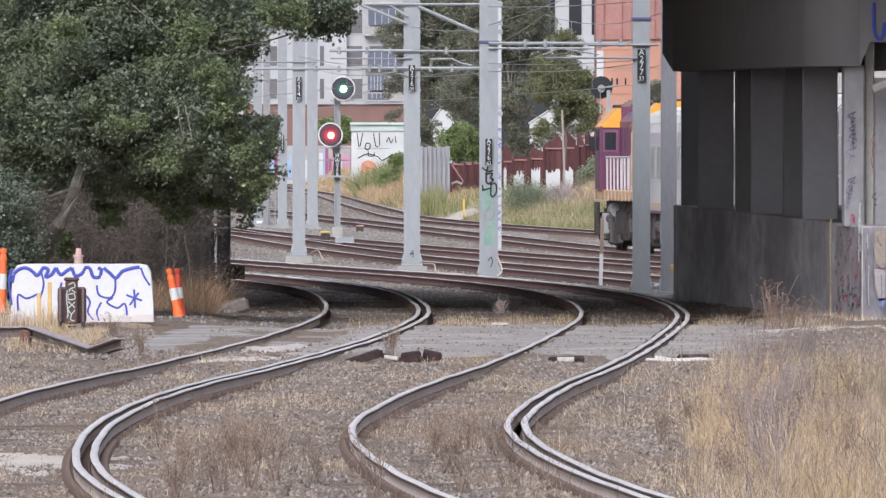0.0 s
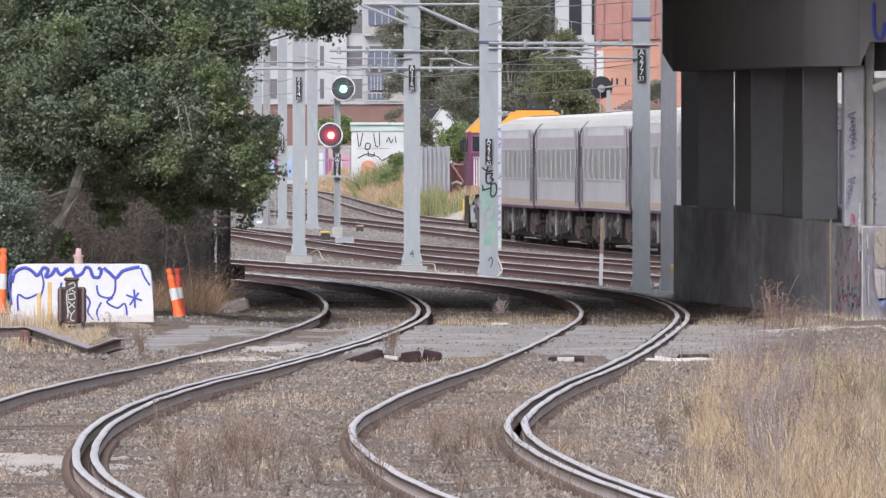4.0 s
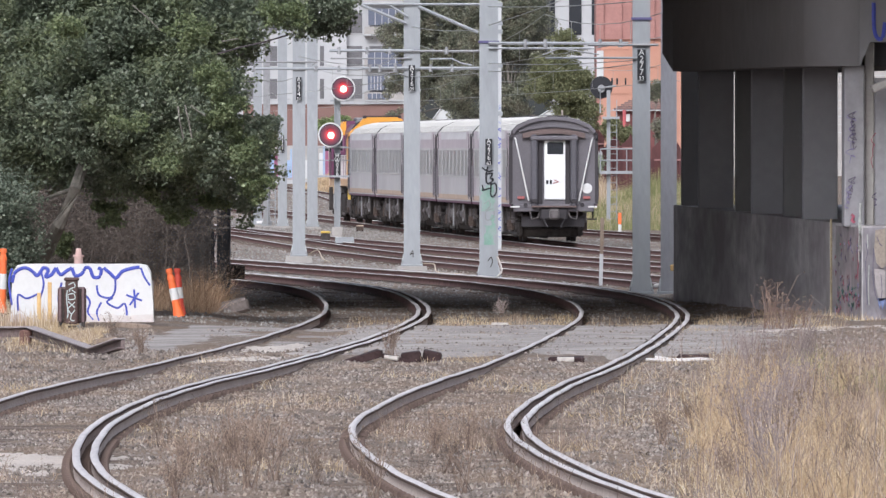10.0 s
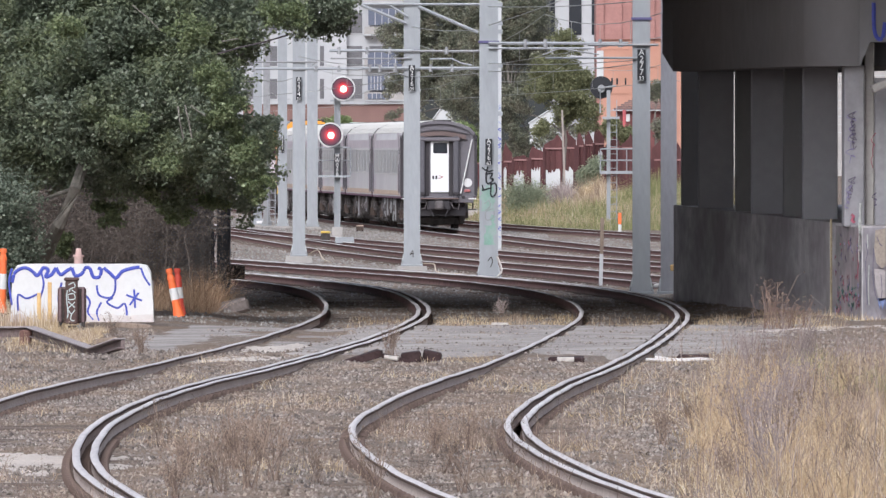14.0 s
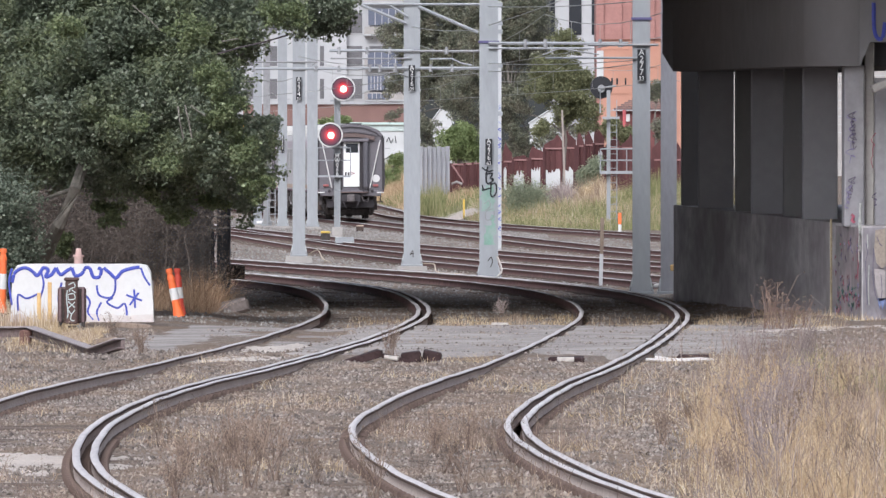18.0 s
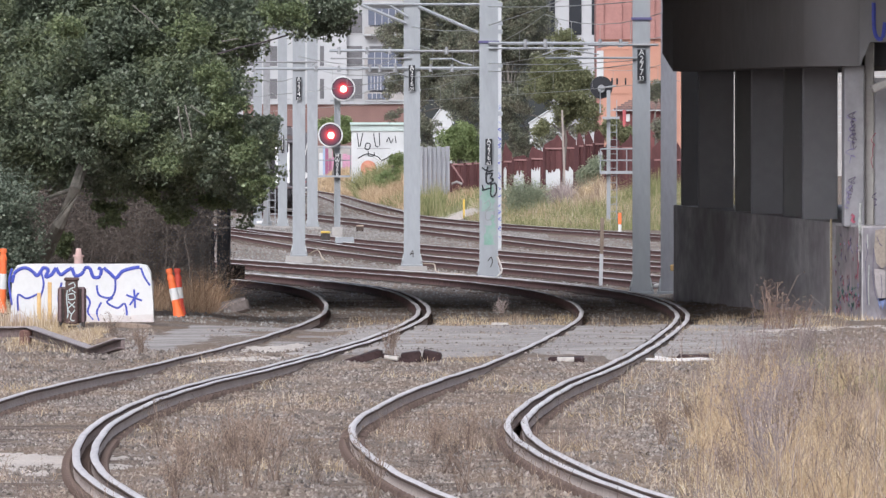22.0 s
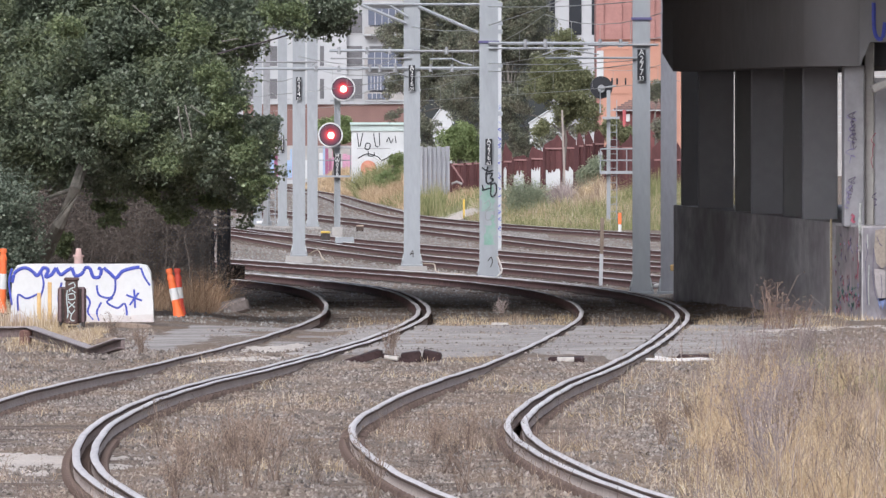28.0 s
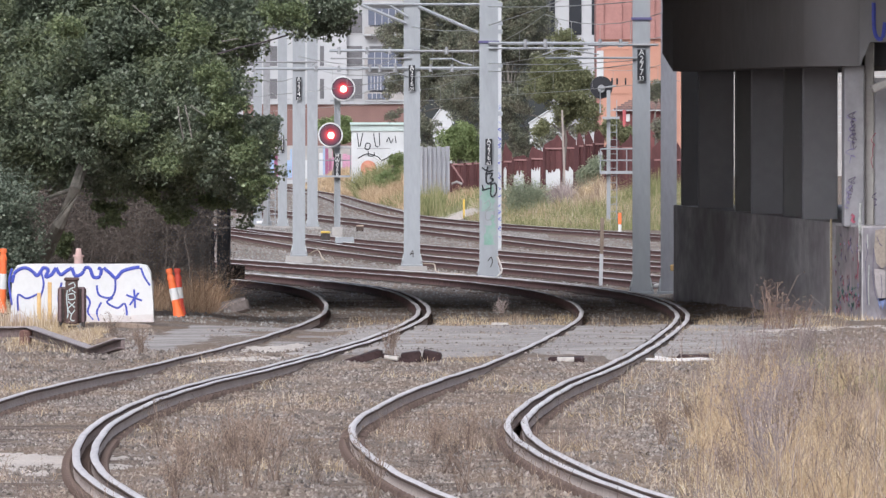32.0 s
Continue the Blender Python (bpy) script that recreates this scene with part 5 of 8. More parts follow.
def signal_head(parent, x, z, y, r, flips=False):
    """Round black target with white rim; a disc before it carries the coloured light and its painted flare, and can
    flip.
    """
    hd = part("target", cyl(r * 0.93, r * 0.93, (x, y, z), (x, y + 0.03, z), 40), M_BLACK, parent, "round black signal target")
    bm = bmesh.new()
    n = 40
    ring = [[bm.verts.new((x + q * math.cos(2 * math.pi * k / n), y + d, z + q * math.sin(2 * math.pi * k / n))) for k in range(n)] for q, d in ((r * 0.89, -0.02), (r, -0.02), (r, 0.03), (r * 0.89, 0.03))]
    for a, b in zip(ring, ring[1:] + ring[:1]):
        for k in range(n):
            bm.faces.new((a[k], a[(k + 1) % n], b[(k + 1) % n], b[k]))
    part("rim", bm, M_WHITE, hd, "white painted rim")
    part("lamp_case", cyl(r * 0.5, r * 0.45, (x, y + 0.035, z), (x, y + 0.5, z), 20), M_BLACK, hd)
    part("hood", prism([(0.14 * math.cos(a), 0.14 * math.sin(a)) for a in np.linspace(0.3, 2.84, 10)] + [(0.128 * math.cos(a), 0.128 * math.sin(a)) for a in np.linspace(2.84, 0.3, 10)], 0.14, "y", 0), M_BLACK, hd).matrix_basis = pose(x, y - 0.16, z + 0.12)
    disc = part("lens", cyl(r * 0.86, r * 0.86, (0, -0.01, 0), (0, 0.01, 0), 36), M_BLACK, parent)
    disc.matrix_basis = pose(x, y - 0.06, z)
    # disc across the target glows as the light's flare
    part("flare_disc", cyl(r * 0.85, r * 0.85, (0, -0.016, 0), (0, -0.011, 0), 36), M_GREEN_DIM if flips else M_RED_DIM, disc)
    part("lens_core", cyl(r * 0.27, r * 0.27, (0.02, -0.024, -0.02), (0.02, -0.017, -0.02), 24), M_GREEN_ON if flips else M_RED_ON, disc)
    if flips:
        part("flare_disc", cyl(r * 0.85, r * 0.85, (0, 0.011, 0), (0, 0.016, 0), 36), M_RED_DIM, disc)
        part("lens_core", cyl(r * 0.27, r * 0.27, (-0.02, 0.017, -0.02), (-0.02, 0.024, -0.02), 24), M_RED_ON, disc)
        far = pose(x, y - 0.06, z)
        TURNING.append((disc, [(0.0, far), (7.8, far), (7.95, far), (8.01, far)] + [(8.01 + 0.028 * k, far @ pose(0, 0, 0, 0, 0, 60 * k)) for k in range(1, 4)] + [(8.2, far @ pose(0, 0, 0, 0, 0, 180)), (32.0, far @ pose(0, 0, 0, 0, 0, 180))]))
    return hd


def main_signal():
    y = 530.0
    z0 = -0.6
    sg = thing("railway_signal", pose(-3.973, y, z0), "two round searchlight signals on a lattice post with a black plate", "signal")
    x0 = -3.973
    top = 4.746 - z0
    bm = bmesh.new()
    for s in (-1, 1):
        add_box(bm, 0.035, 0.06, top, s * 0.10, 0, 0)
    for k in range(int(top / 0.22)):
        add_tube(bm, [(-0.1, 0, 0.1 + k * 0.22), (0.1, 0, 0.21 + k * 0.22), (-0.1, 0, 0.32 + k * 0.22)], 0.012, 4)
    add_box(bm, 0.18, 0.03, top, 0, 0.05, 0)
    part("post", bm, M_GALV, sg)
    part("footing", box(0.40, 0.5, 0.42, 0, 0, 0, 0.02), M_CONCRETE_PALE, sg)
    signal_head(sg, -4.228 - x0, 3.28 - z0, -0.5, 0.467)
    signal_head(sg, -3.76 - x0, 5.022 - z0, -0.5, 0.467, True)
    part("bracket", box(0.637, 0.05, 0.06, 0.05, -0.2, 2.791 - z0), M_GALV, sg)
    part("bracket", box(0.637, 0.05, 0.06, 0.05, -0.2, 4.533 - z0), M_GALV, sg)
    pf = part("platform", box(1.275, 0.9, 0.07, -4.121 - x0, 0.2, 1.686 - z0), M_GALV, sg, "grey steel service platform")
    for u in (-4.716 - x0, -3.484 - x0):
        part("railing_post", cyl(0.02, 0.02, (u, 0.6, 1.75 - z0), (u, 0.6, 2.791 - z0), 6), M_GALV, sg)
    for zz in (2.791 - z0, 2.324 - z0):
        part("railing_bar", cyl(0.02, 0.02, (-4.716 - x0, 0.6, zz), (-3.484 - x0, 0.6, zz), 6), M_GALV, sg)
    pl = part("number_plate", box(0.255, 0.02, 0.85, 0, -0.12, 1.708 - z0), M_BLACK, sg, "black plate with white characters")
    for i, ch in enumerate("MW066"):
        writing("letters", ch, 0.23, M_WHITE, pl, pose(0, -0.135, 2.473 - z0 - 0.165 * i, 90, 0, 0), narrow=0.9)


main_signal()


def rear_signal():
    """A signal seen from behind, on a caged post with ladder and platform."""
    y, z0 = 588.0, -0.55
    x0 = 6.906
    sg = thing("railway_signal", pose(x0, y, z0), "signal seen from behind, black disc on laddered steel post", "signal")
    top = 5.216 - z0
    bm = bmesh.new()
    add_box(bm, 0.16, 0.16, top, 0, 0.1, 0)
    part("post", bm, M_GALV, sg)
    bm = bmesh.new()
    for s in (-0.14, 0.14):
        add_box(bm, 0.03, 0.03, top - 0.6, s + 0.2, -0.2, 0.2)
    for k in range(int((top - 0.8) / 0.3)):
        add_box(bm, 0.28, 0.025, 0.025, 0.2, -0.2, 0.4 + k * 0.3)
    part("ladder", bm, M_GALV, sg)
    part("footing", box(0.6, 0.6, 0.2, 0, 0, 0, 0.02), M_CONCRETE_PALE, sg)
    part("platform", box(0.707, 0.9, 0.10, 0.1, 0, 4.014 - z0), M_GALV, sg)
    part("platform", box(1.414, 0.9, 0.12, 0.35, 0, 1.728 - z0), M_GALV, sg)
    for u in (-0.35, 0.35, 0.75, 1.05):
        part("railing_post", cyl(0.025, 0.025, (u, -0.4, 1.775 - z0), (u, -0.4, 2.765 - z0), 6), M_GALV, sg)
    for zz in (2.765 - z0, 2.294 - z0):
        part("railing_bar", cyl(0.03, 0.03, (-0.35, -0.4, zz), (1.1, -0.4, zz), 6), M_GALV, sg)
    r = 0.471
    part("target", cyl(r, r, (-0.3, 0.3, 5.334 - z0), (-0.3, 0.34, 5.334 - z0), 36), M_BLACK, sg, "black disc seen from its back")
    part("lamp_case", cyl(0.16, 0.16, (-0.3, 0.0, 5.287 - z0), (-0.3, 0.3, 5.287 - z0), 16), M_GALVDARK, sg)
    part("arm", tube([(-0.35, -0.1, 4.273 - z0), (-0.35, -0.1, 5.311 - z0), (0.3, -0.1, 5.405 - z0)], 0.04, 6), M_GALV, sg)


rear_signal()


# ---- trees, bushes and grass ----
def clumps(lobes, n, seed):
    """Clump centres inside ellipsoid lobes (x, y, z, rx, ry, rz)."""
    rng = np.random.default_rng(seed)
    out, rad = [], []
    vol = np.array([l[3] * l[5] for l in lobes])
    for _ in range(n):
        l = lobes[rng.choice(len(lobes), p=vol / vol.sum())]
        d = rng.normal(size=3)
        d /= np.linalg.norm(d)
        d *= rng.random() ** 0.4
        out.append((l[0] + d[0] * l[3], l[1] + d[1] * l[4], l[2] + d[2] * l[5]))
        rad.append(rng.uniform(0.28, 0.62) * min(1.0, 0.55 + 0.3 * l[3]))
    return out, rad


def tree(label, base, trunk, limbs, lobes, n, count, size, mat, seed, bark=None, r0=0.2, category="tree", cluster=1.0, droop=0.3, limb_r=0.04):
    tr = thing("tree", pose(*base), label, category, "trees")
    bx, by, bz = base
    rel = lambda p: (p[0] - bx, p[1] - by, p[2] - bz)
    k = len(trunk)
    part("trunk", tube([rel(p) for p in trunk], [r0 * (1 - 0.55 * i / (k - 1)) for i in range(k)], 10), bark or M_BARK, tr)
    for l in limbs:
        part("limb", tube([rel(p) for p in l], [limb_r * (1 - 0.75 * i / (len(l) - 1)) for i in range(len(l))], 7), bark or M_BARK, tr)
    c, r = clumps(lobes, n, seed)
    leaves("crown", [rel(p) for p in c], np.array(r) * cluster, count, size, mat, tr, seed=seed, droop=droop)
    return tr


M_DULLBARK = surface("dull_bark", (0.17, 0.155, 0.135), 0.9, var=0.3, big=1.5, fine=9.0, stretch=(1, 1, 0.3), bump_s=0.3)
M_TWIG = surface("dark_twig", (0.09, 0.075, 0.08), 0.9, var=0.2, bump_s=0)
# the big tree beside the tracks
LOBES = [(-6.501, 224.0, 4.674, 1.5, 2.0, 1.5), (-5.244, 224.0, 4.674, 1.6, 2.0, 1.5), (-4.076, 224.0, 4.764, 1.3, 2.0, 1.3), (-2.819, 225.0, 5.033, 1.1, 1.5, 0.5),
         (-2.011, 225.0, 4.988, 0.75, 1.2, 0.55)]
LOBES += [(-6.77, 224.0, 3.327, 1.2, 1.8, 1.1), (-5.782, 223.0, 3.417, 1.4, 1.8, 1.2), (-4.615, 223.0, 3.327, 1.4, 1.8, 1.2),
         (-3.729, 221.6, 3.232, 0.75, 1.5, 0.95), (-3.448, 223.5, 4.001, 0.25, 0.8, 0.3), (-3.075, 223.0, 2.806, 0.42, 0.8, 0.42), (-2.914, 223.0, 2.359, 0.3, 0.7, 0.35), (-3.075, 223.0, 1.983, 0.25, 0.6, 0.3), (-2.864, 224.5, 2.474, 0.2, 0.6, 0.3), (-3.373, 221.4, 2.475, 0.6, 1.2, 0.5), (-4.525, 225.0, 2.429, 0.9, 1.3, 0.45), (-5.693, 225.0, 2.429, 0.9, 1.3, 0.4)]
LOBES += [(-3.161, 224.0, 1.756, 0.16, 0.6, 0.34), (-2.891, 224.0, 2.609, 0.22, 0.8, 0.45), (-3.897, 224.0, 2.16, 0.7, 1.2, 0.4), (-6.501, 224.0, 2.429, 0.8, 1.2, 0.5), (-5.154, 224.0, 2.178, 0.7, 1.2, 0.3), (-1.652, 225.0, 4.926, 0.25, 0.8, 0.3)]
tree("big leafy dark green tree leaning beside the tracks", (-6.98, 225.0, -0.2),
     [(-6.98, 225.0, -0.2), (-6.55, 224.0, 0.5), (-6.32, 223.2, 0.95), (-6.05, 222.4, 1.48), (-5.80, 222.0, 2.02), (-5.58, 223.2, 2.75), (-5.5, 224.5, 3.9), (-5.33, 225.0, 5.5)],
     [[(-5.80, 222.1, 2.04), (-6.28, 222.8, 1.88), (-6.725, 224.0, 1.666)], [(-5.693, 225.0, 2.878), (-4.795, 224.0, 3.417), (-3.627, 224.0, 3.956), (-2.73, 224.0, 4.387)],
      [(-5.603, 225.0, 3.597), (-4.346, 224.0, 4.495), (-2.37, 225.0, 4.944)]],
     LOBES, 1500, 255000, 0.064, M_LEAF, 3, M_DULLBARK, r0=0.135, cluster=0.62)

tree("grey-green feathery bush at the tree's foot", (-6.888, 222, -0.2), [(-6.932, 222, -0.2), (-6.888, 222, 0.8), (-6.799, 222, 1.6)], [],
     [(-6.932, 222, 1.719, 0.5, 0.8, 0.55), (-6.71, 222, 1.274, 0.35, 0.6, 0.35), (-7.066, 222, 1.007, 0.6, 0.8, 0.5)], 80, 20000, 0.055, M_LEAF_BUSH, 5, r0=0.05, category="bush")


def scatter(n, seed, x0, x1, y0, y1, keep=None):
    rng = np.random.default_rng(seed)
    xy = np.stack([rng.uniform(x0, x1, n), rng.uniform(y0, y1, n)], -1)
    if keep is not None:
        xy = xy[keep(xy[:, 0], xy[:, 1], rng.random(len(xy)))]
    return xy


def patchy(x, y, f=1.0):
    return 0.5 + 0.25 * np.sin(x * 2.3 * f + 1.7 * np.sin(y * 0.21 * f)) + 0.25 * np.sin(y * 0.47 * f + 1.3 * np.sin(x * 1.1 * f))


def field(name, label, xy, h, w, mat, seed, lean=0.25):
    z = ground_z(xy[:, 0], xy[:, 1])
    return tagged(blades(name, xy, z - 0.02, h, w, mat, seed, lean, vary=0.45 + 1.0 * patchy(xy[:, 0] * 1.7, xy[:, 1] * 1.3, 1.9)), label, "grass", kind="stuff")


# ballast stones near the camera
def off_road(x, y):
    return (y < 181) | (y > 212.5 + np.clip((-1.8 - x) * 1.85, 0, 12.5))


def loose(x, y, r):
    return off_road(x, y) & (r < 0.45 + 0.5 * patchy(x, y, 0.8))


xy = scatter(225000, 21, -6.0, 6.4, 104, 180, loose)
tagged(stones("ballast_stones", xy, ground_z(xy[:, 0], xy[:, 1]) + bumps(xy[:, 0], xy[:, 1]), 0.023, M_STONE, 3), "crushed grey and brown ballast stones", "ballast", kind="stuff")
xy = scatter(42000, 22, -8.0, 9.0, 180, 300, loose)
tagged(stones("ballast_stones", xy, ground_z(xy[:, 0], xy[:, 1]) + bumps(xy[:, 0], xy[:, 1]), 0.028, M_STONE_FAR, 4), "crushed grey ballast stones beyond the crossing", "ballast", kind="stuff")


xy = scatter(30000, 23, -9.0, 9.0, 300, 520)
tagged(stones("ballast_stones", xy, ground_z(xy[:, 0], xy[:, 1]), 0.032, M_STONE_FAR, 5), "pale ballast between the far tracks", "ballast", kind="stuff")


def tall_grass(x, y, r):
    dense = step(-0.3, 0.6, x - 2.05 - (y - 115) * 0.020) * (1 - 0.65 * step(148, 172, y))
    sparse = 0.10 * step(0.62, 0.75, patchy(x, y, 1.3))
    return (x > t2(y) + 1.05) & (r < np.maximum(dense * (0.25 + 0.75 * step(0.25, 0.6, patchy(x, y, 0.7))), sparse))


xy = scatter(70000, 31, 1.0, 6.4, 104, 178, tall_grass)
field("grass_mat", "low tangled mat of dry straw grass", xy, 0.16, 0.007, M_STRAW, 5, 2.2)
xy = scatter(46000, 41, 1.0, 6.4, 104, 178, tall_grass)
field("dry_grass", "straw-coloured dry grass bent in all directions", xy, 0.32, 0.005, M_STRAW, 17, 1.5)
xy = scatter(9000, 39, 1.0, 6.4, 104, 182, lambda x, y, r: tall_grass(x, y, r * 0.6))
field("dry_grass_stalks", "taller brown seeding stalks among dry grass", xy, 0.55, 0.0045, M_BROWN, 15, 0.9)


xy = scatter(3800, 52, 1.0, 6.4, 104, 182, lambda x, y, r: tall_grass(x, y, r * 0.6) & (patchy(x, y, 1.1) > 0.45))
field("dry_grass_stalks", "grey-mauve leafless stalks among dry grass", xy, 0.68, 0.0055, M_MAUVE, 27, 0.6)


xy = scatter(16000, 53, 1.0, 6.4, 104, 178, tall_grass)
field("curled_grass", "pale curled straw lying over the dry grass", xy, 0.19, 0.007, M_PALESTRAW, 28, 3.0)


def tufts(x, y, r):
    near1, near2 = np.abs(x - t1(y)), np.abs(x - t2(y))
    return off_road(x, y) & (r < 0.9 * step(0.5, 0.85, patchy(x, y, 0.9))) & (np.minimum(np.abs(near1 - 0.8), np.abs(near2 - 0.8)) > 0.13)


xy = scatter(36000, 32, -5.5, 3.0, 105, 180, tufts)
field("dry_weeds", "short dry weeds growing through the ballast", xy, 0.12, 0.005, M_STRAW, 6, 1.0)
xy = scatter(12000, 40, -5.0, 1.5, 105, 150, lambda x, y, r: tufts(x, y, r) & (patchy(x, y, 0.5) > 0.55))
field("dead_weeds", "thin brown weed stems in the ballast", xy, 0.36, 0.004, M_BROWN, 16, 0.8)
xy = scatter(10000, 33, -1.5, 7.0, 213, 231, lambda x, y, r: (r < 0.8) & (np.abs(x - t1(y)) > 0.95) & (np.abs(x - t2(y)) > 0.95) | (r < 0.3))
field("dry_weeds", "low dry grass beyond the crossing", xy, 0.11, 0.007, M_STRAW, 7, 0.35)
xy = scatter(6000, 34, -8.5, -4.0, 205, 222, lambda x, y, r: (x < -5.1 - 0.012 * (y - 190)) & (np.abs(y - 206) > 2.0))
field("dry_grass", "pale dry grass round the barrier", xy, 0.34, 0.008, M_STRAW, 8, 0.3)
M_DEADGRASS = islands("brown_grass", [(0.0, (0.22, 0.135, 0.09)), (0.5, (0.42, 0.275, 0.175)), (1.0, (0.62, 0.45, 0.30))], 0.9, 0.3)
xy = scatter(4200, 35, -4.9, -3.36, 229, 246, lambda x, y, r: (r < 0.35 + 0.65 * patchy(x, y, 2.0)) & (x < -3.72))
field("dead_grass", "brown dead grass tussock by the gate", xy, 0.62, 0.005, M_DEADGRASS, 9, 1.3)
hedge = thing("creeper_hedge", pose(0, 0, 0), "dark dead creeper hedge in the tree's shade", "hedge")
c, r = clumps([(-4.579, 238, 1.19, 1.0, 1.6, 0.85), (-5.619, 238, 1.19, 1.2, 1.6, 0.9), (-6.66, 239, 1.285, 1.2, 1.6, 0.9), (-5.241, 240, 2.136, 1.6, 1.2, 0.7), (-4.579, 238, 0.528, 0.9, 1.5, 0.4)], 150, 8)
for k in range(9):
    x = -6.376 + k * 0.27
    part("stem", tube([(x, 237.2, -0.2), (x + 0.1 * math.sin(k * 2.3), 237.0, 0.7), (x - 0.2 * math.sin(k * 1.7), 236.8, 1.5)], [0.02, 0.014, 0.006], 5), M_DEADLEAF, hedge)
leaves("creeper", c, np.array(r) * 1.2, 80000, 0.03, M_DEADLEAF, hedge, seed=8, inner=0.3)
# pale stones on the crossing and dusty patches
xy = scatter(9000, 24, -3.5, 9.0, 184, 211, lambda x, y, r: r < 0.3 + 0.7 * patchy(x, y, 1.4))
tagged(stones("road_grit", xy, rail_z(xy[:, 1]) - 0.045 - 0.05 * (np.abs(xy[:, 0] - t2(xy[:, 1])) > 4), 0.022, M_STONE, 6), "scattered grit on the asphalt crossing", "grit", kind="stuff")


def dust_patch(x, y, rx, ry, h, seed):
    """A low uneven spread of pale fines."""
    rng = np.random.default_rng(seed)
    n, m = 40, 24
    u, v = np.meshgrid(np.linspace(-1, 1, n), np.linspace(-1, 1, m))
    r = np.sqrt(u**2 + v**2) * (1 + 0.25 * np.sin(np.arctan2(v, u) * 5 + seed) + 0.15 * np.sin(np.arctan2(v, u) * 11))
    gx, gy = x + u * rx, y + v * ry
    z = ground_z(gx, gy) - 0.03 + h * np.clip(1 - r, 0, 1) ** 0.5 + rng.normal(size=u.shape) * 0.008
    i = (np.arange(m - 1)[:, None] * n + np.arange(n - 1)[None]).ravel()
    ob = mesh_ob("dust_patch", np.stack([gx, gy, z], -1).reshape(-1, 3), np.stack([i, i + 1, i + n + 1, i + n], 1), M_SAND)
    tagged(ob, "pale dusty fines spread over the ballast", "ground", kind="stuff")


dust_patch(-3.715, 128, 1.0, 6.0, 0.075, 1)
dust_patch(-3.506, 113, 0.7, 2.5, 0.07, 2)
dust_patch(-2.011, 190, 0.8, 3.5, 0.075, 3)
dust_patch(-2.51, 182, 0.9, 3.0, 0.05, 4)
dust_patch(5.062, 205, 2.3, 3.0, 0.06, 6)
dust_patch(1.232, 668, 2.4, 16.0, 0.10, 5)
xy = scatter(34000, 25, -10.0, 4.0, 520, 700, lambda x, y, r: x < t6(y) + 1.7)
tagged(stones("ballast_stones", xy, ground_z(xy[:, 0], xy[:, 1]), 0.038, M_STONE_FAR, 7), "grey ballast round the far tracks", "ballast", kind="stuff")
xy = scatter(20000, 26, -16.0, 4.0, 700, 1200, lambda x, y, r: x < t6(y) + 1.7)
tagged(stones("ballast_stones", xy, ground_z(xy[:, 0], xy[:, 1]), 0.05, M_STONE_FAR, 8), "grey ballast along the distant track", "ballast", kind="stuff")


def weed_mesh(n, h, seed, spread=0.45, mat=None):
    """A dead weed: stems from one root, each with short side twigs and seed husks."""
    rng = np.random.default_rng(seed)
    v, f = [], []

    def strip(a, b, w):
        d = np.array([w / 2, 0, 0])
        i = len(v)
        v.extend([a - d, a + d, b + d * 0.4, b - d * 0.4])
        f.append((i, i + 1, i + 2, i + 3))

    for _ in range(n):
        ang, le = rng.uniform(0, 6.28), h * rng.uniform(0.45, 1.0)
        top = np.array([math.cos(ang) * spread * le * rng.uniform(0.2, 1), math.sin(ang) * spread * le, le])
        root = np.array([rng.normal() * 0.03, rng.normal() * 0.05, -0.03])
        mid = root + (top - root) * 0.55 + np.array([rng.normal() * 0.02, 0, 0])
        strip(root, mid, 0.011)
        strip(mid, top, 0.009)
        for k in range(5):
            p = root + (top - root) * rng.uniform(0.35, 1.0)
            q = p + np.array([rng.normal() * 0.06, rng.normal() * 0.03, rng.uniform(0.02, 0.10)])
            strip(p, q, 0.006)
            for j in range(2):
                c = q + rng.normal(size=3) * 0.012
                strip(c, c + np.array([rng.normal() * 0.012, 0, 0.018]), 0.014)
    return mesh_ob("dry_growth", np.array(v), np.array(f), mat or M_BROWN)


def weed(x, y, h, seed, n=16, label="dead brown branching weed in the ballast", mat=None):
    w = thing("weed", pose(x, y, float(ground_z(x, y))), label, "weed", "dead weeds")
    weed_mesh(n, h, seed, 0.45, mat).parent = w
    return w


W1, W2, W3 = weed(-1.627, 118, 0.62, 1), weed(-2.22, 122, 0.50, 2), weed(-0.074, 132, 0.42, 3)
for k, (src, x, y) in enumerate(((W1, -1.809, 124), (W2, -1.832, 116), (W1, -1.321, 116), (W3, -1.086, 121), (W2, -2.166, 114), (W3, -1.675, 129), (W2, 0.03, 124), (W3, -0.186, 119),
                                 (W1, 0.167, 116), (W3, 0.247, 134), (W2, -2.653, 134), (W3, 1.726, 148), (W2, 2.503, 140), (W1, 2.741, 130), (W1, 3.518, 138), (W2, 3.404, 122),
                                 (W3, 3.644, 150), (W1, 4.307, 146), (W2, 2.393, 118), (W1, 3.63, 160), (W2, 4.339, 165), (W1, -2.05, 119), (W1, -1.45, 121), (W2, -1.95, 126), (W1, 0.55, 119), (W2, 0.35, 128), (W1, -0.55, 114), (W2, 2.1, 134), (W1, 2.95, 124), (W2, 3.9, 141), (W3, -4.588, 196), (W3, -3.981, 186), (W2, -0.693, 184))):
    copy_thing(src, pose(x, y, float(ground_z(x, y)), 0, 0, 40 * k))
M1 = weed(2.853, 128, 0.85, 61, 26, "tall grey-mauve dead weed among dry grass", M_MAUVE)
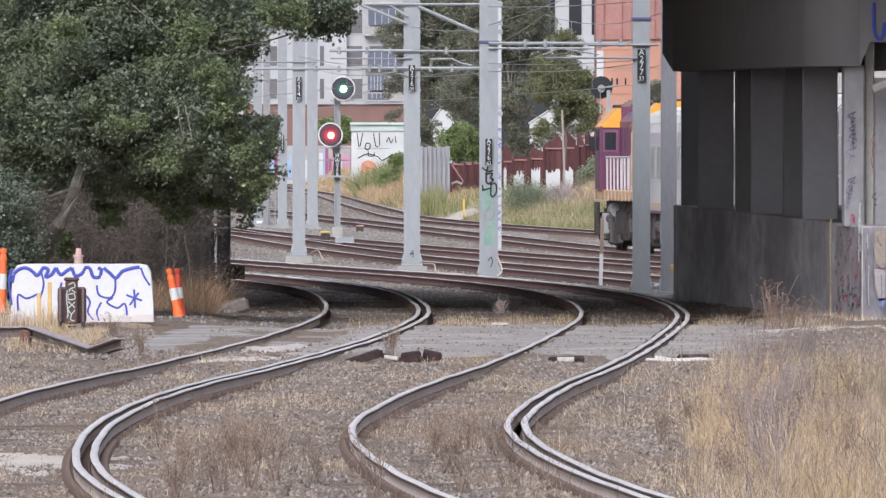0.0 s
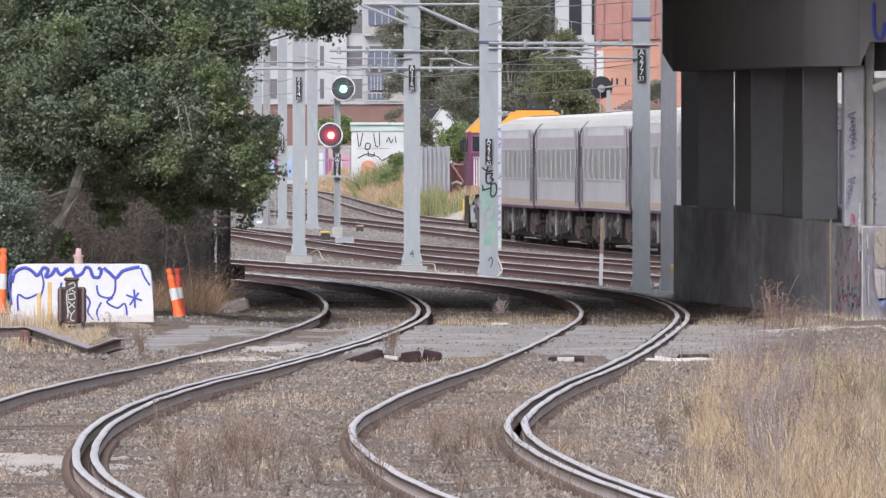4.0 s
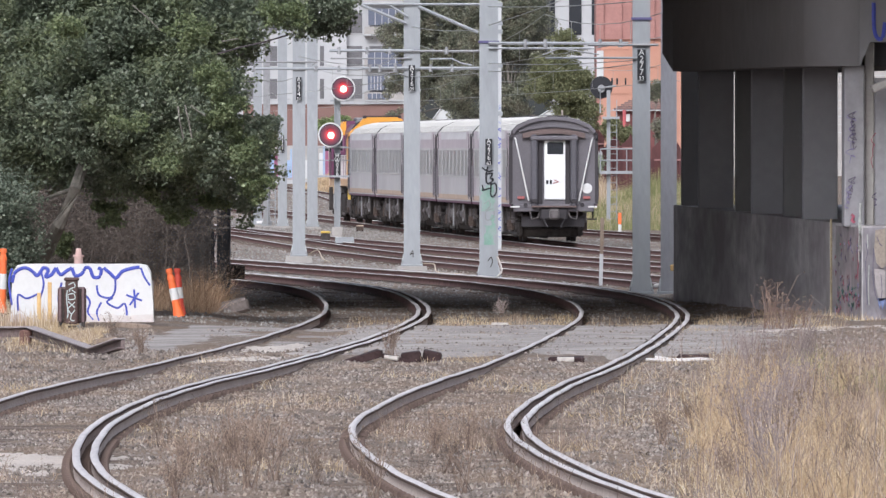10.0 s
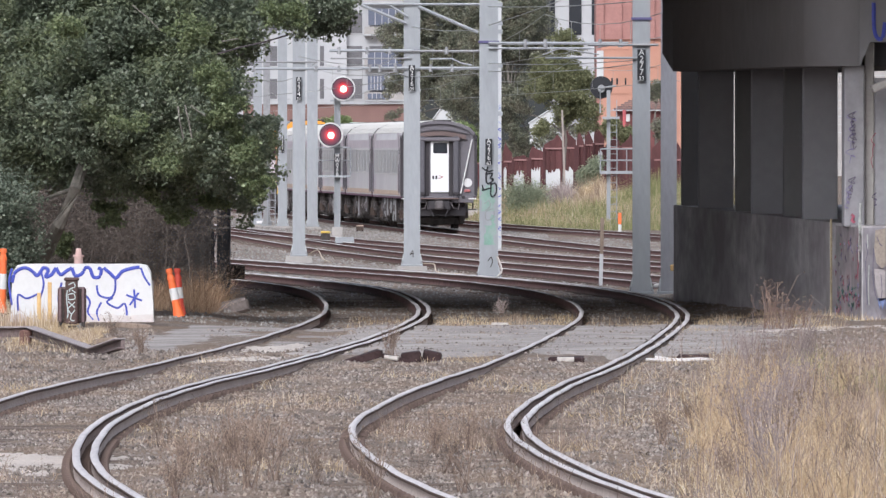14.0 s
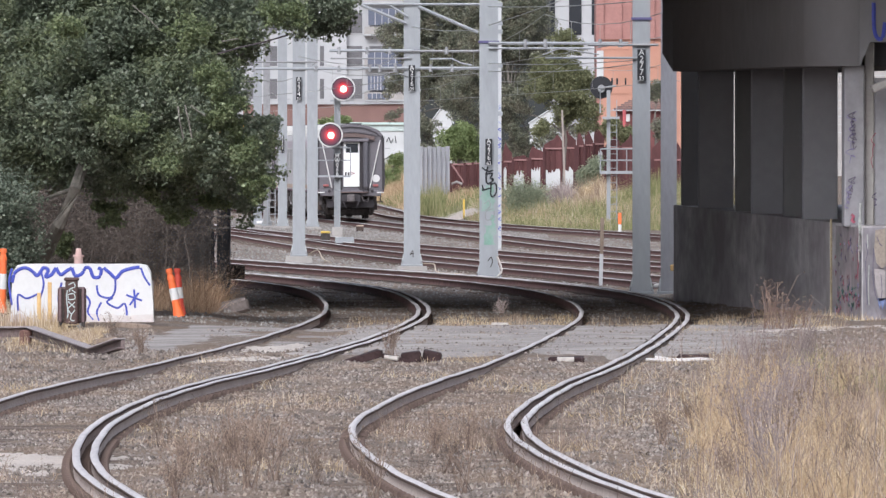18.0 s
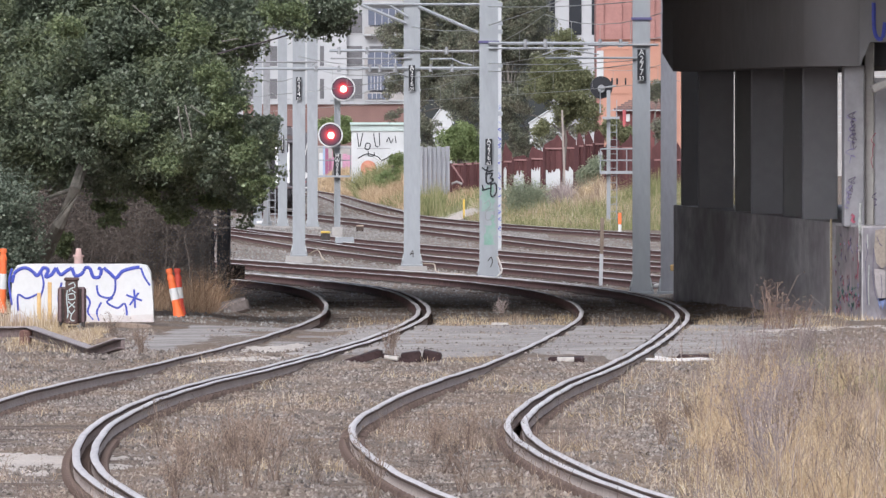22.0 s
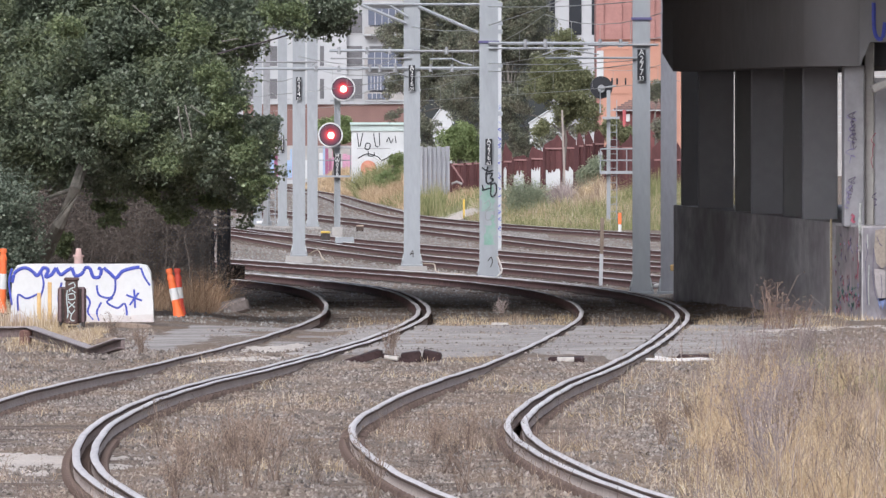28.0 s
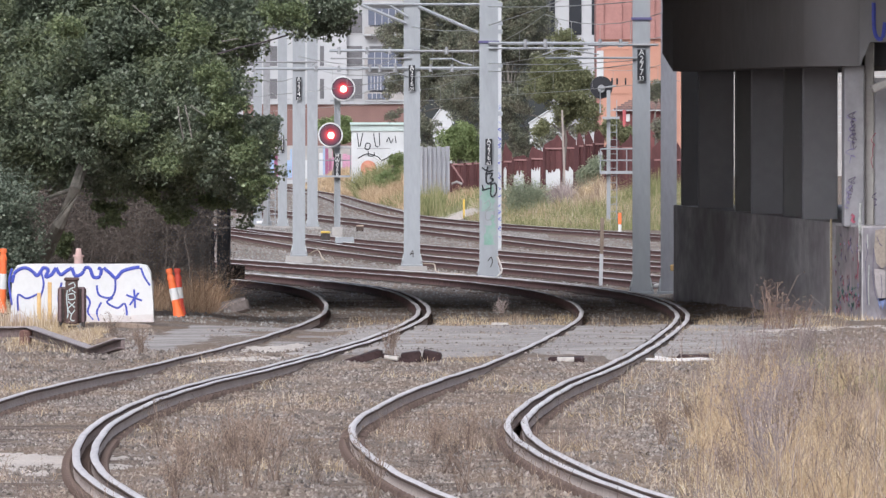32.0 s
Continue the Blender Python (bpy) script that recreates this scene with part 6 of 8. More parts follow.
M2 = weed(3.664, 146, 0.75, 62, 24, "grey-mauve branching weed among dry grass", M_MAUVE)
for k, (src, x, y) in enumerate(((M1, 3.174, 134), (M2, 2.896, 140), (M1, 4.058, 152), (M2, 2.724, 118), (M1, 3.887, 160), (M2, 3.788, 132), (M2, 3.633, 166), (M1, 4.334, 170), (M2, 4.759, 156))):
    copy_thing(src, pose(x, y, float(ground_z(x, y)), 0, 0, 55 * k))
for k in range(6):
    x, y = 4.72 + 0.105 * k + 0.03 * math.sin(k * 2.7), 206.5 - 0.25 * (k % 3)
    weed(x, y, 0.60 + 0.26 * math.sin(k * 1.1 + 0.2), 20 + k, 9, "tall dry reddish weed against the bridge plinth", M_RUSTSTEM)
weed(0.96, 236, 0.24, 40, 14, "pale pink spiky weed between the tracks", M_PALEPINK)
# verge beyond the lines; a bare path crosses it beside the track
def verge_ok(x, y):
    return (x > t6(y) + np.where(y < 600, 1.6, 1.9)) & ((y < 642) | (x > t6(y) + 3.2))


xy = scatter(56000, 37, -2.5, 14.0, 572, 672, lambda x, y, r: verge_ok(x, y) & (r < 0.5 + 0.5 * patchy(x, y, 0.4)))
field("verge_grass", "tall green and straw grass before the rust-red fence", xy, 0.5, 0.013, M_GREENGRASS, 11, 1.0)
xy = scatter(34000, 42, -2.5, 14.0, 578, 668, lambda x, y, r: verge_ok(x, y) & (r < step(0.4, 0.8, patchy(x, y, 0.7))))
field("verge_grass", "straw-coloured seeding grass on the verge", xy, 0.55, 0.012, M_STRAW, 18, 1.0)
for n, sd, a, b, c, d, hh, mat, label in ((1500, 61, 4.3, 5.8, 628, 640, 0.8, M_MAUVE, "tall mauve seeding weeds before the fence"), (1700, 62, 5.7, 7.2, 626, 642, 0.95, M_STRAW, "tall straw seeding grass before the fence"),
                                          (1300, 63, 8.2, 9.9, 628, 645, 1.15, M_GREENGRASS, "tall green rushes beside the signal"), (1000, 64, 1.9, 2.9, 630, 650, 0.7, M_STRAW, "straw tussock before the fence"),
                                          (900, 65, 10.1, 11.4, 630, 645, 1.1, M_GREENGRASS, "tall green rushes by the bridge")):
    field("verge_grass", label, scatter(n, sd, a, b, c, d), hh, 0.016, mat, sd, 0.8)
xy = scatter(4200, 66, -2.6, 2.4, 668, 752, lambda x, y, r: (x > t6(y) + 2.0) & (x < t6(y) + 5.5))
field("verge_grass", "green and straw grass beside the bare path", xy, 0.42, 0.016, M_GREENGRASS, 66, 0.9)
xy = scatter(5000, 67, -10.0, -1.0, 800, 900, lambda x, y, r: (x > t6(y) + 1.8) & (x < t6(y) + 4.0))
field("verge_weeds", "low green weeds at the foot of the bank", xy, 0.4, 0.025, M_GREENGRASS, 67, 0.9)
xy = scatter(60000, 38, -14.0, 3.0, 700, 1250, lambda x, y, r: (x > t6(y) + 1.9) & (x < t6(y) + 9))
field("verge_grass", "yellow dry grass bank along the far track", xy, 0.4, 0.03, M_GOLD, 12, 0.8)
xy = scatter(20000, 43, -9.216, -2.391, 948, 976, lambda x, y, r: x > t6(y) + 1.7)
field("verge_weeds", "tall green and yellow weeds before the white shed", xy, 1.5, 0.03, M_GREENGRASS, 19, 0.7)
xy = scatter(18000, 44, -8.622, -2.309, 870, 945, lambda x, y, r: x > t6(y) + 1.7)
field("verge_grass", "tall pale straw grass on the bank", xy, 0.8, 0.025, M_GOLD, 20, 0.9)
xy = scatter(1500, 45, -1.178, 0.028, 696, 712)
field("verge_grass", "tall rushy tussock before the grey fence", xy, 1.2, 0.022, M_GREENGRASS, 21, 0.25)
xy = scatter(3500, 46, 4.155, 4.915, 150, 176, lambda x, y, r: r < step(0.4, 0.7, patchy(x, y, 0.9)))
field("green_grass", "patch of still-green grass among straw", xy, 0.30, 0.006, M_GREENGRASS, 22, 0.5)
xy = scatter(2600, 47, -5.971, -4.829, 193, 205)
field("dry_grass", "pale dry grass round the guard rail", xy, 0.17, 0.006, M_STRAW, 23, 0.7)
xy = scatter(15000, 48, -8.6, -1.5, 181, 207, lambda x, y, r: ((x < -4.2) | (y < 189)) & (r < 0.35 + 0.65 * patchy(x, y, 1.1)))
tagged(stones("loose_gravel", xy, np.maximum(ground_z(xy[:, 0], xy[:, 1]) + bumps(xy[:, 0], xy[:, 1]), rail_z(xy[:, 1]) - 0.075), 0.026, M_STONE, 9), "loose brown gravel beside the crossing", "gravel", kind="stuff")
xy = scatter(2500, 49, -8.6, -4.4, 181, 196, lambda x, y, r: r < step(0.45, 0.7, patchy(x, y, 1.0)))
field("dry_weeds", "tufts of dry grass in the gravel", xy, 0.2, 0.005, M_STRAW, 24, 0.8)
xy = scatter(1300, 50, 3.435, 5.912, 203, 208.5, lambda x, y, r: r < step(0.35, 0.7, patchy(x, y, 1.6)))
field("dry_grass", "pale straw tufts at the plinth's foot", xy, 0.15, 0.005, M_STRAW, 25, 1.0)
rng7 = np.random.default_rng(77)
cs = np.stack([rng7.uniform(2.4, 4.6, 42), rng7.uniform(106, 162, 42)], -1)
cs = cs[cs[:, 0] > 2.2 + (cs[:, 1] - 115) * 0.020]
xy = (cs[:, None, :] + rng7.normal(size=(len(cs), 150, 2)) * np.array([0.16, 1.1])).reshape(-1, 2)
field("golden_grass", "golden grass standing among paler straw", xy, 0.46, 0.005, M_GOLD, 26, 0.7)
xy = scatter(9000, 51, 3.6, 7.4, 183, 207, lambda x, y, r: (x > t2(y) + 1.6) & (r < 0.25 + 0.75 * patchy(x, y, 1.2)))
tagged(stones("loose_gravel", xy, np.maximum(ground_z(xy[:, 0], xy[:, 1]), rail_z(xy[:, 1]) - 0.095), 0.027, M_STONE, 10), "loose grey gravel before the plinth", "gravel", kind="stuff")
BIG = bpy.data.objects["tree"]
o = BIG.matrix_basis.translation
for pts, rr in (([(-3.583, 222.4, 4.153), (-3.179, 222.4, 4.27), (-2.819, 222.4, 4.351), (-2.442, 222.4, 4.459)], 0.014),
                ([(-4.13, 219.6, 3.33), (-4.10, 219.5, 3.10), (-4.04, 219.5, 2.82)], 0.012), ([(-4.02, 219.6, 3.35), (-3.96, 219.5, 3.10), (-3.91, 219.5, 2.83)], 0.012), ([(-3.93, 219.6, 3.34), (-3.80, 219.5, 3.24), (-3.70, 219.5, 3.18)], 0.010),
                ([(-4.885, 221.6, 4.926), (-4.633, 221.5, 4.719), (-4.436, 221.5, 4.513)], 0.010),
                ([(-3.493, 222.4, 4.36), (-3.223, 222.4, 4.405)], 0.012)):
    part("twig", tube([Vector(p) - o for p in pts], rr, 5), M_TWIG if rr > 0.0125 else M_DULLBARK, BIG)
# highlight clumps on the crown, coloured as if lit
c, r = clumps([(-3.396, 220.6, 3.23, 0.35, 0.5, 0.40), (-3.13, 220.6, 2.68, 0.30, 0.5, 0.35), (-3.66, 220.4, 3.76, 0.30, 0.5, 0.30), (-2.95, 220.8, 2.15, 0.22, 0.4, 0.35), (-4.01, 220.4, 4.47, 0.35, 0.5, 0.25), (-4.3, 220.4, 2.40, 0.25, 0.4, 0.2), (-2.6, 222.0, 4.75, 0.5, 0.5, 0.18), (-5.9, 220.6, 4.6, 0.3, 0.4, 0.2), (-4.9, 220.4, 3.1, 0.25, 0.4, 0.2)], 150, 78)
# low sprays under the crown, coloured as if lit
dc, dr = clumps([(-5.29, 224, 1.69, 0.28, 0.5, 0.22), (-5.15, 224, 1.5, 0.15, 0.3, 0.12), (-4.256, 224, 1.74, 0.32, 0.5, 0.22), (-4.6, 224, 1.95, 0.3, 0.5, 0.2), (-6.05, 224, 1.15, 0.2, 0.3, 0.22), (-3.6, 224, 1.9, 0.3, 0.5, 0.2)], 70, 93)
leaves("crown", [Vector(p) - o for p in dc], np.array(dr) * 0.35, 5200, 0.06, M_LEAF_LIT, BIG, seed=94)
dc, dr = clumps([(-2.95, 232, 3.0, 0.22, 0.5, 0.18), (-2.8, 232, 3.12, 0.12, 0.4, 0.10)], 16, 91)
leaves("crown", [Vector(p) - o for p in dc], np.array(dr) * 0.45, 1800, 0.06, M_LEAF_BUSH, BIG, seed=92)
leaves("crown", [Vector(p) - o for p in c], np.array(r) * 0.42, 11000, 0.055, M_LEAF_LIT, BIG, seed=79)


# ---- fence and buildings behind the railway ----
M_FENCEGREY = surface("grey_corrugated_steel", (0.36, 0.36, 0.385), 0.6, 0.3, var=0.08, big=0.8, bump_s=0.05)
M_APART = surface("pale_render", (0.46, 0.46, 0.475), 0.85, var=0.04, big=0.2, bump_s=0.05)
M_FASCIA = surface("brown_brick_fascia", (0.225, 0.135, 0.12), 0.85, var=0.12, big=0.5, bump_s=0.1)
M_PINKBRICK = surface("pink_brick", (0.37, 0.195, 0.175), 0.9, var=0.12, big=0.3, fine=3.0, bump_s=0.1)
M_ORANGEWALL = surface("orange_render", (0.50, 0.265, 0.195), 0.85, var=0.05, big=0.3, bump_s=0.05)
M_MINT = surface("pale_mint_trim", (0.50, 0.62, 0.58), 0.7, var=0.05, bump_s=0)


M_RUSTPOST = surface("dark_rusty_post", (0.085, 0.035, 0.036), 0.8, var=0.2, bump_s=0.1)
M_RUSTCAP = surface("faded_red_rail", (0.30, 0.165, 0.16), 0.7, var=0.1, bump_s=0)


def fence():
    """Sheets of uneven height behind a pale rail, some cut to a point above it, between darker posts."""
    fn = thing("steel_fence", pose(0, 0, 0), "rust-red steel sheet fence with white painted-over patches", "fence")
    rng = random.Random(5)
    a, b = Vector((0.396, 760.0)), Vector((11.612, 680.0))
    # near edge, far edge, rail height, point height
    bays = [(0.396, 1.153, 1.993, 0.0), (1.153, 1.574, 2.025, 0.0), (1.574, 2.351, 2.057, 0.0), (2.351, 3.114, 2.089, 0.0),
            (3.114, 3.634, 2.153, 3.226), (3.634, 4.437, 2.244, 2.511), (4.437, 5.171, 2.305, 3.012), (5.171, 6.111, 2.834, 3.566),
            (6.111, 6.763, 2.861, 3.788), (6.763, 7.138, 2.946, 3.955), (7.138, 7.566, 3.002, 4.179), (7.566, 8.094, 3.057, 4.0),
            (8.094, 8.789, 2.855, 3.48), (8.789, 9.484, 2.853, 3.585), (9.484, 10.182, 2.488, 2.851), (10.182, 10.866, 2.268, 3.291), (10.866, 11.612, 2.271, 3.121)]
    for i, (x0, x1, rail_h, point) in enumerate(bays):
        x = (x0 + x1) / 2
        y = a.y + (b.y - a.y) * (x - a.x) / (b.x - a.x)
        z0 = float(ground_z(x, y)) - 0.2
        h, w = rail_h - z0, (x1 - x0) / 2
        n = max(2, round(2 * w / 0.28))
        for k in range(n):
            p = part("fence_panel", prism([(-w / n, 0), (-w / n * 0.5, -0.035), (w / n * 0.5, -0.035), (w / n, 0), (w / n, 0.02), (-w / n, 0.02)], h - 0.02 - 0.05 * rng.random(), "z", 0), M_RUSTFENCE, fn)
            p.matrix_basis = pose(x0 + (2 * k + 1) * w / n, y, z0)
        if point:
            t = point - rail_h
            m = rng.uniform(-0.6, 0.6) * w
            q0, q1 = rng.uniform(0.15, 0.55), rng.uniform(0.15, 0.55)
            p = part("fence_sheet", prism([(-w, -0.1), (-w, t * q0), (m - w * 0.3, t * (0.55 + q0 * 0.6)), (m, t), (m + w * 0.25, t * (0.5 + q1 * 0.6)), (w, t * q1), (w, -0.1)], 0.03, "y", 0), M_RUSTFENCE, fn, "pointed upper sheet")
            p.matrix_basis = pose(x, y + 0.05, rail_h)
        r = part("fence_rail", box(x1 - x0, 0.08, 0.085, 0, -0.07, 0), M_RUSTCAP, fn)
        r.matrix_basis = pose(x, y, rail_h - 0.05)
        q = part("fence_post", box(0.12 if i % 3 else 0.24, 0.12, h + 0.05, 0, -0.1, 0), M_RUSTPOST, fn)
        q.matrix_basis = pose(x0, y, z0)
    d = part("fence_brace", tube([(0.485, 757.0, 1.963), (1.152, 756.5, 0.961)], 0.05, 4), M_RUSTCAP, fn)
    d = part("notice_board", box(0.16, 0.03, 1.028, 1.421, 753.8, 0.454), M_NOTICE, fn, "pale blue notice strip")
    d = part("wire_bundle", tube([(0.484, 756.0, 0.935), (0.726, 755.8, 1.057), (1.029, 755.8, 0.935)], 0.07, 6), M_CONCRETE_PALE, fn, "pale rubble bag at the fence foot")

    def patch(px0, px1, z1, z0):
        bay = [q for q in bays if q[0] <= (px0 + px1) / 2 < q[1]][0]
        y = a.y + (b.y - a.y) * ((bay[0] + bay[1]) / 2 - a.x) / (b.x - a.x) - 0.06
        w = px1 - px0
        m = 11
        pts = [(-w / 2, 0)] + [(-w / 2 + w * j / m, z1 - z0 + rng.uniform(-0.22, 0.08)) for j in range(m + 1)] + [(w / 2, 0)]
        o = part("paint_patch", prism(pts, 0.015, "y", 0), M_WEATHERBOARD, fn, "white painted-over patch")
        o.matrix_basis = pose((px0 + px1) / 2, y - 0.05, z0)
    for q in ((3.034, 3.331, 1.827, 0.369), (3.644, 4.206, 1.622, 0.378), (4.495, 5.024, 1.836, 0.396),
              (5.275, 6.003, 1.726, 0.385), (6.127, 6.618, 1.82, 0.375), (7.763, 7.991, 2.686, 1.772)):
        patch(*q)


M_WEATHERBOARD = surface("weatherboard_white", (0.57, 0.575, 0.58), 0.8, var=0.05, big=0.5, bump_s=0.05)
M_NOTICE = surface("pale_blue_paint", (0.35, 0.45, 0.65), 0.6, var=0.1, bump_s=0)
fence()


def grey_fence():
    fn = thing("corrugated_fence", pose(0, 0, 0), "grey corrugated steel fence panels", "fence")
    for i in range(7):
        x = -1.206 + i * 0.241
        p = part("fence_panel", prism([(-0.11, 0), (-0.06, 0.05), (0.0, 0.05), (0.06, 0), (0.12, 0), (0.12, 0.02), (-0.11, 0.02)], 2.592 - 0.05 * (i % 2), "z", 0), M_FENCEGREY, fn)
        p.matrix_basis = pose(x, 752 + i * 0.3, 0.369)


grey_fence()


def block(name, label, x0, x1, z0, z1, y, depth, mat, category="building", kind=""):
    b = thing(name, pose((x0 + x1) / 2, y, z0), label, category, kind=kind)
    part("wall", box(x1 - x0, depth, z1 - z0, 0, depth / 2, 0), mat, b)
    return b


def openings(b, x0, z0, rows):
    for x, z, ww, hh in rows:
        win = part("window", box(ww, 0.10, hh, x - x0, -0.03, z - z0), M_PALEGLASS, b)
        part("frame", box(ww + 0.12, 0.06, 0.08, x - x0, -0.07, z - z0 - 0.08), M_APART, win)


# far windows lightened: distance haze put into the glass colour
M_PALEGLASS = surface("hazy_glazing", (0.15, 0.145, 0.155), 0.35, var=0.3, big=0.4, bump_s=0)
M_BLUEGLASS = surface("blue_grey_glazing", (0.13, 0.145, 0.20), 0.3, var=0.2, big=0.5, bump_s=0)


def apartments():
    y = 1420.0
    x0, x1, z0 = -22.996, -2.22, -0.6
    b = block("apartment_building", "pale multi-storey apartment building with dark windows", x0, x1, z0, 24.0, y, 14, M_APART)
    xc = (x0 + x1) / 2
    rows = []
    for px, w in ((-19.296, 1.2), (-17.304, 1.2), (-11.896, 1.0), (-8.936, 1.6), (-6.603, 1.6), (-4.497, 2.0)):
        for f in range(7):
            zz = 8.064 + f * 3.3
            rows.append((px, zz, w, 2.0))
    openings(b, xc, z0, rows)
    for v0, v1, u0, u1 in ((15.464, 17.115, -7.513, -4.098), (11.195, 13.016, -7.57, -4.098), (8.918, 10.398, -7.57, -5.92), (8.007, 8.577, -7.57, -5.35)):
        win = part("window", box(u1 - u0, 0.1, v1 - v0, (u0 + u1) / 2 - xc, -1.25, v0 - z0), M_BLUEGLASS, b, "wide blue-grey glazing strip")
        for k in range(1, 5):
            part("mullion", box(0.08, 0.05, v1 - v0, u0 - xc + (u1 - u0) * k / 5, -1.32, v0 - z0), M_APART, win)
    for f in range(7):
        s = part("balcony", box(5.692, 1.2, 0.18, -5.066 - xc, -0.6, 7.78 - z0 + f * 3.3), M_APART, b)
        part("balustrade", box(5.692, 0.05, 0.75, -5.066 - xc, -1.17, 7.78 - z0 + f * 3.3 + 0.18), M_CONCRETE_PALE, s)
    part("lift_tower", box(2.277, 1.0, 22, -8.936 - xc - 1.9, -0.5, 0), M_APART, b)


apartments()
low = block("low_building", "long low brown brick building with pale roof edge", -18.447, -3.074, 0.3, 7.081, 1300, 10, M_FASCIA)
part("roof_edge", box(15.372, 0.3, 0.12, 0, -0.15, 7.134 - 0.3), M_APART, low)


M_SALMON = surface("salmon_spray_paint", (0.62, 0.27, 0.19), 0.7, var=0.15, bump_s=0)

M_PALEMINTBOARD = surface("pale_mint_board", (0.50, 0.57, 0.55), 0.8, var=0.06, bump_s=0.05)


def shed():
    y = 985.0
    x0, x1 = -6.396, -2.685
    z0 = 0.2
    s = block("white_shed", "white shed with mint roof edge and black scrawl", x0, x1, z0, 4.535, y, 6, M_WEATHERBOARD, "shed")
    part("roof_edge", box(x1 - x0 + 0.2, 0.4, 0.16, 0, -0.1, 4.575 - z0), M_MINT, s)
    part("eaves_board", box(x1 - x0 + 0.1, 0.1, 0.42, 0, -0.06, 4.13 - z0, 0.01), M_PALEMINTBOARD, s, "pale mint board under the roof")
    xc = (x0 + x1) / 2
    u = lambda px, py: ((px - 784) * 985 / 24947 - xc, 2.6 - (py * 0.8 + 63 - 271) * 985 / 24947 - z0)
    scrawl(s, M_BLACK, [[u(632, 216), u(635, 246)], [u(642, 216), u(637, 246)], [u(648, 238), u(646, 250), u(653, 252), u(655, 240), u(648, 238)], [u(661, 216), u(665, 244), u(670, 246)], [u(671, 216), u(672, 244)],
                        [u(684, 236), u(688, 226), u(692, 238), u(696, 228)], [u(699, 222), u(701, 238)], [u(652, 256), u(652, 266), u(662, 266), u(662, 258)], [u(633, 272), u(650, 262), u(668, 268), u(676, 276), u(690, 268)]], -0.04, 0.03)
    part("scrawl_outline", tube([(*[u(632, 250)[0], -0.03], u(632, 250)[1]), (*[u(690, 250)[0], -0.03], u(690, 250)[1])], 0.012, 4), M_GALVDARK, s)
    part("paint_blob", cyl(0.55, 0.55, (-5.212 - xc, -0.02, 1.534 - z0), (-5.212 - xc, -0.05, 1.534 - z0), 20), M_SALMON, s, "salmon sprayed shape")


shed()


def painted_wall():
    y = 1264.0
    w = thing("painted_wall", pose(0, y, 0.2), "low wall sprayed in pink, blue and white", "wall")
    part("panel", box(8.107, 0.2, 3.259 - 0.2, -11.603, 0, 0), M_CONCRETE_PALE, w)
    pink = surface("pink_spray_paint", (0.52, 0.27, 0.37), 0.7, var=0.2, big=1.0, bump_s=0)
    blue = surface("sky_blue_spray_paint", (0.32, 0.42, 0.60), 0.7, var=0.2, big=1.0, bump_s=0)
    plum = surface("plum_spray_paint", (0.32, 0.12, 0.20), 0.7, var=0.2, big=1.0, bump_s=0)
    rr = random.Random(12)
    x = -15.5
    while x < -7.7:
        wd = rr.uniform(0.15, 0.6)
        m = rr.choice((pink, blue, plum, M_WEATHERBOARD, M_CONCRETE_PALE, blue, pink))
        part("paint_panel", box(wd * 0.92, 0.03, rr.uniform(1.5, 2.9), x + wd / 2, -0.12, rr.uniform(0.02, 0.2)), m, w)
        x += wd


painted_wall()


def orange_building():
    y = 1000.0
    x0, x1 = 10.863, 23.5
    b = block("brick_building", "pink brick and orange rendered building", x0, x1, -0.3, 16.0, y, 12, M_PINKBRICK)
    xc = (x0 + x1) / 2
    part("rendered_wall", box(x1 - x0 - 0.3, 0.15, 10.657 + 0.3, 0.2, -0.05, 0), M_ORANGEWALL, b, "orange rendered lower wall")
    part("ledge", box(x1 - x0, 0.3, 0.1, 0.2, -0.2, 10.657 + 0.3), M_PINKBRICK, b)
    for v in (9.935, 8.653, 6.809):
        part("string_course", box(x1 - x0 - 0.3, 0.06, 0.06, 0.2, -0.16, v + 0.3), M_ORANGEWALL, b)
    for px in (11.384, 12.667, 13.388, 14.992):
        part("down_pipe", cyl(0.05, 0.05, (px - xc, -0.2, 10.336 + 0.3), (px - xc, -0.2, 15.0), 6), M_PINKBRICK, b)
    for px, v in ((15.072, 6.568),):
        part("window", box(0.45, 0.1, 0.9, px - xc, -0.15, v + 0.3), M_APART, b)
    part("corner_strip", box(0.481, 0.1, 2.405, 11.143 - xc, -0.18, 7.45 + 0.3), M_WEATHERBOARD, b)
    for px in (11.985, 12.346, 12.947):
        part("window", box(0.12, 0.1, 0.45, px - xc, -0.15, 7.45 + 0.3), M_GLASS, b)


orange_building()


def red_house():
    """Small brick house over the fence: tiled roof rising away, pale gutter, one window."""
    y = 800.0
    x0, x1 = 9.877, 13.019
    xc = (x0 + x1) / 2
    h = thing("brick_house", pose(xc, y, 0.2), "small red brick house with tiled roof behind the fence", "house")
    ev = 5.005 - 0.2
    part("wall", box(x1 - x0, 5.0, ev, 0, 2.5, 0), M_REDBRICK, h)
    part("gutter", box(x1 - x0 + 0.5, 0.16, 0.10, 0, -0.3, ev - 0.02), M_APART, h)
    part("window", box(0.22, 0.08, 0.42, 10.486 - xc, -0.02, ev - 0.62), M_WHITE, h, "white window frame")
    n = 7
    for k in range(n):
        part("roof_course", box(x1 - x0 + 0.4 - 0.22 * k, 0.4, 0.09, 0.1 * k, -0.2 + 0.33 * k, ev + 0.05 + 0.115 * k), M_ROOFTILE, h)


